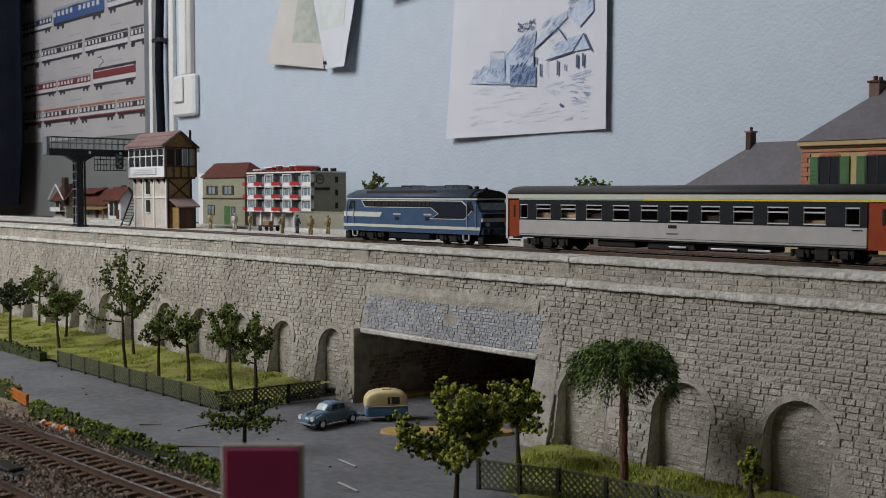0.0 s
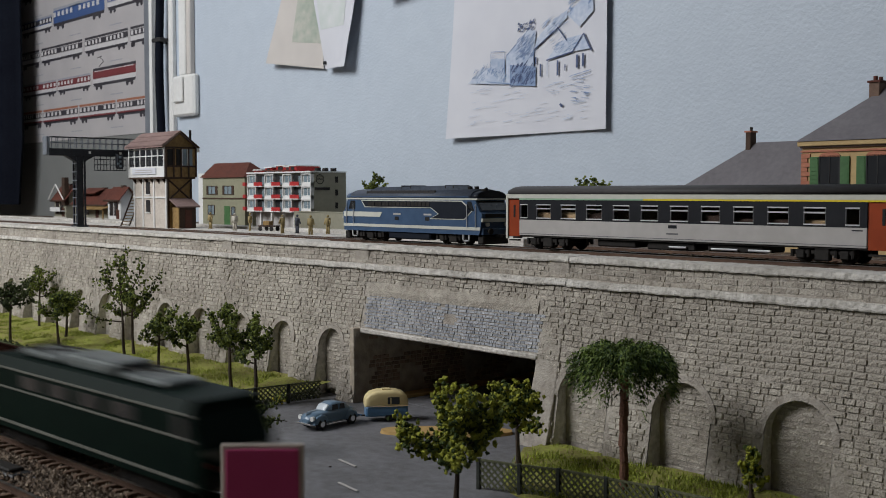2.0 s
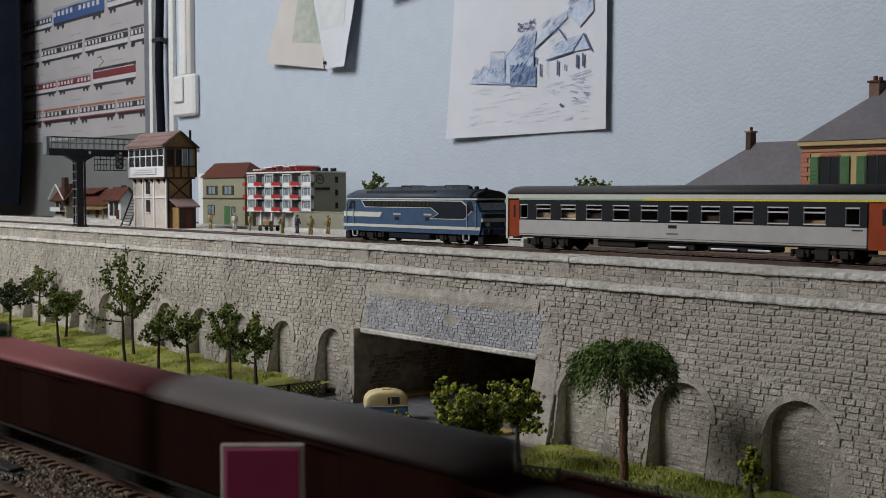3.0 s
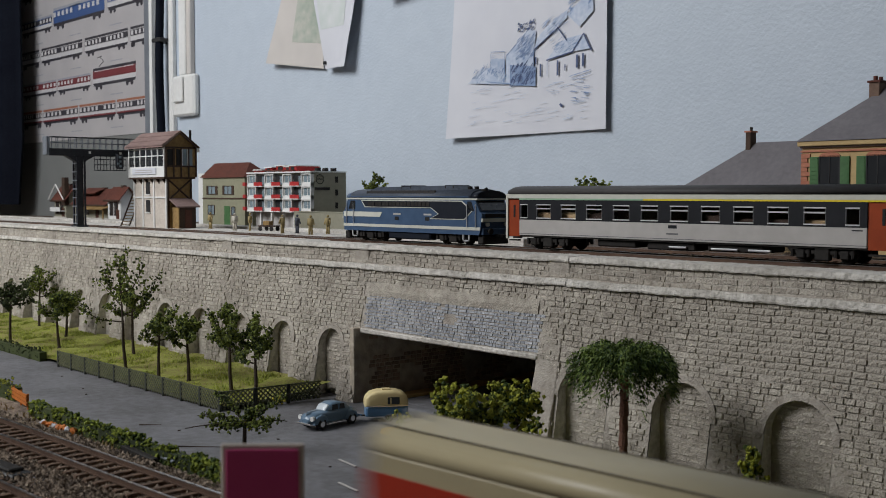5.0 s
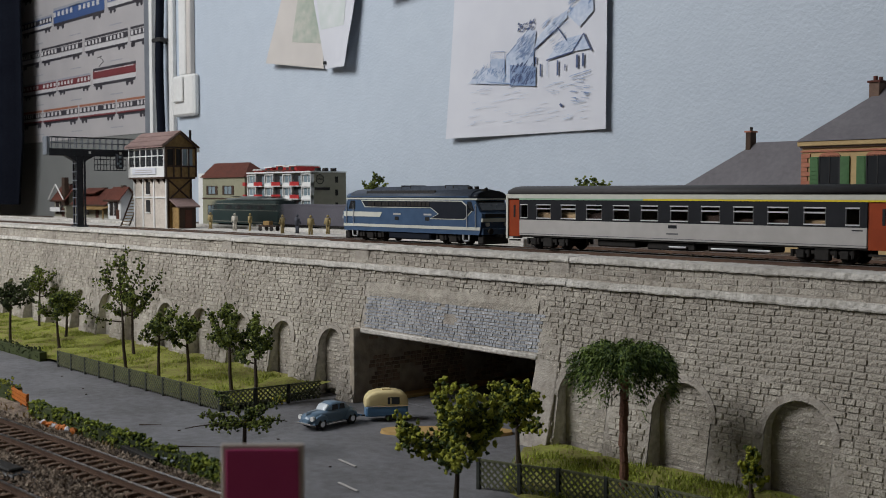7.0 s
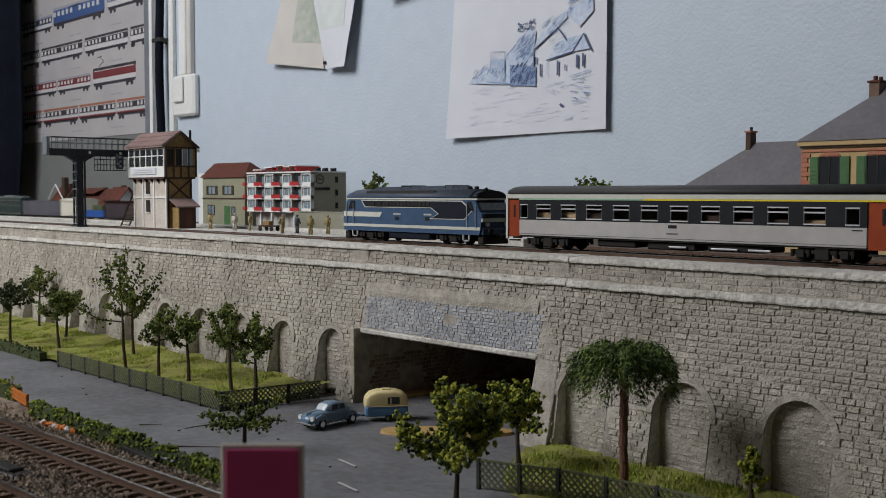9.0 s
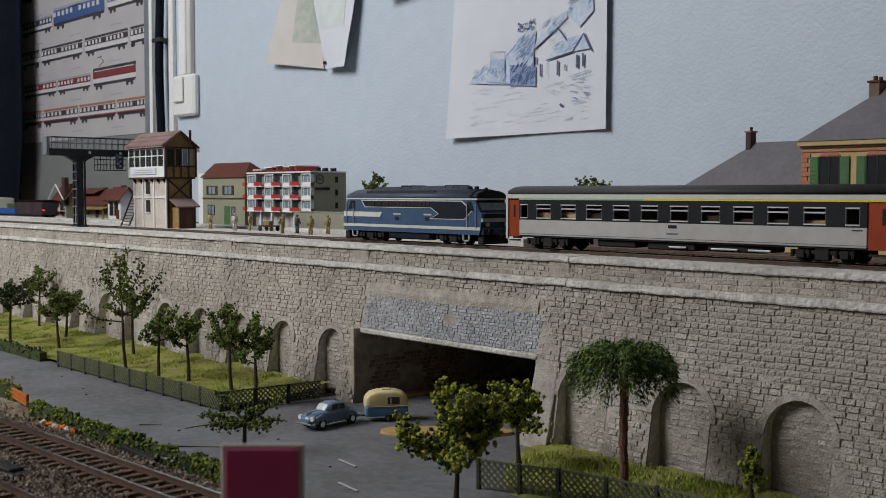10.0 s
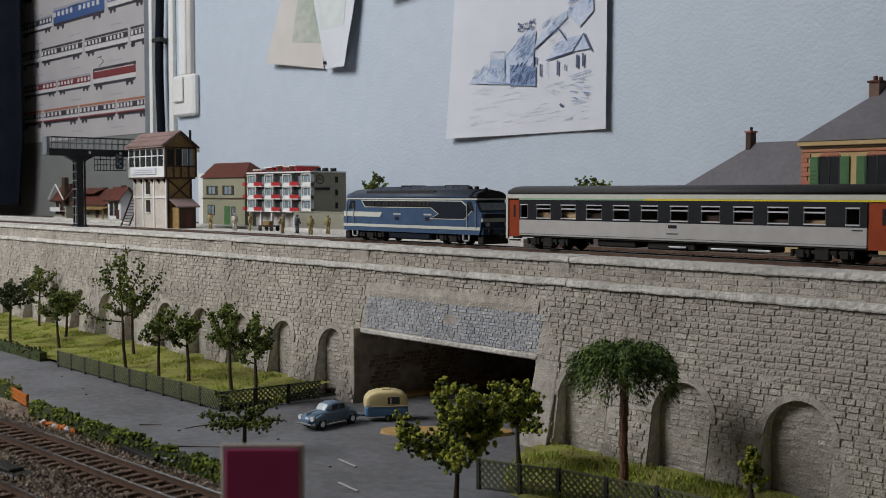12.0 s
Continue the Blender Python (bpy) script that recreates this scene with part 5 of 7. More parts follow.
def signal_box():
    b = thing("signal_box", "weathered wooden signal box with glazed upper cabin and pink tiled roof", "signal box")
    x0, x1, y0, y1, z0 = -1.347, -1.2585, 0.658, 0.692, 0.1238
    part("front_wall", box(x0, x1, y0, y0 + 0.003, z0, 0.188), M_BRICKPALE, b, "pale plank front wall")
    part("side_wall", box(x1 - 0.003, x1, y0 + 0.003, y1, z0, 0.188), M_TIMBER, b, "brown timbered side wall")
    part("back_wall", box(x0, x1 - 0.003, y1 - 0.003, y1, z0, 0.188), M_BRICKPALE, b)
    part("side_wall", box(x0, x0 + 0.003, y0 + 0.003, y1 - 0.003, z0, 0.188), M_BRICKPALE, b)
    for i in range(24):
        z = z0 + 0.0027 * i
        part("plank", box(x0 + 0.0005, x1 - 0.0005, y0 - 0.0004, y0, z + 0.0003, z + 0.0024), M_BRICKPALE, b)
    for x in (x0 - 0.0006, x0 + 0.024, x0 + 0.054, x1 - 0.0022):
        part("upright", box(x, x + 0.0030, y0 - 0.0014, y0 + 0.001, z0, 0.188), M_WHITE, b, "pale corner post")
    part("ledge", box(x0 - 0.001, x1 + 0.001, y0 - 0.0018, y0, 0.1615, 0.1635), M_WHITE, b)
    for z in (0.1435, 0.1665):
        w = part("window", box(x0 + 0.034, x0 + 0.044, y0 - 0.0012, y0, z, z + 0.0155), M_BLACK, b)
        part("sill", box(x0 + 0.032, x0 + 0.046, y0 - 0.0018, y0, z - 0.0014, z), M_WHITE, w)
    for i in range(12):
        z = z0 + 0.0052 * i
        part("board", box(x1, x1 + 0.0004, y0 + 0.002, y1 - 0.001, z + 0.0004, z + 0.0048), M_TIMBER, b)
    for a, c in (((y0, 0.158), (y1, 0.186)), ((y0, 0.186), (y1, 0.158))):
        part("brace", cyl((x1 + 0.0008, a[0], a[1]), (x1 + 0.0008, c[0], c[1]), 0.0011, n=4), M_TIMBERDARK, b)
    for z in (0.157, 0.1865):
        part("beam", box(x1, x1 + 0.0016, y0, y1, z, z + 0.0022), M_TIMBERDARK, b)
    for y in (y0 + 0.0001, y1 - 0.0024):
        part("post", box(x1, x1 + 0.0015, y, y + 0.0024, z0, 0.188), M_TIMBERDARK, b)
    # cabin
    ca, cb, cy0, cy1, cz0, cz1 = x0 - 0.005, x1 + 0.004, y0 - 0.006, y1 + 0.004, 0.188, 0.2255
    part("cabin_floor", box(ca, cb, cy0, cy1, cz0 - 0.0022, cz0, 0.0003), M_TIMBERDARK, b)
    for i in range(6):
        x = x0 + 0.004 + 0.016 * i
        part("bracket", prism([(cy0 + 0.001, cz0 - 0.0024), (y0, cz0 - 0.0024), (y0, cz0 - 0.009)], x, x + 0.0018), M_TIMBERDARK, b)
    part("apron", box(ca, cb, cy0, cy0 + 0.0018, cz0, 0.2015), M_WHITE, b, "white boarded apron with name board")
    board = part("name_board", box(ca + 0.013, cb - 0.020, cy0 - 0.0012, cy0, 0.1915, 0.1995, 0.0004), M_PAPER, b)
    for z in (0.1940, 0.1965):
        part("lettering_bar", box(ca + 0.022, cb - 0.03, cy0 - 0.0015, cy0 - 0.0012, z, z + 0.0010), M_COACHGREY, board)
    for i in range(7):
        x = ca + (cb - ca - 0.002) * i / 6
        part("mullion", box(x, x + 0.0018, cy0, cy0 + 0.0018, 0.2015, cz1), M_WHITE, b)
    for z in (0.2140, cz1 - 0.0025):
        part("transom", box(ca, cb, cy0 + 0.0003, cy0 + 0.0015, z, z + 0.0012), M_WHITE, b)
    part("cabin_pane", box(ca + 0.002, cb - 0.002, cy0 + 0.001, cy0 + 0.0014, 0.2015, cz1), M_GLASS, b)
    part("gable_wall", prism([(cy0 + 0.002, cz0), (cy1, cz0), (cy1, cz1), ((cy0 + cy1) / 2, 0.2425), (cy0 + 0.002, cz1)], cb - 0.0022, cb - 0.0002), M_TIMBER, b, "yellow-brown boarded gable")
    part("gable_wall", prism([(cy0 + 0.002, cz0), (cy1, cz0), (cy1, cz1), ((cy0 + cy1) / 2, 0.2425), (cy0 + 0.002, cz1)], ca + 0.0002, ca + 0.0022), M_TIMBER, b)
    part("cabin_back", box(ca + 0.0025, cb - 0.0025, cy1 - 0.002, cy1, cz0, cz1), M_TIMBER, b)
    for y, z, w, h in ((cy0 + 0.005, 0.2025, 0.010, 0.0205), (cy0 + 0.017, 0.2025, 0.009, 0.0205)):
        part("gable_window", box(cb - 0.0002, cb + 0.0003, y, y + w, z, z + h), M_DARK, b)
    for y in (cy1 - 0.0185, cy1 - 0.0105):
        w = part("gable_window", box(cb - 0.0002, cb + 0.0004, y, y + 0.0060, 0.2025, 0.2230), M_PANEBLUE, b, "bright glazed side window")
        part("window_frame", box(cb, cb + 0.0008, y - 0.0012, y, 0.2025, 0.2230), M_WHITE, w)
    for z in (0.2005, 0.2238):
        part("beam", box(cb - 0.0002, cb + 0.0012, cy0 + 0.002, cy1, z, z + 0.002), M_TIMBERDARK, b)
    for i in range(5):
        y = cy0 + 0.002 + 0.0104 * i
        part("post", box(cb - 0.0002, cb + 0.001, y, y + 0.0018, cz0, cz1), M_TIMBERDARK, b)
    roof = part("roof", gable_roof(ca, cb, cy0, cy1, 0.2275, 0.2440, over=0.0035), M_ROOFPINK, b)
    part("fascia", cyl((cb + 0.0040, cy0 - 0.0035, 0.2247), (cb + 0.0040, (cy0 + cy1) / 2, 0.2448), 0.0011, n=4), M_TIMBERDARK, roof)
    part("fascia", cyl((cb + 0.0040, cy1 + 0.0035, 0.2247), (cb + 0.0040, (cy0 + cy1) / 2, 0.2448), 0.0011, n=4), M_TIMBERDARK, roof)
    for i in range(14):
        for j in range(3):
            u0, u1 = j / 3, (j + 1) / 3
            ym = (cy0 + cy1) / 2
            ya, yb = cy0 - 0.0035 + (ym - cy0 + 0.0035) * u0, cy0 - 0.0035 + (ym - cy0 + 0.0035) * u1
            za, zb = 0.2260 + 0.0190 * u0, 0.2260 + 0.0190 * u1
            x = ca - 0.0035 + (cb - ca + 0.007) * i / 14
            part("tile", prism([(ya - 0.0006, za + 0.0013), (yb, zb + 0.0009), (yb, zb + 0.0014), (ya - 0.0006, za + 0.0020)], x + 0.0002, x + (cb - ca + 0.007) / 14 - 0.0002), M_ROOFPINK, roof)
    part("chimney", cyl((cb - 0.006, cy1 - 0.004, 0.232), (cb - 0.006, cy1 - 0.004, 0.2475), 0.0016, n=10), M_DARK, b)
    part("gutter_box", box(cb, cb + 0.004, cy1 + 0.001, cy1 + 0.0035, 0.2195, 0.2245), M_WHITE, b)
    # lean-to porch with the door
    px0, px1 = x1, x1 + 0.018
    part("porch_wall", box(px0, px1, y0 + 0.006, y0 + 0.0075, z0, 0.150), M_TIMBER, b, "yellow boarded porch wall")
    part("porch_front", box(px1 - 0.0015, px1, y0 + 0.0075, y1 - 0.004, z0, 0.150), M_TIMBERDARK, b)
    part("door", box(px1 - 0.0002, px1 + 0.0006, y0 + 0.015, y1 - 0.010, z0, 0.147), M_DOORBROWN, b, "brown wooden door")
    part("porch_roof", prism([(px0, 0.1600), (px1 + 0.004, 0.1500), (px1 + 0.004, 0.1515), (px0, 0.1618)], y0 + 0.002, y1, axis="y"), M_ROOFPINK, b)
    # outside stair
    st = part("stair", cyl((x0 - 0.050, y0 + 0.004, z0), (x0 - 0.002, y0 + 0.004, 0.180), 0.0012, n=4), M_TIMBERDARK, b)
    part("stringer", cyl((x0 - 0.050, y0 + 0.016, z0), (x0 - 0.002, y0 + 0.016, 0.180), 0.0012, n=4), M_TIMBERDARK, st)
    for i in range(14):
        u = (i + 0.5) / 14
        part("tread", box(x0 - 0.050 + 0.048 * u - 0.0018, x0 - 0.050 + 0.048 * u + 0.0018, y0 + 0.004, y0 + 0.016, z0 + 0.0562 * u - 0.0004, z0 + 0.0562 * u + 0.0004), M_TIMBER, st)


def gantry():
    g = thing("signal_gantry", "black steel cantilever signal gantry with railings", "signal gantry")
    x, y, z0 = -1.372, 0.594, 0.1245
    for dx in (-0.0055, 0.0055):
        for dy in (-0.005, 0.005):
            part("leg", box(x + dx - 0.001, x + dx + 0.001, y + dy - 0.001, y + dy + 0.001, z0, 0.214), M_GIRDER, g)
    part("leg_plate", box(x - 0.0045, x + 0.0045, y - 0.0035, y + 0.0035, z0, 0.214), M_GIRDER, g)
    for i in range(8):
        z = z0 + 0.011 * i + 0.004
        part("rung", box(x - 0.0065, x + 0.0065, y - 0.0064, y - 0.0058, z, z + 0.0014), M_STEELPALE, g)
    part("base_plate", box(x - 0.009, x + 0.009, y - 0.0085, y + 0.0085, z0 - 0.0002, z0 + 0.002, 0.0005), M_GIRDER, g)
    part("beam", box(x - 0.006, x + 0.006, 0.553, 0.668, 0.2155, 0.2245, 0.0006), M_GIRDER, g)
    part("haunch", prism([(0.575, 0.2156), (0.613, 0.2156), (0.600, 0.2085), (0.588, 0.2085)], x - 0.005, x + 0.005), M_GIRDER, g)
    for s in (-0.007, 0.007):
        rail = part("railing", box(x + s - 0.0004, x + s + 0.0004, 0.553, 0.668, 0.2385, 0.2395), M_GIRDER, g)
        part("mid_rail", box(x + s - 0.0003, x + s + 0.0003, 0.553, 0.668, 0.2315, 0.2322), M_STEELPALE, rail)
        for i in range(15):
            yy = 0.553 + 0.115 * i / 14
            part("baluster", box(x + s - 0.0004, x + s + 0.0004, yy - 0.0004, yy + 0.0004, 0.2245, 0.2385), M_STEELPALE, rail)
    part("end_shield", box(x - 0.006, x + 0.006, 0.549, 0.5535, 0.2155, 0.2395, 0.001), M_STEELPALE, g)
    for yy in (0.621, 0.643):
        cage = part("service_cage", box(x + 0.004, x + 0.005, yy - 0.0085, yy + 0.0085, 0.1970, 0.1978), M_GIRDER, g, "open wire service cage")
        bm = bmesh.new()
        for dx in (0.0, 0.010):
            for z in (0.1974, 0.2045, 0.2115):
                cyl((x + 0.0045 + dx, yy - 0.0085, z), (x + 0.0045 + dx, yy + 0.0085, z), 0.0005, n=4, bm=bm)
            for d in (-0.0085, 0.0, 0.0085):
                cyl((x + 0.0045 + dx, yy + d, 0.1974), (x + 0.0045 + dx, yy + d, 0.2160 if not dx else 0.2115), 0.0005, n=4, bm=bm)
        for d in (-0.0085, 0.0085):
            cyl((x + 0.0045, yy + d, 0.1974), (x + 0.0145, yy + d, 0.1974), 0.0005, n=4, bm=bm)
            cyl((x + 0.0045, yy + d, 0.2115), (x + 0.0145, yy + d, 0.2115), 0.0005, n=4, bm=bm)
        part("cage_wire", bm, M_GIRDER, cage)
    sig = part("signal_head", box(x + 0.0155, x + 0.0195, 0.6355, 0.6465, 0.1990, 0.2180, 0.0025), M_GIRDER, g, "black signal head with round lenses")
    for yy, z in ((0.641, 0.2030), (0.641, 0.2090), (0.641, 0.2145), (0.6385, 0.206)):
        part("lens", cyl((x + 0.0195, yy, z), (x + 0.0208, yy, z), 0.0016, n=12), M_PANEBLUE, sig)
    part("signal_bracket", cyl((x + 0.0175, 0.641, 0.2165), (x + 0.004, 0.641, 0.2190), 0.0008, n=6), M_GIRDER, g)
    for yy in (0.606, 0.648, 0.660):
        part("marker_plate", box(x + 0.0061, x + 0.0066, yy - 0.0015, yy + 0.0015, 0.2185, 0.2215), M_WHITE, g)


def wall_window(parent, x0, x1, y, z0, z1, pane=M_PANEBLUE, frame_mat=M_WHITE, out=0.0012):
    w = part("window", box(x0, x1, y - 0.0005, y + 0.001, z0, z1), pane, parent)
    fr = box(x0 - 0.001, x0, y - out, y, z0 - 0.001, z1 + 0.001)
    box(x1, x1 + 0.001, y - out, y, z0 - 0.001, z1 + 0.001, bm=fr)
    box(x0, x1, y - out, y, z1, z1 + 0.001, bm=fr)
    box(x0, x1, y - out, y, z0 - 0.001, z0, bm=fr)
    box((x0 + x1) / 2 - 0.0004, (x0 + x1) / 2 + 0.0004, y - out, y, z0, z1, bm=fr)
    part("window_frame", fr, frame_mat, w)
    return w


def apartment_block():
    b = thing("apartment_block", "white four-storey apartment block with red balconies and beige end wall", "building")
    x0, x1, y0, y1 = -1.517, -1.3415, 0.932, 0.997
    part("wall", box(x0, x1, y0 + 0.006, y1, 0.1395, 0.1985), M_BEIGE, b, "beige rendered end wall")
    part("ground_floor", box(x0 + 0.004, x1 - 0.012, y0 + 0.014, y1, UP, 0.1395), M_COACHGREY, b)
    for i in range(6):
        part("column", box(x0 + 0.004 + 0.031 * i, x0 + 0.007 + 0.031 * i, y0 + 0.002, y0 + 0.006, UP, 0.1395), M_WHITE, b)
    part("roof_slab", box(x0 - 0.001, x1 + 0.001, y0, y1 + 0.001, 0.1985, 0.2005), M_WHITE, b)
    n, w = 7, (x1 - x0) / 7
    for k in range(3):
        z = 0.1405 + 0.0193 * k
        part("corner_balcony", box(x0 - 0.008, x0, y0 - 0.003, y0 + 0.012, z, z + 0.0058), M_REDBALC, b, "red corner balcony")
    for k in range(3):
        z = 0.1405 + 0.0193 * k
        part("floor_slab", box(x0, x1 - 0.0005, y0, y0 + 0.006, z - 0.0016, z), M_WHITE, b)
        for i in range(n):
            a = x0 + w * i
            if i % 2 == 0:
                part("facade_panel", box(a, a + w, y0 + 0.001, y0 + 0.0062, z, z + 0.0045), M_WHITE, b)
                wall_window(b, a + 0.003, a + w - 0.003, y0 + 0.0045, z + 0.0048, z + 0.0155)
                part("facade_panel", box(a, a + w, y0 + 0.001, y0 + 0.0062, z + 0.0165, z + 0.0177), M_WHITE, b)
                for e in (a, a + w - 0.0015):
                    part("pier", box(e, e + 0.0015, y0 + 0.0005, y0 + 0.0062, z, z + 0.0177), M_WHITE, b)
            else:
                part("pale_door", box(a + w * 0.55, a + w * 0.8, y0 + 0.0038, y0 + 0.0044, z + 0.0005, z + 0.0145), M_PANEBLUE, b)
                bal = part("balcony", box(a + 0.0005, a + w - 0.0005, y0 - 0.0035, y0 - 0.0025, z, z + 0.0058), M_REDBALC, b, "red balcony front")
                part("balcony_slab", box(a, a + w, y0 - 0.004, y0 + 0.006, z - 0.0012, z - 0.0001), M_WHITE, bal)
                # Black sheet across the bay stands in for shade in the balcony recess.
                part("recess_shade", box(a + 0.0005, a + w - 0.0005, y0 + 0.0045, y0 + 0.0058, z + 0.0005, z + 0.0165), M_BLACK, b)
    for a, c, d, h in ((0.012, 0.036, 0.006, 0.2050), (0.036, 0.056, 0.012, 0.2085), (0.056, 0.084, 0.018, 0.2110), (0.086, 0.108, 0.014, 0.2090), (0.108, 0.128, 0.008, 0.2100), (0.02, 0.125, 0.004, 0.2034)):
        p = part("penthouse", box(x0 + a, x0 + c, y0 + d, y0 + 0.05, 0.2006, h - 0.0014), M_REDBALC, b, "red rooftop terrace storey")
        part("penthouse_roof", box(x0 + a - 0.001, x0 + c + 0.001, y0 + d - 0.002, y0 + 0.051, h - 0.0014, h), M_ROOFRED if c - a > 0.05 else M_WHITE, p)
        part("penthouse_window", box(x0 + a + (c - a) * 0.25, x0 + a + (c - a) * 0.7, y0 + d - 0.0006, y0 + d, 0.2022, h - 0.0026), M_BLACK, p)
    for dx, dy in ((0.006, 0.012), (-0.006, 0.03), (-0.006, 0.045)):
        part("chimney", box(x1 + min(dx, 0) - 0.006, x1 + min(dx, 0), y0 + dy, y0 + dy + 0.007, 0.2006, 0.2055), M_DARK, b)
    for k in range(3):
        z = 0.145 + 0.0193 * k
        part("end_window", box(x1 - 0.0004, x1 + 0.0004, y0 + 0.045, y0 + 0.050, z, z + 0.009), M_DARK, b)
    ring = bmesh.new()
    for i in range(24):
        a, c = 2 * math.pi * i / 24, 2 * math.pi * (i + 1) / 24
        cyl((x1 + 0.0005, y0 + 0.017 + 0.0068 * math.cos(a), 0.1885 + 0.0068 * math.sin(a)), (x1 + 0.0005, y0 + 0.017 + 0.0068 * math.cos(c), 0.1885 + 0.0068 * math.sin(c)), 0.0005, n=4, bm=ring)
    part("round_emblem", ring, M_DARK, b)
    part("emblem_bar", box(x1, x1 + 0.0006, y0 + 0.012, y0 + 0.022, 0.188, 0.1895), M_DARK, b)
    part("lettering_bar", box(x1, x1 + 0.0006, y0 + 0.008, y0 + 0.035, 0.1725, 0.1765), M_DARK, b, "unreadable dark lettering")


def low_wall():
    w = thing("low_wall", "long low yellowish boundary wall behind the tracks", "wall")
    part("wall_panel", box(-1.30, -0.95, 0.875, 0.880, UP, 0.1415, 0.0005), M_BEIGE, w)
    part("wall_cap", box(-1.30, -0.95, 0.874, 0.881, 0.1415, 0.1428), M_BEIGE, w)


def olive_house():
    b = thing("station_house", "olive rendered two-storey house with red-brown roof", "house", pose(0, 0, 0.168 * (1 - 1.05)) @ Matrix.Scale(1.05, 4))
    x0, x1, y0, y1 = -1.603, -1.4745, 0.902, 0.950
    part("wall", box(x0, x1, y0, y1, UP, 0.1935), M_OLIVE, b)
    part("end_wall", box(x0 - 0.018, x0, y0 + 0.002, y1, UP, 0.2000), M_WHITE, b, "white gable end wall")
    ym = (y0 + y1) / 2
    e = 0.0035
    v = [(x0 - e, y0 - e, 0.1925), (x1 + e, y0 - e, 0.1925), (x1 + e, y1 + e, 0.1925), (x0 - e, y1 + e, 0.1925), (x0 - e, ym, 0.2165), (x1 - 0.022, ym, 0.2165)]
    part("roof", soup(v, [(0, 1, 5, 4), (1, 2, 5), (2, 3, 4, 5), (3, 0, 4), (3, 2, 1, 0)]), M_ROOFRED, b)
    part("string_course", box(x0, x1 + 0.001, y0 - 0.001, y0, 0.1585, 0.1605), M_TIMBERDARK, b)
    for a in (-1.584, -1.534):
        wall_window(b, a, a + 0.022, y0, 0.1665, 0.1785, M_PANEBLUE, M_TIMBERDARK)
        part("shutter", box(a - 0.006, a - 0.001, y0 - 0.001, y0, 0.1655, 0.1795), M_TIMBERDARK, b)
        part("shutter", box(a + 0.023, a + 0.028, y0 - 0.001, y0, 0.1655, 0.1795), M_TIMBERDARK, b)
    wall_window(b, -1.585, -1.566, y0, 0.134, 0.148, M_PANEBLUE, M_TIMBERDARK)
    part("door", box(-1.535, -1.518, y0 - 0.0008, y0, UP, 0.1475), M_SHUTTER, b, "dark green door")
    wall_window(b, -1.5125, -1.5035, y0, 0.134, 0.146, M_PANEBLUE, M_TIMBERDARK)


def small_house(x0, x1, y0, y1, wall_z, ridge_z, label, wall_m=M_BEIGE, awning=False, bargeboard=False):
    b = thing("small_house", label, "house")
    part("wall", box(x0, x1, y0, y1, UP, wall_z), wall_m, b)
    ym = (y0 + y1) / 2
    part("roof", gable_roof(x0, x1, y0, y1, wall_z, ridge_z, over=0.007), M_ROOFRED, b)
    part("gable", prism([(y0, wall_z), (y1, wall_z), (ym, ridge_z)], x1 - 0.002, x1), wall_m, b)
    part("fascia", box(x0 - 0.007, x1 + 0.007, y0 - 0.0082, y0 - 0.0070, wall_z - 0.0078, wall_z - 0.0050), M_TIMBERDARK, b)
    cx = x0 + (x1 - x0) * 0.55
    part("chimney", box(cx, cx + 0.008, ym - 0.002, ym + 0.006, ridge_z - 0.006, ridge_z + 0.005), M_TIMBERDARK, b)
    n = max(2, int((x1 - x0) / 0.04))
    for i in range(n):
        a = x0 + 0.010 + (x1 - x0 - 0.014) * i / n
        wall_window(b, a, a + 0.013, y0, UP + 0.013, wall_z - 0.010, M_GLASS, M_TIMBERDARK)
    part("door", box(x0 + (x1 - x0) * 0.66, x0 + (x1 - x0) * 0.66 + 0.013, y0 - 0.0008, y0, UP, UP + 0.024), M_DOORBROWN, b)
    part("plinth", box(x0 - 0.001, x1 + 0.001, y0 - 0.0016, y0, UP, UP + 0.006), M_COPING, b)
    if awning:
        part("awning", prism([(y0 - 0.020, wall_z - 0.0150), (y0, wall_z - 0.0085), (y0, wall_z - 0.0070), (y0 - 0.020, wall_z - 0.0135)], x0 + (x1 - x0) * 0.45, x1 + 0.02), M_TIMBER, b, "tan porch roof")
        for x in (x0 + (x1 - x0) * 0.47, x1 + 0.017):
            part("porch_post", box(x, x + 0.0022, y0 - 0.0185, y0 - 0.0165, UP, wall_z - 0.0138), M_TIMBER, b)
        part("upper_roof", gable_roof(x0 + 0.02, x0 + (x1 - x0) * 0.6, y0 + 0.004, y1 - 0.004, ridge_z - 0.006, ridge_z + 0.002, over=0.004), M_ROOFRED, b)
    if bargeboard:
        for a, c in (((x0 - 0.010, wall_z - 0.004), ((x0 + x1) / 2, ridge_z + 0.004)), (((x0 + x1) / 2, ridge_z + 0.004), (x1 + 0.010, wall_z - 0.004))):
            part("bargeboard", cyl((a[0], y0 - 0.010, a[1]), (c[0], y0 - 0.010, c[1]), 0.0016, n=4), M_WHITE, b, "white bargeboard")
        part("balcony", box(x0 + 0.004, x1 - 0.004, y0 - 0.012, y0, UP + 0.017, UP + 0.019), M_WHITE, b)
        part("balcony_rail", box(x0 + 0.004, x1 - 0.004, y0 - 0.012, y0 - 0.011, UP + 0.019, UP + 0.026), M_WHITE, b)
        part("tall_chimney", box(x1 - 0.012, x1 + 0.002, y0 - 0.004, y0 + 0.006, UP + 0.03, ridge_z + 0.018, 0.0006), M_TIMBERDARK, b)
    return b


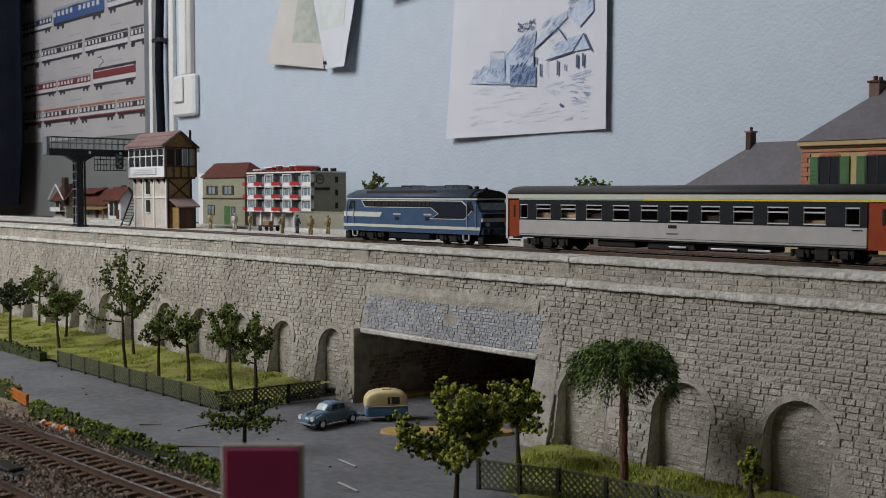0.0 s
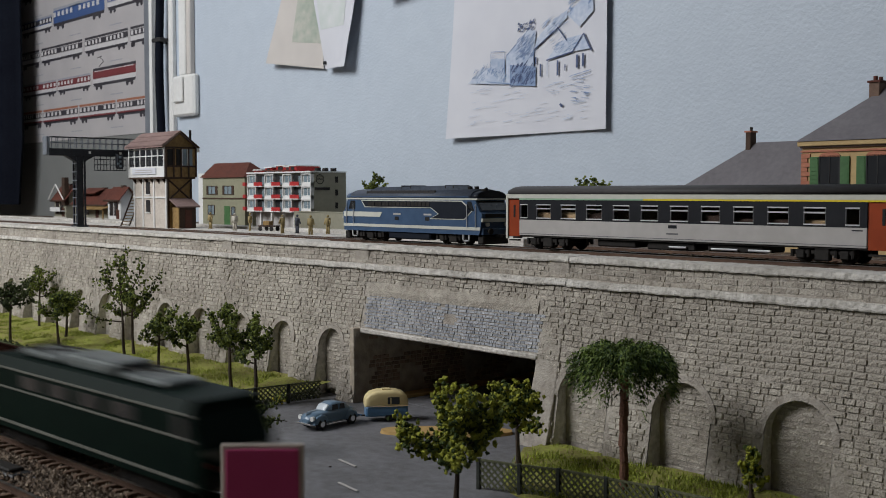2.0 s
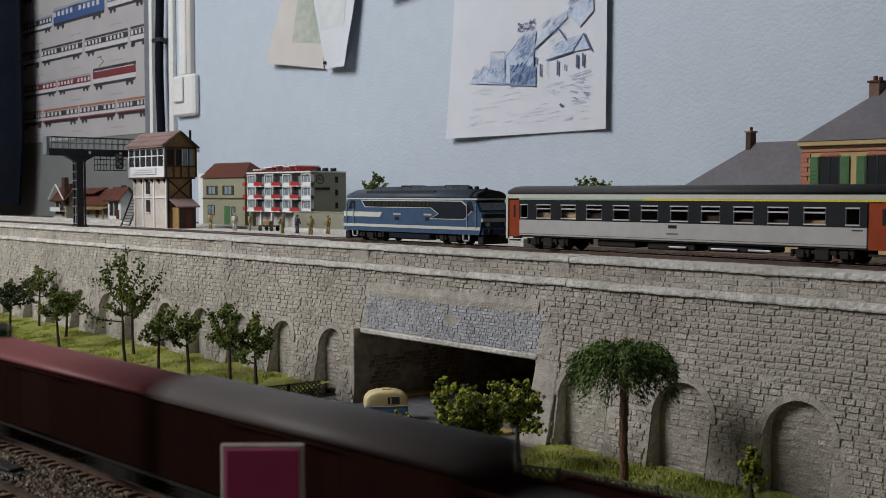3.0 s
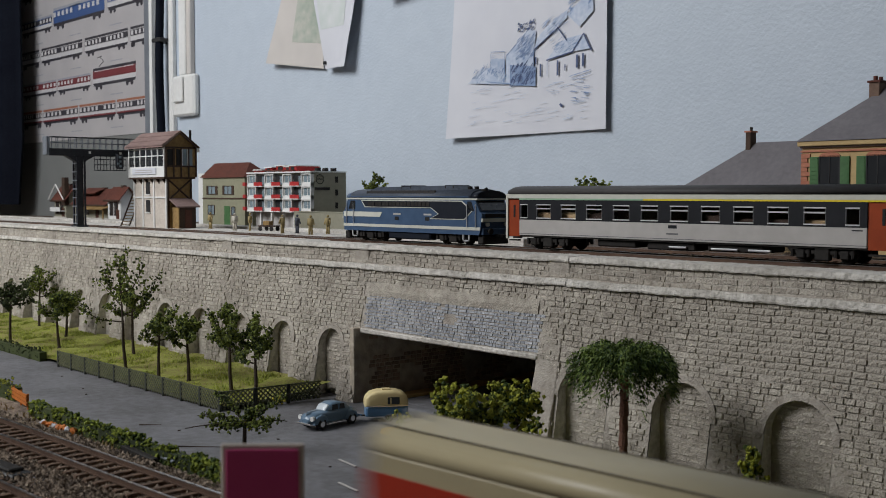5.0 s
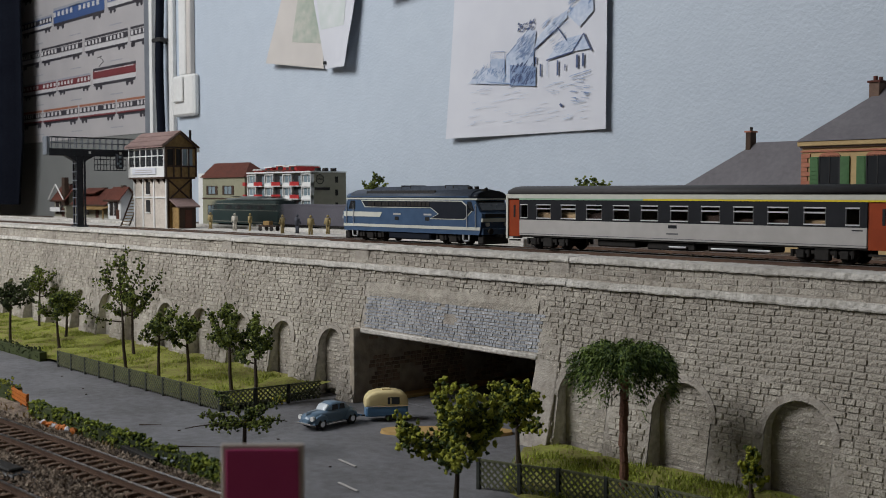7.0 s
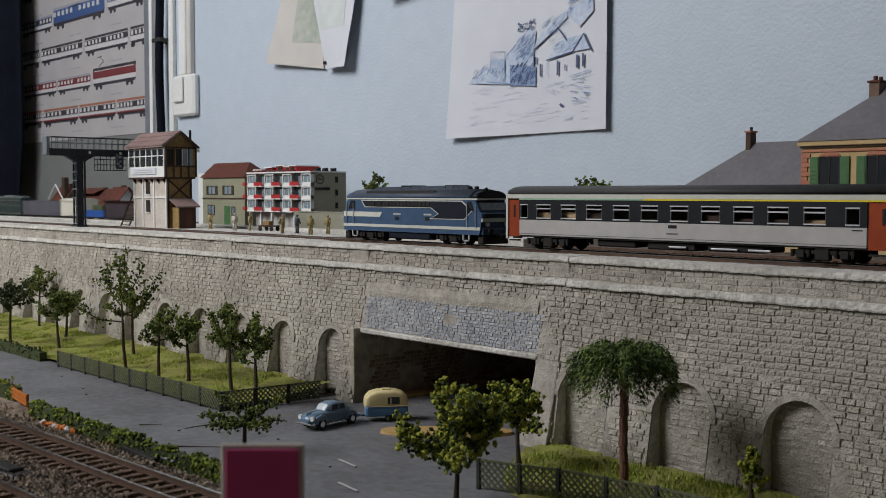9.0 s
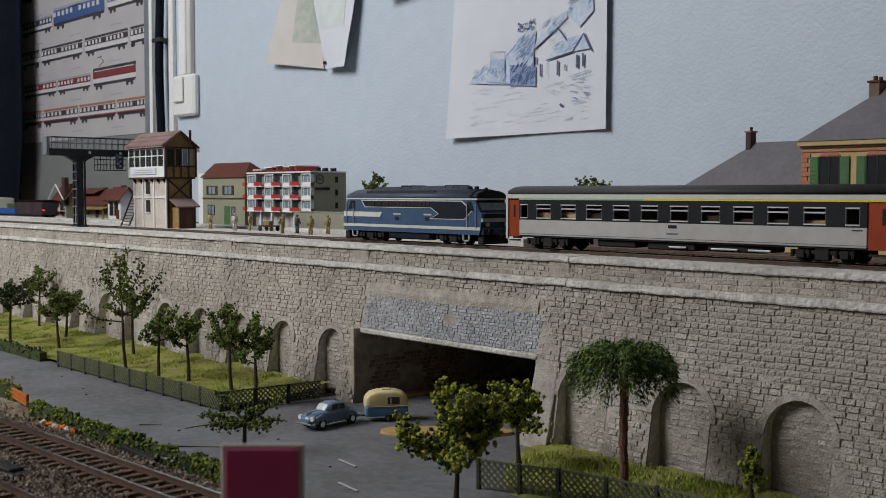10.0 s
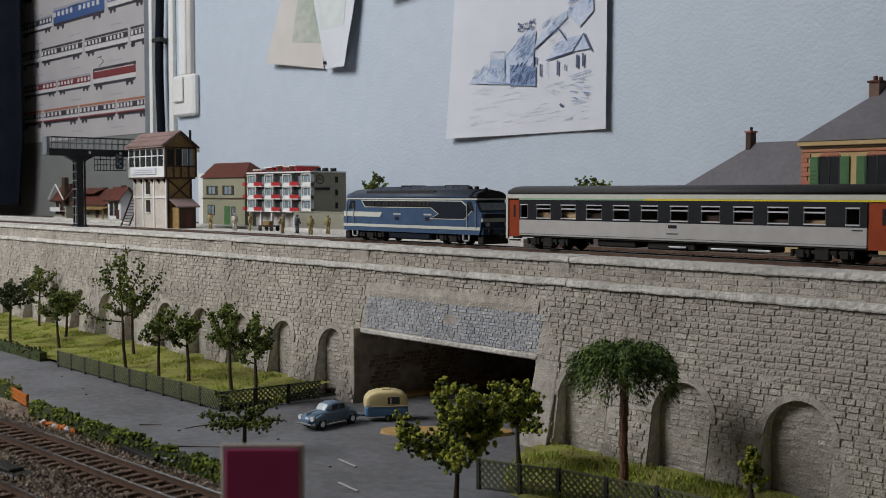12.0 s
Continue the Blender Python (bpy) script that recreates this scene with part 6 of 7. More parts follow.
def station():
    b = thing("station_building", "cream station building with green shutters and grey slate roof", "building")
    x0, x1, y0, y1, ze = -0.5446, -0.18, 0.93, 1.03, 0.2125
    part("wall", box(x0, x1, y0, y1, UP, ze), M_CREAMWALL, b)
    for i in range(22):
        z = UP + 0.0042 * i
        part("quoin", box(x0 - 0.0005, x0 + (0.0085 if i % 2 else 0.006), y0 - 0.0012, y0, z + 0.0002, z + 0.0040), M_QUOIN, b)
    part("cornice", box(x0 - 0.003, x1, y0 - 0.004, y0, ze - 0.0015, ze + 0.0030, 0.0004), M_CREAMWALL, b)
    part("frieze", box(x0 - 0.001, x1, y0 - 0.0015, y0, ze - 0.0070, ze - 0.0052), M_QUOIN, b)
    part("moulding", box(x0 - 0.001, x1, y0 - 0.0022, y0, ze - 0.0032, ze - 0.0020), M_TIMBERDARK, b)
    for i in range(5):
        a = -0.5262 + 0.0455 * i
        for z0, z1 in ((0.1725, 0.2010), (0.128, 0.160)):
            wall_window(b, a, a + 0.0190, y0, z0, z1, M_GLASS, M_BLACK)
            part("arch", prism([(a - 0.001, z1), (a + 0.020, z1), (a + 0.018, z1 + 0.0030), (a + 0.0095, z1 + 0.0042), (a + 0.001, z1 + 0.0030)], y0 - 0.0012, y0, axis="y"), M_QUOIN, b)
            for c in (a - 0.0098, a + 0.0202):
                sh = part("shutter", box(c, c + 0.0088, y0 - 0.0016, y0 - 0.0002, z0, z1, 0.0002), M_SHUTTER, b, "green louvred shutter")
                for k in range(8):
                    z = z0 + (z1 - z0) * (k + 0.3) / 8
                    part("slat", box(c + 0.001, c + 0.0078, y0 - 0.0021, y0 - 0.0016, z, z + 0.0016), M_SHUTTER, sh)
    v = [(x0 - 0.004, y0 - 0.005, ze + 0.003), (x1, y0 - 0.005, ze + 0.003), (x1, y1 + 0.005, ze + 0.003), (x0 - 0.004, y1 + 0.005, ze + 0.003), (x0 + 0.058, 0.976, 0.265), (x1, 0.976, 0.265)]
    part("roof", soup(v, [(0, 1, 5, 4), (1, 2, 5), (2, 3, 4, 5), (3, 0, 4), (3, 2, 1, 0)]), M_SLATE, b, "plain grey slate hipped roof")
    ch = part("chimney", box(-0.5000, -0.4900, 0.967, 0.983, 0.240, 0.2690, 0.0004), M_CHIMNEY, b, "brown rendered chimney stack")
    part("chimney_cap", box(-0.5012, -0.4888, 0.9655, 0.9845, 0.2690, 0.2708), M_ROOFRED, ch)
    for yy in (0.969, 0.979):
        part("chimney_pot", cyl((-0.4947, yy, 0.2708), (-0.4947, yy, 0.2748), 0.0020, n=10), M_ROOFRED, ch)
    # lower wing
    w = thing("station_wing", "lower station wing with grey slate roof and small chimney", "building")
    a0, a1 = -0.690, x0 - 0.0014
    part("wall", box(a0 + 0.006, a1, y0 + 0.004, y1 - 0.004, UP, 0.168), M_CREAMWALL, w)
    v = [(a0, y0 - 0.002, 0.1685), (a1, y0 - 0.002, 0.1685), (a1, y1, 0.1685), (a0, y1, 0.1685), (a0 + 0.0735, 0.968, 0.2185), (a1, 0.968, 0.2185)]
    part("roof", soup(v, [(0, 1, 5, 4), (1, 2, 5), (2, 3, 4, 5), (3, 0, 4), (3, 2, 1, 0)]), M_SLATE, w)
    c2 = part("chimney", box(-0.626, -0.6205, 0.962, 0.972, 0.210, 0.2300), M_TIMBERDARK, w)
    part("chimney_pot", cyl((-0.6228, 0.967, 0.2300), (-0.6228, 0.967, 0.2340), 0.0014, n=8), M_DARK, c2)
    part("chimney_cap", box(-0.6272, -0.6193, 0.961, 0.973, 0.2285, 0.2300), M_QUOIN, c2)
    for i in range(3):
        wall_window(w, a0 + 0.03 + 0.042 * i, a0 + 0.045 + 0.042 * i, y0 + 0.004, 0.135, 0.158, M_GLASS, M_WHITE)


signal_box()
gantry()
apartment_block()
low_wall()
olive_house()
small_house(-2.232, -2.075, 0.955, 1.005, 0.1500, 0.1745, "low beige house with red-brown roof beside the track", awning=True)
small_house(-2.050, -1.995, 0.945, 0.975, 0.1600, 0.1780, "small white house with red roof behind the signal box", M_WHITE)
small_house(-2.335, -2.275, 0.955, 0.995, 0.158, 0.183, "small pale chalet with white bargeboards and tall chimney", M_BEIGE, bargeboard=True)
station()
tree(-1.240, 0.975, UP, 0.086, 0.025, 61, "small dark shrub-like tree before the room wall", M_LEAF, lumps=620, r=0.0018, trunk=0.0012)
tree(-0.838, 0.975, UP, 0.075, 0.030, 62, "leafy olive-green tree before the room wall", M_LEAF, lumps=900, r=0.0019, trunk=0.0012)


# ---- figurines: plain painted lumps ----
def figurine(x, y, z, turn, coat, label, lean=0.0, h=0.0205):
    bm = bmesh.new()
    for s in (-1, 1):
        cyl((s * 0.0013, 0, 0), (s * 0.0010, 0, h * 0.47), 0.0011, 0.0014, 8, bm)
        cyl((s * 0.0026, 0.0, h * 0.80), (s * 0.0034, 0.0016, h * 0.48), 0.0009, 0.0007, 7, bm)
    cyl((0, 0, h * 0.42), (0, 0, h * 0.83), 0.0024, 0.0027, 10, bm)
    bmesh.ops.create_icosphere(bm, subdivisions=2, radius=0.0015, matrix=Matrix.Translation((0, 0, h * 0.92)))
    box(-0.0028, 0.0028, -0.0018, 0.0018, -0.0004, 0.0, bm=bm)
    ob = part("figurine", bm, coat, smooth=True)
    ob.matrix_basis = pose(x, y, z + 0.0004, lean, 0, turn)
    return tagged(ob, label, "figurine", "platform figurines")


M_KHAKI = mat("khaki_paint", (0.36, 0.28, 0.13), (0.24, 0.19, 0.09), 0.7, scale=300)
M_FIGWHITE = mat("cream_figure", (0.62, 0.58, 0.5), (0.5, 0.46, 0.4), 0.7, scale=300)
M_FIGBLUE = mat("dark_blue_figure", (0.05, 0.06, 0.085), (0.08, 0.08, 0.09), 0.7, scale=300)
for x, y, turn, coat, lab in (
    (-1.285, 0.700, 30, M_KHAKI, "small khaki painted standing figurine"),
    (-1.215, 0.694, 200, M_KHAKI, "small khaki painted standing figurine with raised load"),
    (-1.136, 0.681, 60, M_FIGWHITE, "small cream painted walking figurine"),
    (-1.120, 0.692, 150, M_KHAKI, "small khaki painted standing figurine"),
    (-1.021, 0.672, 100, M_KHAKI, "small tan painted figurine with a bundle"),
    (-1.010, 0.684, 10, M_FIGBLUE, "small dark blue painted figurine"),
    (-0.970, 0.674, 45, M_KHAKI, "small yellow-brown painted figurine"),
    (-0.975, 0.700, 210, M_KHAKI, "small tan painted figurine"),
):
    figurine(x, y, 0.1238, turn, coat, lab)
cart = thing("luggage_cart", "low dark luggage cart on the platform", "cart", pose(-1.098, 0.704, 0.1238, 0, 0, 20))
part("bed", box(-0.012, 0.012, -0.006, 0.006, 0.005, 0.0065, 0.0003), M_TIMBERDARK, cart)
part("crate", box(-0.006, 0.003, -0.004, 0.004, 0.0066, 0.0115, 0.0004), M_TIMBER, cart)
for sx in (-0.008, 0.008):
    for sy in (-0.006, 0.006):
        part("wheel", cyl((sx, sy - 0.0006, 0.0026), (sx, sy + 0.0006, 0.0026), 0.0026, n=12), M_DARK, cart)


# ---- on the road ----
M_CARBLUE = mat("beetle_blue", (0.125, 0.20, 0.28), (0.105, 0.17, 0.24), 0.3, scale=100, coat=0.3)
M_PALEPANE = mat("reflection_pane", (0.58, 0.63, 0.66), (0.45, 0.5, 0.53), 0.12, scale=80)
M_CHROME = mat("chrome", (0.8, 0.8, 0.8), (0.7, 0.7, 0.7), 0.15, 1.0)
M_TYRE = mat("tyre", (0.02, 0.02, 0.02), (0.03, 0.03, 0.03), 0.8)
M_CARCREAM = mat("caravan_cream", (0.72, 0.60, 0.32), (0.64, 0.53, 0.28), 0.4, scale=100)
M_CARAVBLUE = mat("caravan_blue", (0.10, 0.21, 0.36), (0.085, 0.18, 0.31), 0.4, scale=100)
M_SAND = mat("sandy_island", (0.50, 0.33, 0.13), (0.42, 0.27, 0.10), 0.8, scale=300)


def loft(sections, n=20):
    """Closed rings of superellipses: (x, half width, z low, z high, power)."""
    bm = bmesh.new()
    rings = []
    for x, w, z0, z1, p in sections:
        ring = []
        for i in range(n):
            a = 2 * math.pi * i / n
            c, s = math.cos(a), math.sin(a)
            ring.append(bm.verts.new((x, w * math.copysign(abs(c) ** p, c), (z0 + z1) / 2 + (z1 - z0) / 2 * math.copysign(abs(s) ** p, s))))
        rings.append(ring)
    for a, b in zip(rings, rings[1:]):
        for i in range(n):
            bm.faces.new((a[i], a[(i + 1) % n], b[(i + 1) % n], b[i]))
    bm.faces.new(rings[0])
    bm.faces.new(rings[-1][::-1])
    bmesh.ops.recalc_face_normals(bm, faces=bm.faces[:])
    return bm


def small_car():
    c = thing("car", "small rounded light blue model car with chrome bumpers", "car", pose(-0.645, 0.464, 0.0006, 0, 0, 90 + 6) @ Matrix.Scale(1.03, 4))
    k = 0.001
    part("body", loft([(-23.5 * k, 2 * k, 5 * k, 7 * k, 0.8), (-22 * k, 6 * k, 3.5 * k, 9.5 * k, 0.75), (-17 * k, 7.2 * k, 2.8 * k, 11.5 * k, 0.7), (-9 * k, 7.6 * k, 2.5 * k, 12 * k, 0.6), (8 * k, 7.6 * k, 2.5 * k, 12 * k, 0.6), (16 * k, 7.2 * k, 2.8 * k, 11.8 * k, 0.7), (20.5 * k, 6.2 * k, 3.2 * k, 9 * k, 0.75), (22.5 * k, 3 * k, 4.5 * k, 7 * k, 0.8)]), M_CARBLUE, c, smooth=True)
    part("cabin", loft([(-9.5 * k, 5 * k, 9 * k, 11 * k, 0.7), (-6 * k, 6 * k, 9 * k, 15 * k, 0.65), (-2 * k, 6.2 * k, 9 * k, 17 * k, 0.65), (4 * k, 6.2 * k, 9 * k, 17 * k, 0.65), (10 * k, 5.8 * k, 9 * k, 15 * k, 0.65), (16 * k, 4.5 * k, 8 * k, 11.5 * k, 0.7)]), M_CARBLUE, c, smooth=True)
    # The pane's pale colour stands in for a white reflection on the glass.
    part("windscreen", loft([(-9.2 * k, 4.6 * k, 11.2 * k, 11.6 * k, 0.5), (-6.2 * k, 5.0 * k, 11.6 * k, 15.6 * k, 0.5), (-5.4 * k, 5.0 * k, 12.0 * k, 15.9 * k, 0.5)]), M_PALEPANE, c, "windscreen with a white reflection put into its colour")
    for s in (-1, 1):
        for a, b in ((-3.6, 2.2), (3.4, 8.4)):
            part("side_window", prism([(a * k, 11.6 * k), (b * k, 11.6 * k), ((b - 0.6) * k, 15.2 * k), ((a + 0.8) * k, 15.2 * k)], s * 5.7 * k, s * 6.35 * k, axis="y"), M_GLASS, c)
        for x in (-14.5, 13.5):
            part("mudguard", loft([((x - 6.5) * k, 1.0 * k, 3.5 * k, 5 * k, 0.8), ((x - 4) * k, 1.6 * k, 3.5 * k, 9 * k, 0.8), (x * k, 1.8 * k, 3.5 * k, 10.3 * k, 0.8), ((x + 4) * k, 1.6 * k, 3.5 * k, 9 * k, 0.8), ((x + 6.5) * k, 1.0 * k, 3.5 * k, 5 * k, 0.8)]), M_CARBLUE, c, smooth=True).location = (0, s * 7.2 * k, 0)
            w = part("wheel", cyl((x * k, s * 5.4 * k, 3.7 * k), (x * k, s * 8.9 * k, 3.7 * k), 3.7 * k, n=20), M_TYRE, c)
            part("hub_cap", cyl((x * k, s * 8.9 * k, 3.7 * k), (x * k, s * 9.2 * k, 3.7 * k), 2.0 * k, n=14), M_CHROME, w)
        part("headlamp", cyl((-20.5 * k, s * 6.2 * k, 8 * k), (-22.3 * k, s * 6.4 * k, 8 * k), 1.7 * k, n=14), M_WHITE, c)
        part("running_board", box(-9 * k, 8 * k, s * 7 * k, s * 8.8 * k, 2.6 * k, 3.4 * k, 0.0002), M_CHROME, c)
    for s, x in ((-1, -24.2), (1, 23.2)):
        part("bumper", cyl((x * k, -7.2 * k, 4.4 * k), (x * k, 7.2 * k, 4.4 * k), 0.7 * k, n=8), M_CHROME, c)
    part("bonnet_trim", box(-22 * k, -10 * k, -0.25 * k, 0.25 * k, 9.8 * k, 12.1 * k), M_CHROME, c)


def caravan():
    c = thing("caravan", "cream and blue rounded touring caravan behind the car", "caravan", pose(-0.634, 0.507, 0.0006, 0, 0, 58) @ Matrix.Scale(0.80, 4))
    k = 0.001
    part("lower_body", loft([(-19.5 * k, 9.5 * k, 4 * k, 14 * k, 0.45), (-18 * k, 10.5 * k, 3.6 * k, 14 * k, 0.4), (18 * k, 10.5 * k, 3.6 * k, 14 * k, 0.4), (19.5 * k, 9.5 * k, 4 * k, 14 * k, 0.45)]), M_CARAVBLUE, c, "blue lower body", smooth=False)
    part("upper_body", loft([(-20 * k, 8.2 * k, 12.6 * k, 19 * k, 0.5), (-18.6 * k, 9.8 * k, 12.2 * k, 22.6 * k, 0.42), (-15 * k, 10.4 * k, 12.0 * k, 25.8 * k, 0.38), (-8 * k, 10.5 * k, 12.0 * k, 27.8 * k, 0.38), (8 * k, 10.5 * k, 12.0 * k, 27.8 * k, 0.38), (15 * k, 10.4 * k, 12.0 * k, 25.8 * k, 0.38), (18.6 * k, 9.8 * k, 12.2 * k, 22.6 * k, 0.42), (20 * k, 8.2 * k, 12.6 * k, 19 * k, 0.5)], 28), M_CARCREAM, c, "cream rounded upper body", smooth=True)
    part("roof_hatch", box(-4 * k, 4 * k, -3.5 * k, 3.5 * k, 27.4 * k, 28.8 * k, 0.0004), M_CARCREAM, c)
    for s in (-1, 1):
        w = part("side_window", box(0.5 * k, 11.5 * k, s * 10.3 * k, s * 10.7 * k, 15.5 * k, 22 * k, 0.0003), M_GLASS, c)
        part("curtain_strip", box(3 * k, 4 * k, s * 10.7 * k, s * 10.8 * k, 16 * k, 21.5 * k), M_CARCREAM, w)
        part("wheel", cyl((2 * k, s * 8 * k, 3.4 * k), (2 * k, s * 10.2 * k, 3.4 * k), 3.4 * k, n=18), M_TYRE, c)
        part("waist_line", box(-19 * k, 19 * k, s * 10.3 * k, s * 10.75 * k, 13.4 * k, 14.2 * k), M_CHROME, c)
    part("end_window", box(-19.4 * k, -18.2 * k, -7 * k, 7 * k, 16 * k, 20 * k, 0.0003), M_GLASS, c)
    part("drawbar", cyl((-19 * k, 0, 4 * k), (-30 * k, 0, 4.4 * k), 0.8 * k, n=8), M_DARK, c)


small_car()
caravan()
isl = bmesh.new()
ring = []
for i in range(40):
    a = 2 * math.pi * i / 40
    ring.append((-0.566 + 0.046 * math.copysign(abs(math.cos(a)) ** 0.8, math.cos(a)), 0.0125 * math.copysign(abs(math.sin(a)) ** 0.8, math.sin(a))))
top = [isl.verts.new((x, y, 0.0022)) for x, y in ring]
low = [isl.verts.new((x * 1.0 + (0.0006 if x > -0.566 else -0.0006), y * 1.06, -0.0005)) for x, y in ring]
isl.faces.new(top)
for i in range(40):
    isl.faces.new((low[i], low[(i + 1) % 40], top[(i + 1) % 40], top[i]))
o = tagged(part("traffic_island", isl, M_SAND), "flat sandy-yellow traffic island with rounded end", "traffic island")
o.data.transform(Matrix.Translation((0.566, 0, 0)))
o.matrix_basis = pose(-0.570, 0.510, 0, 0, 0, 45)
tagged(part("pavement", box(OPEN0 + 0.0005, OPEN0 + 0.014, 0.545, 0.79, 0.0, 0.003, 0.0004), M_SAND), "sandy-yellow pavement inside the underpass", "pavement", kind="structure")
tagged(part("pavement", box(OPEN1 - 0.014, OPEN1 - 0.0005, 0.545, 0.79, 0.0, 0.003, 0.0004), M_SAND), "sandy-yellow pavement inside the underpass", "pavement", kind="structure")
for x, y, t in ((-0.545, 0.405, 0.0), (-0.500, 0.372, 0.0)):
    o = tagged(part("road_mark", box(-0.011, 0.011, -0.0007, 0.0007, 0.0004, 0.0009), M_COACHGREY), "worn pale dashed line on the road", "road marking")
    o.matrix_basis = pose(x, y, 0.0002, 0, 0, -8)

for x0_, y0_, x1_, y1_ in ((-0.735, 0.360, -0.722, 0.371), (-0.655, 0.348, -0.622, 0.377)):
    tagged(part("twig", cyl((x0_, y0_, 0.0009), (x1_, y1_, 0.0014), 0.0005, 0.0002, 6), M_BARK), "thin dark twig lying on the road", "twig")
rnd = random.Random(41)
for x, y in ((-0.905, 0.392), (-0.878, 0.383), (-0.700, 0.373), (-0.545, 0.392), (-0.980, 0.405), (-0.63, 0.41)):
    bm = bmesh.new()
    bmesh.ops.create_icosphere(bm, subdivisions=1, radius=0.0011)
    for vv in bm.verts:
        vv.co *= rnd.uniform(0.6, 1.3)
        vv.co.z *= 0.5
    o = tagged(part("crumb", bm, M_BARK), "small dark scenery crumb on the road", "crumb", "road crumbs")
    o.location = (x, y, 0.0006)

# ---- beside the near tracks ----
M_MAGENTA = mat("magenta_plate", (0.60, 0.075, 0.235), (0.54, 0.065, 0.21), 0.5, scale=60)
M_RIM = mat("pale_rim", (0.62, 0.55, 0.48), (0.55, 0.48, 0.42), 0.5, scale=60)
sg = thing("shunting_sign", "small square magenta sign plate with pale rim on a post", "sign", pose(-0.2206, 0.1392, 0, 0, 0, 49))
part("plate", box(-0.0098, 0.0098, -0.0005, 0.0005, 0.0900, 0.1090, 0.0004), M_RIM, sg)
part("face", box(-0.0086, 0.0086, -0.0010, -0.0005, 0.0912, 0.1078, 0.0002), M_MAGENTA, sg, "plain magenta face")
part("post", cyl((0, 0.0015, PLAT - 0.004), (0, 0.0015, 0.100), 0.0012, n=10), M_GIRDER, sg)
part("foot", box(-0.004, 0.004, -0.0025, 0.0055, PLAT - 0.004, PLAT + 0.001, 0.0005), M_GIRDER, sg)

gb = thing("point_motor", "black point motor box beside the near track", "point motor", pose(-0.497, 0.176, PLAT - 0.001, 0, 0, 6))
part("case", box(-0.026, 0.024, -0.006, 0.004, 0, 0.0045, 0.0008), M_BLACK, gb)
part("cover", box(-0.022, 0.018, -0.0045, 0.0025, 0.0045, 0.0060, 0.0005), M_DARK, gb)
part("lever", cyl((0.024, 0, 0.003), (0.034, 0.004, 0.003), 0.0006, n=6), M_STEELPALE, gb)
ob = thing("barrier", "low orange slatted barrier by the hedge", "barrier", pose(-0.6585, 0.2455, PLAT - 0.001, 0, 0, -7))
M_ORANGEB = mat("orange_plastic", (0.55, 0.17, 0.03), (0.45, 0.13, 0.025), 0.55, scale=200)
for z in (0.0012, 0.0036, 0.0060):
    part("slat", box(-0.018, 0.018, -0.0004, 0.0004, z, z + 0.0018), M_ORANGEB, ob)
for x in (-0.017, 0.0, 0.016):
    part("upright", box(x, x + 0.0014, 0.0004, 0.0014, -0.001, 0.0082), M_ORANGEB, ob)
rnd = random.Random(31)
for i in range(13):
    x = -0.585 + 0.0035 * i if i < 10 else -0.4395 + 0.005 * (i - 10)
    bm = bmesh.new()
    bmesh.ops.create_icosphere(bm, subdivisions=1, radius=0.0022)
    for vv in bm.verts:
        vv.co *= rnd.uniform(0.6, 1.25)
    o = part("painted_stone", bm, M_ORANGEB if i % 4 else M_PAPER)
    o.matrix_basis = pose(x, (0.2305 + 0.11 * (x + 0.585) if i < 10 else 0.2440) + rnd.uniform(-0.0012, 0.0012), PLAT + 0.001, rnd.uniform(0, 90), 0, rnd.uniform(0, 90))
    tagged(o, "small orange-red painted stone on the ballast" if i % 4 else "small white painted stone on the ballast", "stone", "painted stones")
pp = thing("pipe_bundle", "pale grey pipe lying along the hedge", "pipe", pose(-0.478, 0.2405, PLAT + 0.0012, 0, 0, -3))
part("long_pipe", cyl((-0.020, 0, 0.001), (0.024, 0, 0.001), 0.0008), M_STEELPALE, pp)
part("bent_end", cyl((-0.020, 0, 0.001), (-0.024, 0.002, 0.006), 0.0008), M_WHITE, pp)
part("trough", box(-0.022, 0.014, -0.0065, -0.003, -0.002, 0.0014, 0.0003), M_DARK, pp)

# ---- on the room's wall ----
M_POSTER = mat("grey_white_poster", (0.44, 0.42, 0.42), (0.37, 0.355, 0.36), 0.35, scale=12)
M_PBLUE = mat("printed_blue", (0.035, 0.075, 0.20), (0.05, 0.095, 0.23), 0.4, scale=60)
M_PRED = mat("printed_red", (0.17, 0.032, 0.038), (0.14, 0.035, 0.04), 0.4, scale=60)
M_PORANGE = mat("printed_orange", (0.32, 0.12, 0.07), (0.28, 0.11, 0.065), 0.4, scale=60)
M_PPALE = mat("printed_pale", (0.52, 0.51, 0.51), (0.46, 0.45, 0.46), 0.4, scale=60)
M_PDARK = mat("printed_dark", (0.028, 0.026, 0.034), (0.05, 0.048, 0.058), 0.4, scale=60)
M_PGREY = mat("printed_grey", (0.30, 0.31, 0.34), (0.26, 0.27, 0.30), 0.4, scale=60)


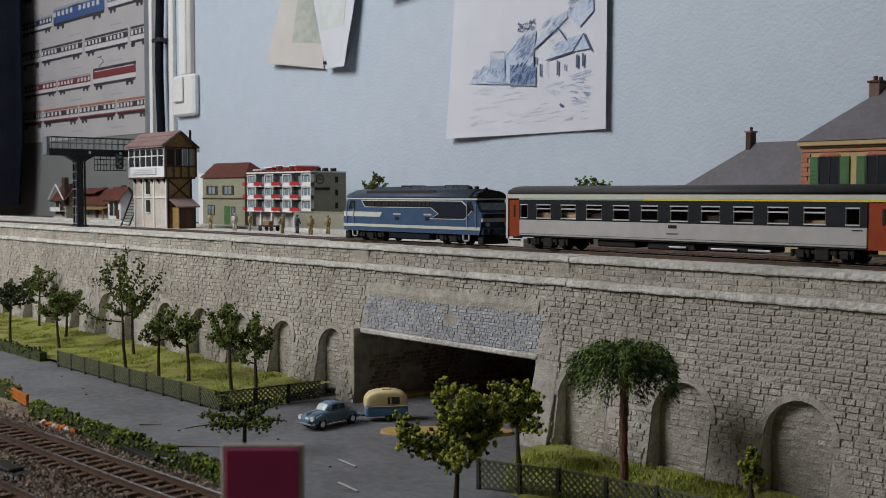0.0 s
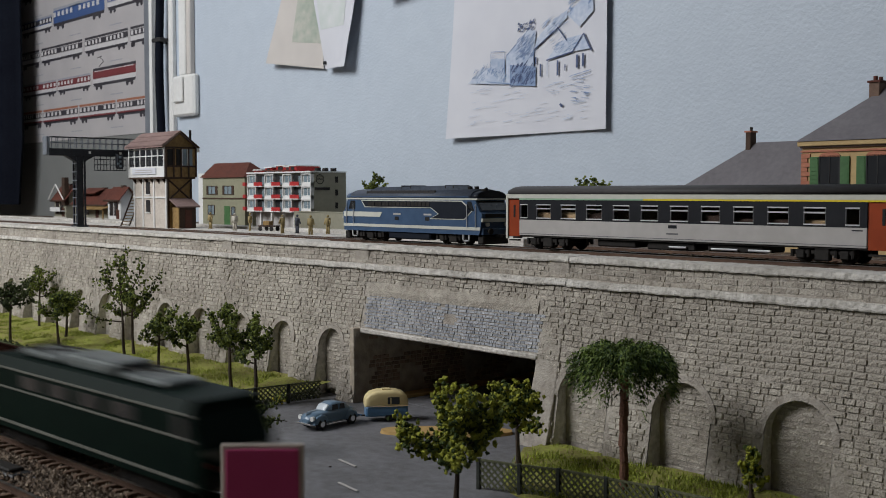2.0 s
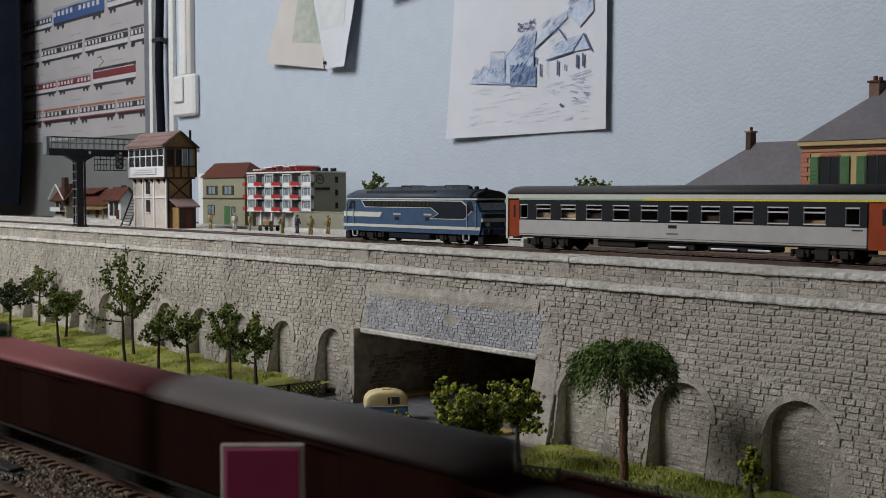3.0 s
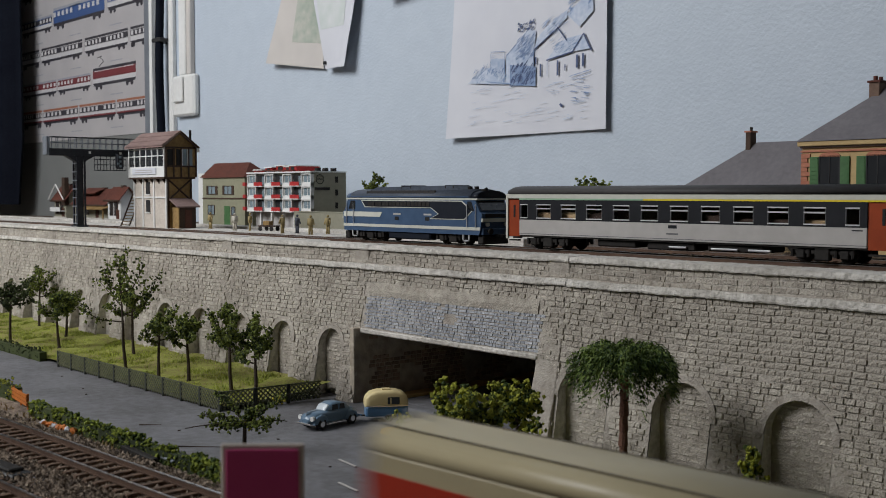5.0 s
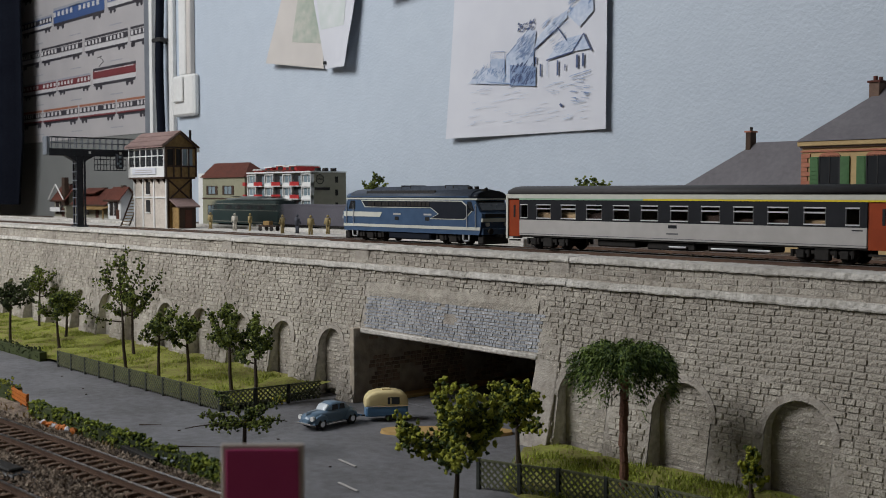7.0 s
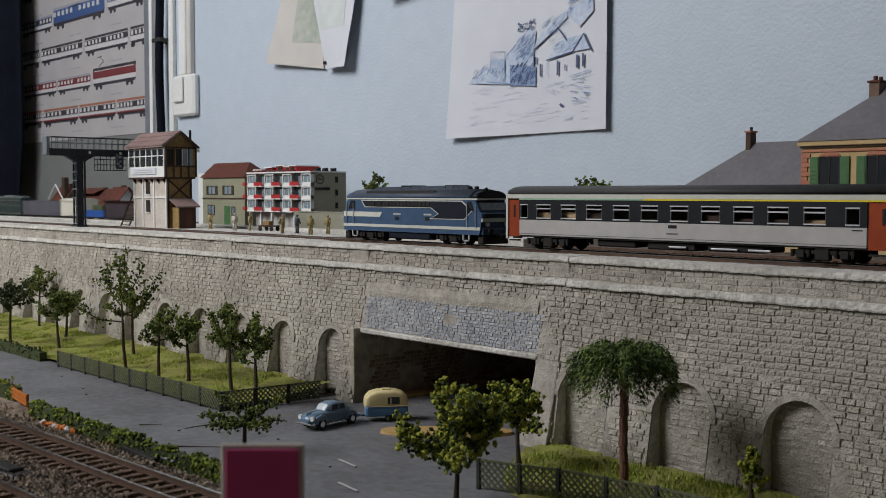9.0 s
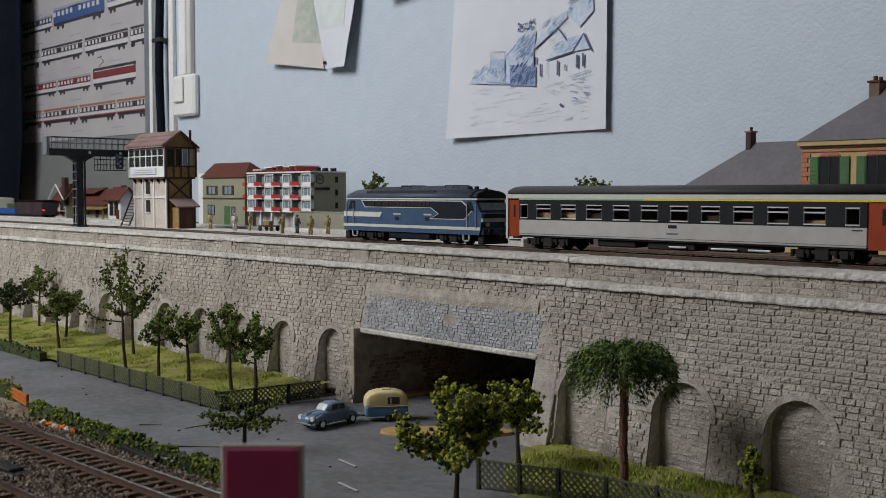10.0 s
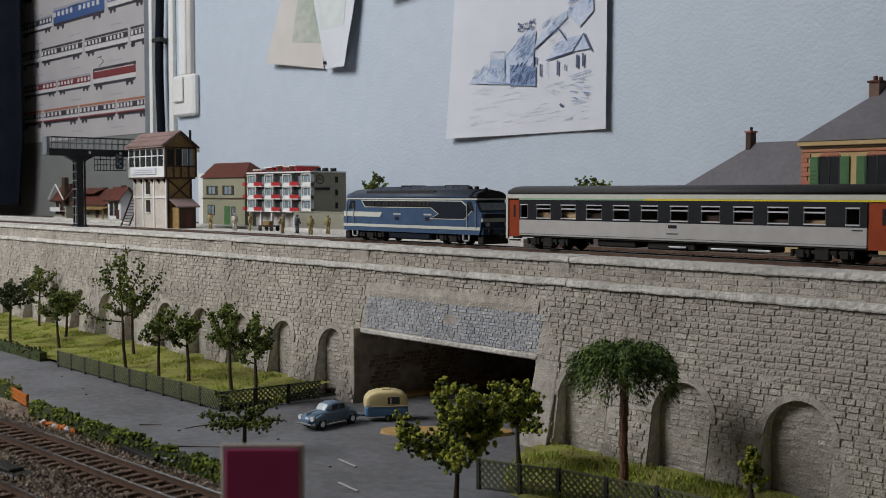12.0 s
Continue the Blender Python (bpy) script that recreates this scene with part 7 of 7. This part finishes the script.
def poster():
    p = thing("wall_poster", "large pale poster printed with rows of railway carriages", "poster")
    part("paper", box(-2.79, -2.115, 1.0655, 1.067, 0.293, 0.78), M_POSTER, p)

    def ink(name, x0, x1, z0, z1, m, lift=1):
        return part(name, box(x0, x1, 1.0655 - 0.0003 * lift, 1.0655, z0, z1), m, p)

    def vehicle(x0, x1, z, h, body, roof, band=None, n=10, loco=False):
        """One printed vehicle: roof, body in two tones, windows, underframe and two bogies."""
        g = (x1 - x0) * 0.012
        ink("printed_roof", x0 + g, x1 - g, z + h * 0.84, z + h * 0.95, roof)
        ink("printed_body", x0 + g, x1 - g, z + h * 0.50, z + h * 0.84, body)
        ink("printed_skirt", x0 + g, x1 - g, z + h * 0.30, z + h * 0.50, M_PPALE if loco or band else body)
        ink("printed_line", x0 + g, x1 - g, z + h * 0.27, z + h * 0.31, M_PDARK, 2)
        if band:
            ink("printed_band", x0 + g, x1 - g, z + h * 0.54, z + h * 0.80, band, 2)
        w = (x1 - x0) / n
        if not loco:
            for i in range(n):
                if i % 6 != 5:
                    ink("printed_window", x0 + w * (i + 0.22), x0 + w * (i + 0.74), z + h * 0.58, z + h * 0.77, M_PPALE, 3)
        else:
            ink("printed_line", x0 + w * 0.5, x1 - w * 0.5, z + h * 0.80, z + h * 0.83, M_PPALE, 3)
        ink("printed_frame", x0 + 0.006, x1 - 0.006, z + h * 0.19, z + h * 0.27, M_PDARK)
        for u in (0.10, 0.20, 0.80, 0.90):
            c = x0 + (x1 - x0) * u
            part("printed_wheel", cyl((c, 1.0655 - 0.0004, z + h * 0.13), (c, 1.0655, z + h * 0.13), h * 0.12, n=10), M_PDARK, p)
        for u in (0.15, 0.85):
            c = x0 + (x1 - x0) * u
            ink("printed_bogie", c - (x1 - x0) * 0.075, c + (x1 - x0) * 0.075, z + h * 0.14, z + h * 0.21, M_PDARK, 2)

    z = 0.552
    vehicle(-2.79, -2.60, z, 0.044, M_PBLUE, M_PGREY, M_PDARK)
    vehicle(-2.595, -2.31, z, 0.056, M_PBLUE, M_PGREY, None, 12)
    vehicle(-2.30, -2.12, z + 0.004, 0.050, M_PGREY, M_POSTER, M_PBLUE, 6)
    z = 0.474
    vehicle(-2.79, -2.68, z, 0.046, M_PGREY, M_PDARK, M_PDARK)
    vehicle(-2.672, -2.43, z, 0.046, M_POSTER, M_PDARK, M_PDARK, 12)
    vehicle(-2.42, -2.20, z, 0.046, M_POSTER, M_PDARK, M_PDARK, 12)
    vehicle(-2.19, -2.118, z, 0.046, M_POSTER, M_PDARK, M_PDARK, 4)
    z = 0.398
    vehicle(-2.79, -2.58, z, 0.042, M_PRED, M_PGREY, M_PRED, 10)
    vehicle(-2.575, -2.39, z, 0.042, M_PRED, M_PGREY, M_PRED, 10)
    vehicle(-2.38, -2.165, z - 0.002, 0.052, M_PRED, M_PDARK, M_PRED, loco=True)
    for a_, b_ in (((-2.345, 0.050), (-2.322, 0.060)), ((-2.322, 0.060), (-2.340, 0.070)), ((-2.352, 0.070), (-2.332, 0.072))):
        part("printed_pantograph", cyl((a_[0], 1.0653, z + a_[1]), (b_[0], 1.0653, z + b_[1]), 0.0008, n=4), M_PDARK, p)
    z = 0.326
    for a, b in ((-2.79, -2.67), (-2.665, -2.46), (-2.455, -2.265), (-2.26, -2.118)):
        vehicle(a, b, z, 0.046, M_POSTER, M_PORANGE, M_PDARK, 9)
        ink("printed_band", a, b, z + 0.013, z + 0.018, M_PRED, 2)
    for zz in (0.6, 0.533, 0.456, 0.384, 0.312):
        for a in (-2.72, -2.5, -2.29):
            ink("caption_bar", a, a + 0.06, zz - 0.002, zz, M_PGREY)
    vehicle(-2.79, -2.50, 0.634, 0.05, M_PRED, M_PORANGE, M_PDARK, 9)
    vehicle(-2.49, -2.13, 0.634, 0.05, M_PGREY, M_PDARK, M_PBLUE, 9)


def curled_sheet(name, label, corners, curl, m, n=24, seed=1, prints=()):
    """A sheet hung from its top, lifting off the wall towards its bottom and side edges."""
    t = thing(name, label, "paper sheet")
    (xa, za), (xb, zb), (xc, zc), (xd, zd) = corners  # bottom left, bottom right, top right, top left
    v, f = [], []
    for side in (0, 1):
        for j in range(n + 1):
            w = j / n
            for i in range(n + 1):
                u = i / n
                x = (xa * (1 - u) + xb * u) * (1 - w) + (xd * (1 - u) + xc * u) * w
                z = (za * (1 - u) + zb * u) * (1 - w) + (zd * (1 - u) + zc * u) * w
                lift = curl(u, w) + 0.0012 * noise.noise((u * 3, w * 3, seed))
                v.append((x, YW - 0.0025 - lift - 0.0006 * (1 - side), z))
    k = (n + 1) ** 2
    for side in (0, 1):
        for j in range(n):
            for i in range(n):
                a = side * k + j * (n + 1) + i
                q = (a, a + 1, a + n + 2, a + n + 1)
                f.append(q if side == 0 else q[::-1])
    part("paper", soup(v, f), m, t, smooth=True)
    for u0, u1, w0, w1, ink_m, what in prints:
        v, f = [], []
        for j in range(9):
            for i in range(9):
                u, w = u0 + (u1 - u0) * i / 8, w0 + (w1 - w0) * j / 8
                x = (xa * (1 - u) + xb * u) * (1 - w) + (xd * (1 - u) + xc * u) * w
                z = (za * (1 - u) + zb * u) * (1 - w) + (zd * (1 - u) + zc * u) * w
                v.append((x, YW - 0.0035 - curl(u, w) - 0.0012 * noise.noise((u * 3, w * 3, seed)), z))
        f = [(9 * j + i, 9 * j + i + 1, 9 * j + i + 10, 9 * j + i + 9) for j in range(8) for i in range(8)]
        part("printed_picture", soup(v, f), ink_m, t, what)
    return t


def drawing():
    X0, X1, Z0 = -1.183, -0.890, 0.2455
    t = curled_sheet("drawing_sheet", "white paper sheet with a blue pencil drawing of village houses", [(X0, Z0), (X1, 0.2475), (X1 + 0.002, 0.60), (X0 + 0.018, 0.60)], lambda u, w: 0.010 * (1 - w) ** 2 * (1 - u) ** 2 + 0.006 * u ** 6 + 0.003 * math.sin(u * 9) ** 2 * (1 - u) ** 3, M_PAPER)

    def lift(x, z):
        u, w = (x - X0) / (X1 - X0), (z - Z0) / 0.354
        return 0.010 * (1 - w) ** 2 * (1 - u) ** 2 + 0.006 * u ** 6 + 0.003 * math.sin(u * 9) ** 2 * (1 - u) ** 3

    def shape(name, pts, m, k=1):
        """A flat inked shape lying on the sheet."""
        bm = bmesh.new()
        bm.faces.new([bm.verts.new((x, YW - 0.0049 - lift(x, z) - 0.0002 * k, z)) for x, z in pts])
        return part(name, bm, m, t)

    def line(a, b, w, m, k=3):
        a, b = Vector(a), Vector(b)
        d = (b - a).normalized()
        nn = Vector((-d.y, d.x)) * w / 2
        return shape("ink_line", [tuple(a - nn), tuple(b - nn), tuple(b + nn), tuple(a + nn)], m, k)

    # far row of houses, tall gable, two near gables, street
    shape("ink_wash", [(-1.137, 0.321), (-1.0665, 0.315), (-1.070, 0.350), (-1.095, 0.352), (-1.097, 0.340), (-1.114, 0.340)], M_INKPALE)
    shape("ink_wash", [(-1.0665, 0.315), (-1.016, 0.311), (-1.016, 0.352), (-1.012, 0.381), (-1.022, 0.386), (-1.0667, 0.353)], M_INKPALE)
    shape("ink_wash", [(-1.059, 0.3405), (-1.012, 0.335), (-1.012, 0.309), (-1.059, 0.313)], M_INK, 2)
    shape("ink_wash", [(-1.015, 0.357), (-0.974, 0.381), (-0.957, 0.392), (-0.957, 0.402), (-0.990, 0.386), (-1.010, 0.372)], M_INKPALE)
    shape("ink_wash", [(-0.9916, 0.342), (-0.9476, 0.3475), (-0.9279, 0.368), (-0.957, 0.366), (-0.972, 0.360)], M_INKPALE, 2)
    shape("ink_wash", [(-0.945, 0.348), (-0.928, 0.366), (-0.917, 0.349)], M_INKPALE, 2)
    shape("ink_wash", [(-0.957, 0.396), (-0.912, 0.424), (-0.911, 0.395), (-0.935, 0.378)], M_INKPALE, 2)
    for a, b, w in (((-1.015, 0.357), (-0.974, 0.381), 0.0012), ((-0.974, 0.382), (-0.957, 0.363), 0.0018), ((-0.993, 0.341), (-0.947, 0.348), 0.0016), ((-0.948, 0.347), (-0.928, 0.369), 0.0015), ((-0.928, 0.369), (-0.914, 0.346), 0.0022), ((-1.105, 0.3214), (-1.012, 0.309), 0.0010), ((-1.016, 0.311), (-1.016, 0.360), 0.0009), ((-0.9915, 0.320), (-0.9915, 0.342), 0.0007), ((-0.9522, 0.317), (-0.9145, 0.3225), 0.0009), ((-0.950, 0.313), (-0.9145, 0.318), 0.0007), ((-1.095, 0.361), (-1.070, 0.360), 0.0008), ((-1.096, 0.340), (-1.095, 0.362), 0.0007), ((-1.070, 0.360), (-1.068, 0.316), 0.0007), ((-1.0667, 0.353), (-1.023, 0.386), 0.0009)):
        line(a, b, w, M_INKDARK if w > 0.001 else M_INK)
    for x, z, w, h in ((-0.941, 0.327, 0.0035, 0.0165), (-0.9305, 0.3275, 0.0035, 0.0165), (-0.9747, 0.320, 0.003, 0.019), (-1.0047, 0.321, 0.0025, 0.0165), (-0.961, 0.325, 0.002, 0.008), (-1.013, 0.338, 0.0025, 0.009)):
        shape("ink_window", [(x, z), (x + w, z), (x + w, z + h), (x, z + h)], M_INKDARK, 3)
    rr = random.Random(12)

    def scribble(count, x0, x1, z0, z1, length, slope, w, m):
        for _ in range(count):
            x, z = rr.uniform(x0, x1), rr.uniform(z0, z1)
            d = length * rr.uniform(0.4, 1.0)
            line((x, z), (x + d, z + d * slope * rr.uniform(0.4, 1.5) + 0.0003), w * rr.uniform(0.6, 1.3), m)

    scribble(95, -1.059, -1.016, 0.311, 0.338, 0.006, 0.9, 0.0011, M_INKDARK)
    scribble(70, -1.130, -1.070, 0.317, 0.338, 0.006, 1.2, 0.0008, M_INK)
    scribble(50, -1.096, -1.072, 0.318, 0.358, 0.005, 0.2, 0.0006, M_INKPALE)
    scribble(70, -1.050, -1.018, 0.345, 0.376, 0.010, 0.8, 0.0006, M_INK)
    scribble(40, -1.047, -1.016, 0.382, 0.395, 0.004, 0.6, 0.0015, M_INKDARK)
    scribble(75, -0.957, -0.918, 0.395, 0.418, 0.007, 0.5, 0.0010, M_INK)
    scribble(55, -0.985, -0.940, 0.348, 0.362, 0.010, 0.4, 0.0005, M_INK)
    scribble(40, -1.005, -0.965, 0.362, 0.392, 0.012, 0.6, 0.0005, M_INK)
    scribble(60, -1.145, -0.93, 0.262, 0.312, 0.022, 0.08, 0.0005, M_INKPALE)
    scribble(24, -0.955, -0.925, 0.285, 0.314, 0.014, -0.12, 0.0006, M_INK)
    scribble(1, -0.968, -0.967, 0.280, 0.281, 0.004, 0.5, 0.004, M_INKDARK)
    for x in (X0 + 0.02, X1 - 0.02):
        part("pin", cyl((x, YW - 0.011, 0.595), (x, YW - 0.002, 0.595), 0.002, n=10), M_BLACK, t)


poster()
drawing()
def yellow_curl(u, w):
    return 0.004 + 0.010 * (1 - w) * (1 - u)


M_PICGREEN = mat("faded_green_print", (0.30, 0.36, 0.30), (0.52, 0.50, 0.45), 0.6, scale=70)
M_PICPALE = mat("pale_green_print", (0.50, 0.56, 0.53), (0.64, 0.65, 0.66), 0.6, scale=45)
curled_sheet("pinned_paper", "curled yellowed paper sheet pinned to the wall", [(-1.648, 0.3935), (-1.490, 0.3715), (-1.500, 0.56), (-1.583, 0.56)], yellow_curl, M_PAPERW, seed=3, prints=[(0.42, 0.98, 0.22, 0.62, M_PICGREEN, "faded green landscape print")])
hp = curled_sheet("pinned_paper", "curled white paper sheet with a faded green picture", [(-1.476, 0.3690), (-1.412, 0.3685), (-1.377, 0.56), (-1.530, 0.56)], lambda u, w: 0.010 + 0.010 * (1 - w) ** 1.5 * u ** 2 + 0.004 * math.sin(u * 3.1) * (1 - w), M_PAPER, seed=5, prints=[(0.08, 0.80, 0.34, 0.80, M_PICPALE, "very pale green print")])
part("pin", cyl((-1.4735, YW - 0.018, 0.379), (-1.4735, YW - 0.006, 0.379), 0.003, n=10), M_BLACK, hp)
curled_sheet("pinned_paper", "lower edge of a white paper sheet high on the wall", [(-1.318, 0.462), (-1.235, 0.470), (-1.235, 0.62), (-1.318, 0.62)], lambda u, w: 0.020 * (1 - w) ** 2, M_PAPER, seed=7)


def conduit():
    c = thing("cable_conduit", "vertical pale cable conduits with black cable on the wall", "conduit")
    part("trunking", box(-2.100, -2.070, YW - 0.020, YW, 0.12, 1.5, 0.002), M_STEELPALE, c)
    part("trunking_edge", box(-2.070, -2.058, YW - 0.024, YW, 0.12, 1.5, 0.001), M_WHITE, c)
    prof, n = [], 40
    for i in range(n + 1):
        prof.append((-2.030 + 0.004 * math.sin(i * 0.55), 0.12 + 1.38 * i / n))
    v, f = [], []
    for x, z in prof:
        for k in range(10):
            a = 2 * math.pi * k / 10
            v.append((x + 0.0085 * math.cos(a), YW - 0.020 + 0.0085 * math.sin(a), z))
    for i in range(n):
        for k in range(10):
            f.append((10 * i + k, 10 * i + (k + 1) % 10, 10 * i + 10 + (k + 1) % 10, 10 * i + 10 + k))
    part("cable", soup(v, f), M_CURTAIN, c, "thick black cable", smooth=True)
    part("cable_clip", box(-2.046, -2.014, YW - 0.030, YW, 0.468, 0.476, 0.001), M_BLACK, c)
    part("trunking", box(-2.016, -1.999, YW - 0.010, YW, 0.12, 1.5, 0.002), M_WHITE, c)
    s = thing("light_switch", "white rocker light switch with conduit above it", "switch")
    part("plate", box(-1.992, -1.908, YW - 0.014, YW, 0.318, 0.398, 0.004), M_WHITE, s)
    part("rocker", box(-1.980, -1.945, YW - 0.020, YW - 0.014, 0.345, 0.394, 0.002), M_WHITE, s)
    part("conduit", box(-1.970, -1.944, YW - 0.012, YW, 0.398, 1.5, 0.002), M_WHITE, s)
    part("conduit", box(-1.940, -1.925, YW - 0.012, YW, 0.398, 1.5, 0.002), M_PAPERW, s)


conduit()


def curtain():
    c = thing("curtain", "dark navy curtain hanging in folds to the deck", "curtain")
    v, f = [], []
    n = 60
    for i in range(n + 1):
        x = -3.35 + 0.68 * i / n
        y = 0.985 + 0.010 * math.sin(i * 1.1) + (0.03 if i > n - 4 else 0)
        for z in (0.14, 0.3, 0.6, 1.4):
            v.append((x - (0.03 if z < 0.2 and i > n - 8 else 0), y, z))
    for i in range(n):
        for k in range(3):
            a = 4 * i + k
            f.append((a, a + 4, a + 5, a + 1))
    part("cloth", soup(v, f), M_CURTAIN, c, smooth=True)
    part("curtain_rail", cyl((-3.35, 0.985, 1.41), (-2.58, 0.985, 1.41), 0.008), M_STEELPALE, c)


curtain()


# ---- what moves ----
def far_pose(x):
    return pose(x, 0.832, UP + 0.004, 0, 0, 180)


def motions():
    # front of the near train along x, by seconds
    near = [(0.0, -1.28), (1.5, -0.600), (1.6, -0.530), (1.8, -0.434), (2.0, -0.344), (2.2, -0.255), (2.4, -0.163), (2.6, -0.066), (2.8, 0.030), (3.0, 0.129), (3.2, 0.230), (4.8, 0.901), (5.0, 0.981), (5.2, 1.063), (6.5, 1.62), (8.0, 2.12), (10.0, 2.42), (12.0, 2.52)]
    for ob, back in NEAR:
        walk(ob, [(t, pose(x - back, near_y(x - back), LOWT, 0, 0, NEARTURN)) for t, x in near])
    # front of the far train along x
    far = [(0.0, 1.79), (5.0, -0.51), (6.4, -1.153), (6.6, -1.246), (7.0, -1.426), (7.2, -1.510), (8.0, -1.875), (8.8, -2.250), (9.0, -2.335), (9.5, -2.540), (10.0, -2.738), (10.4, -2.878), (10.6, -2.962), (10.8, -3.046), (11.0, -3.132), (11.4, -3.27), (12.0, -3.44)]
    for ob, back in FAR:
        walk(ob, [(t, far_pose(x + back)) for t, x in far])


motions()
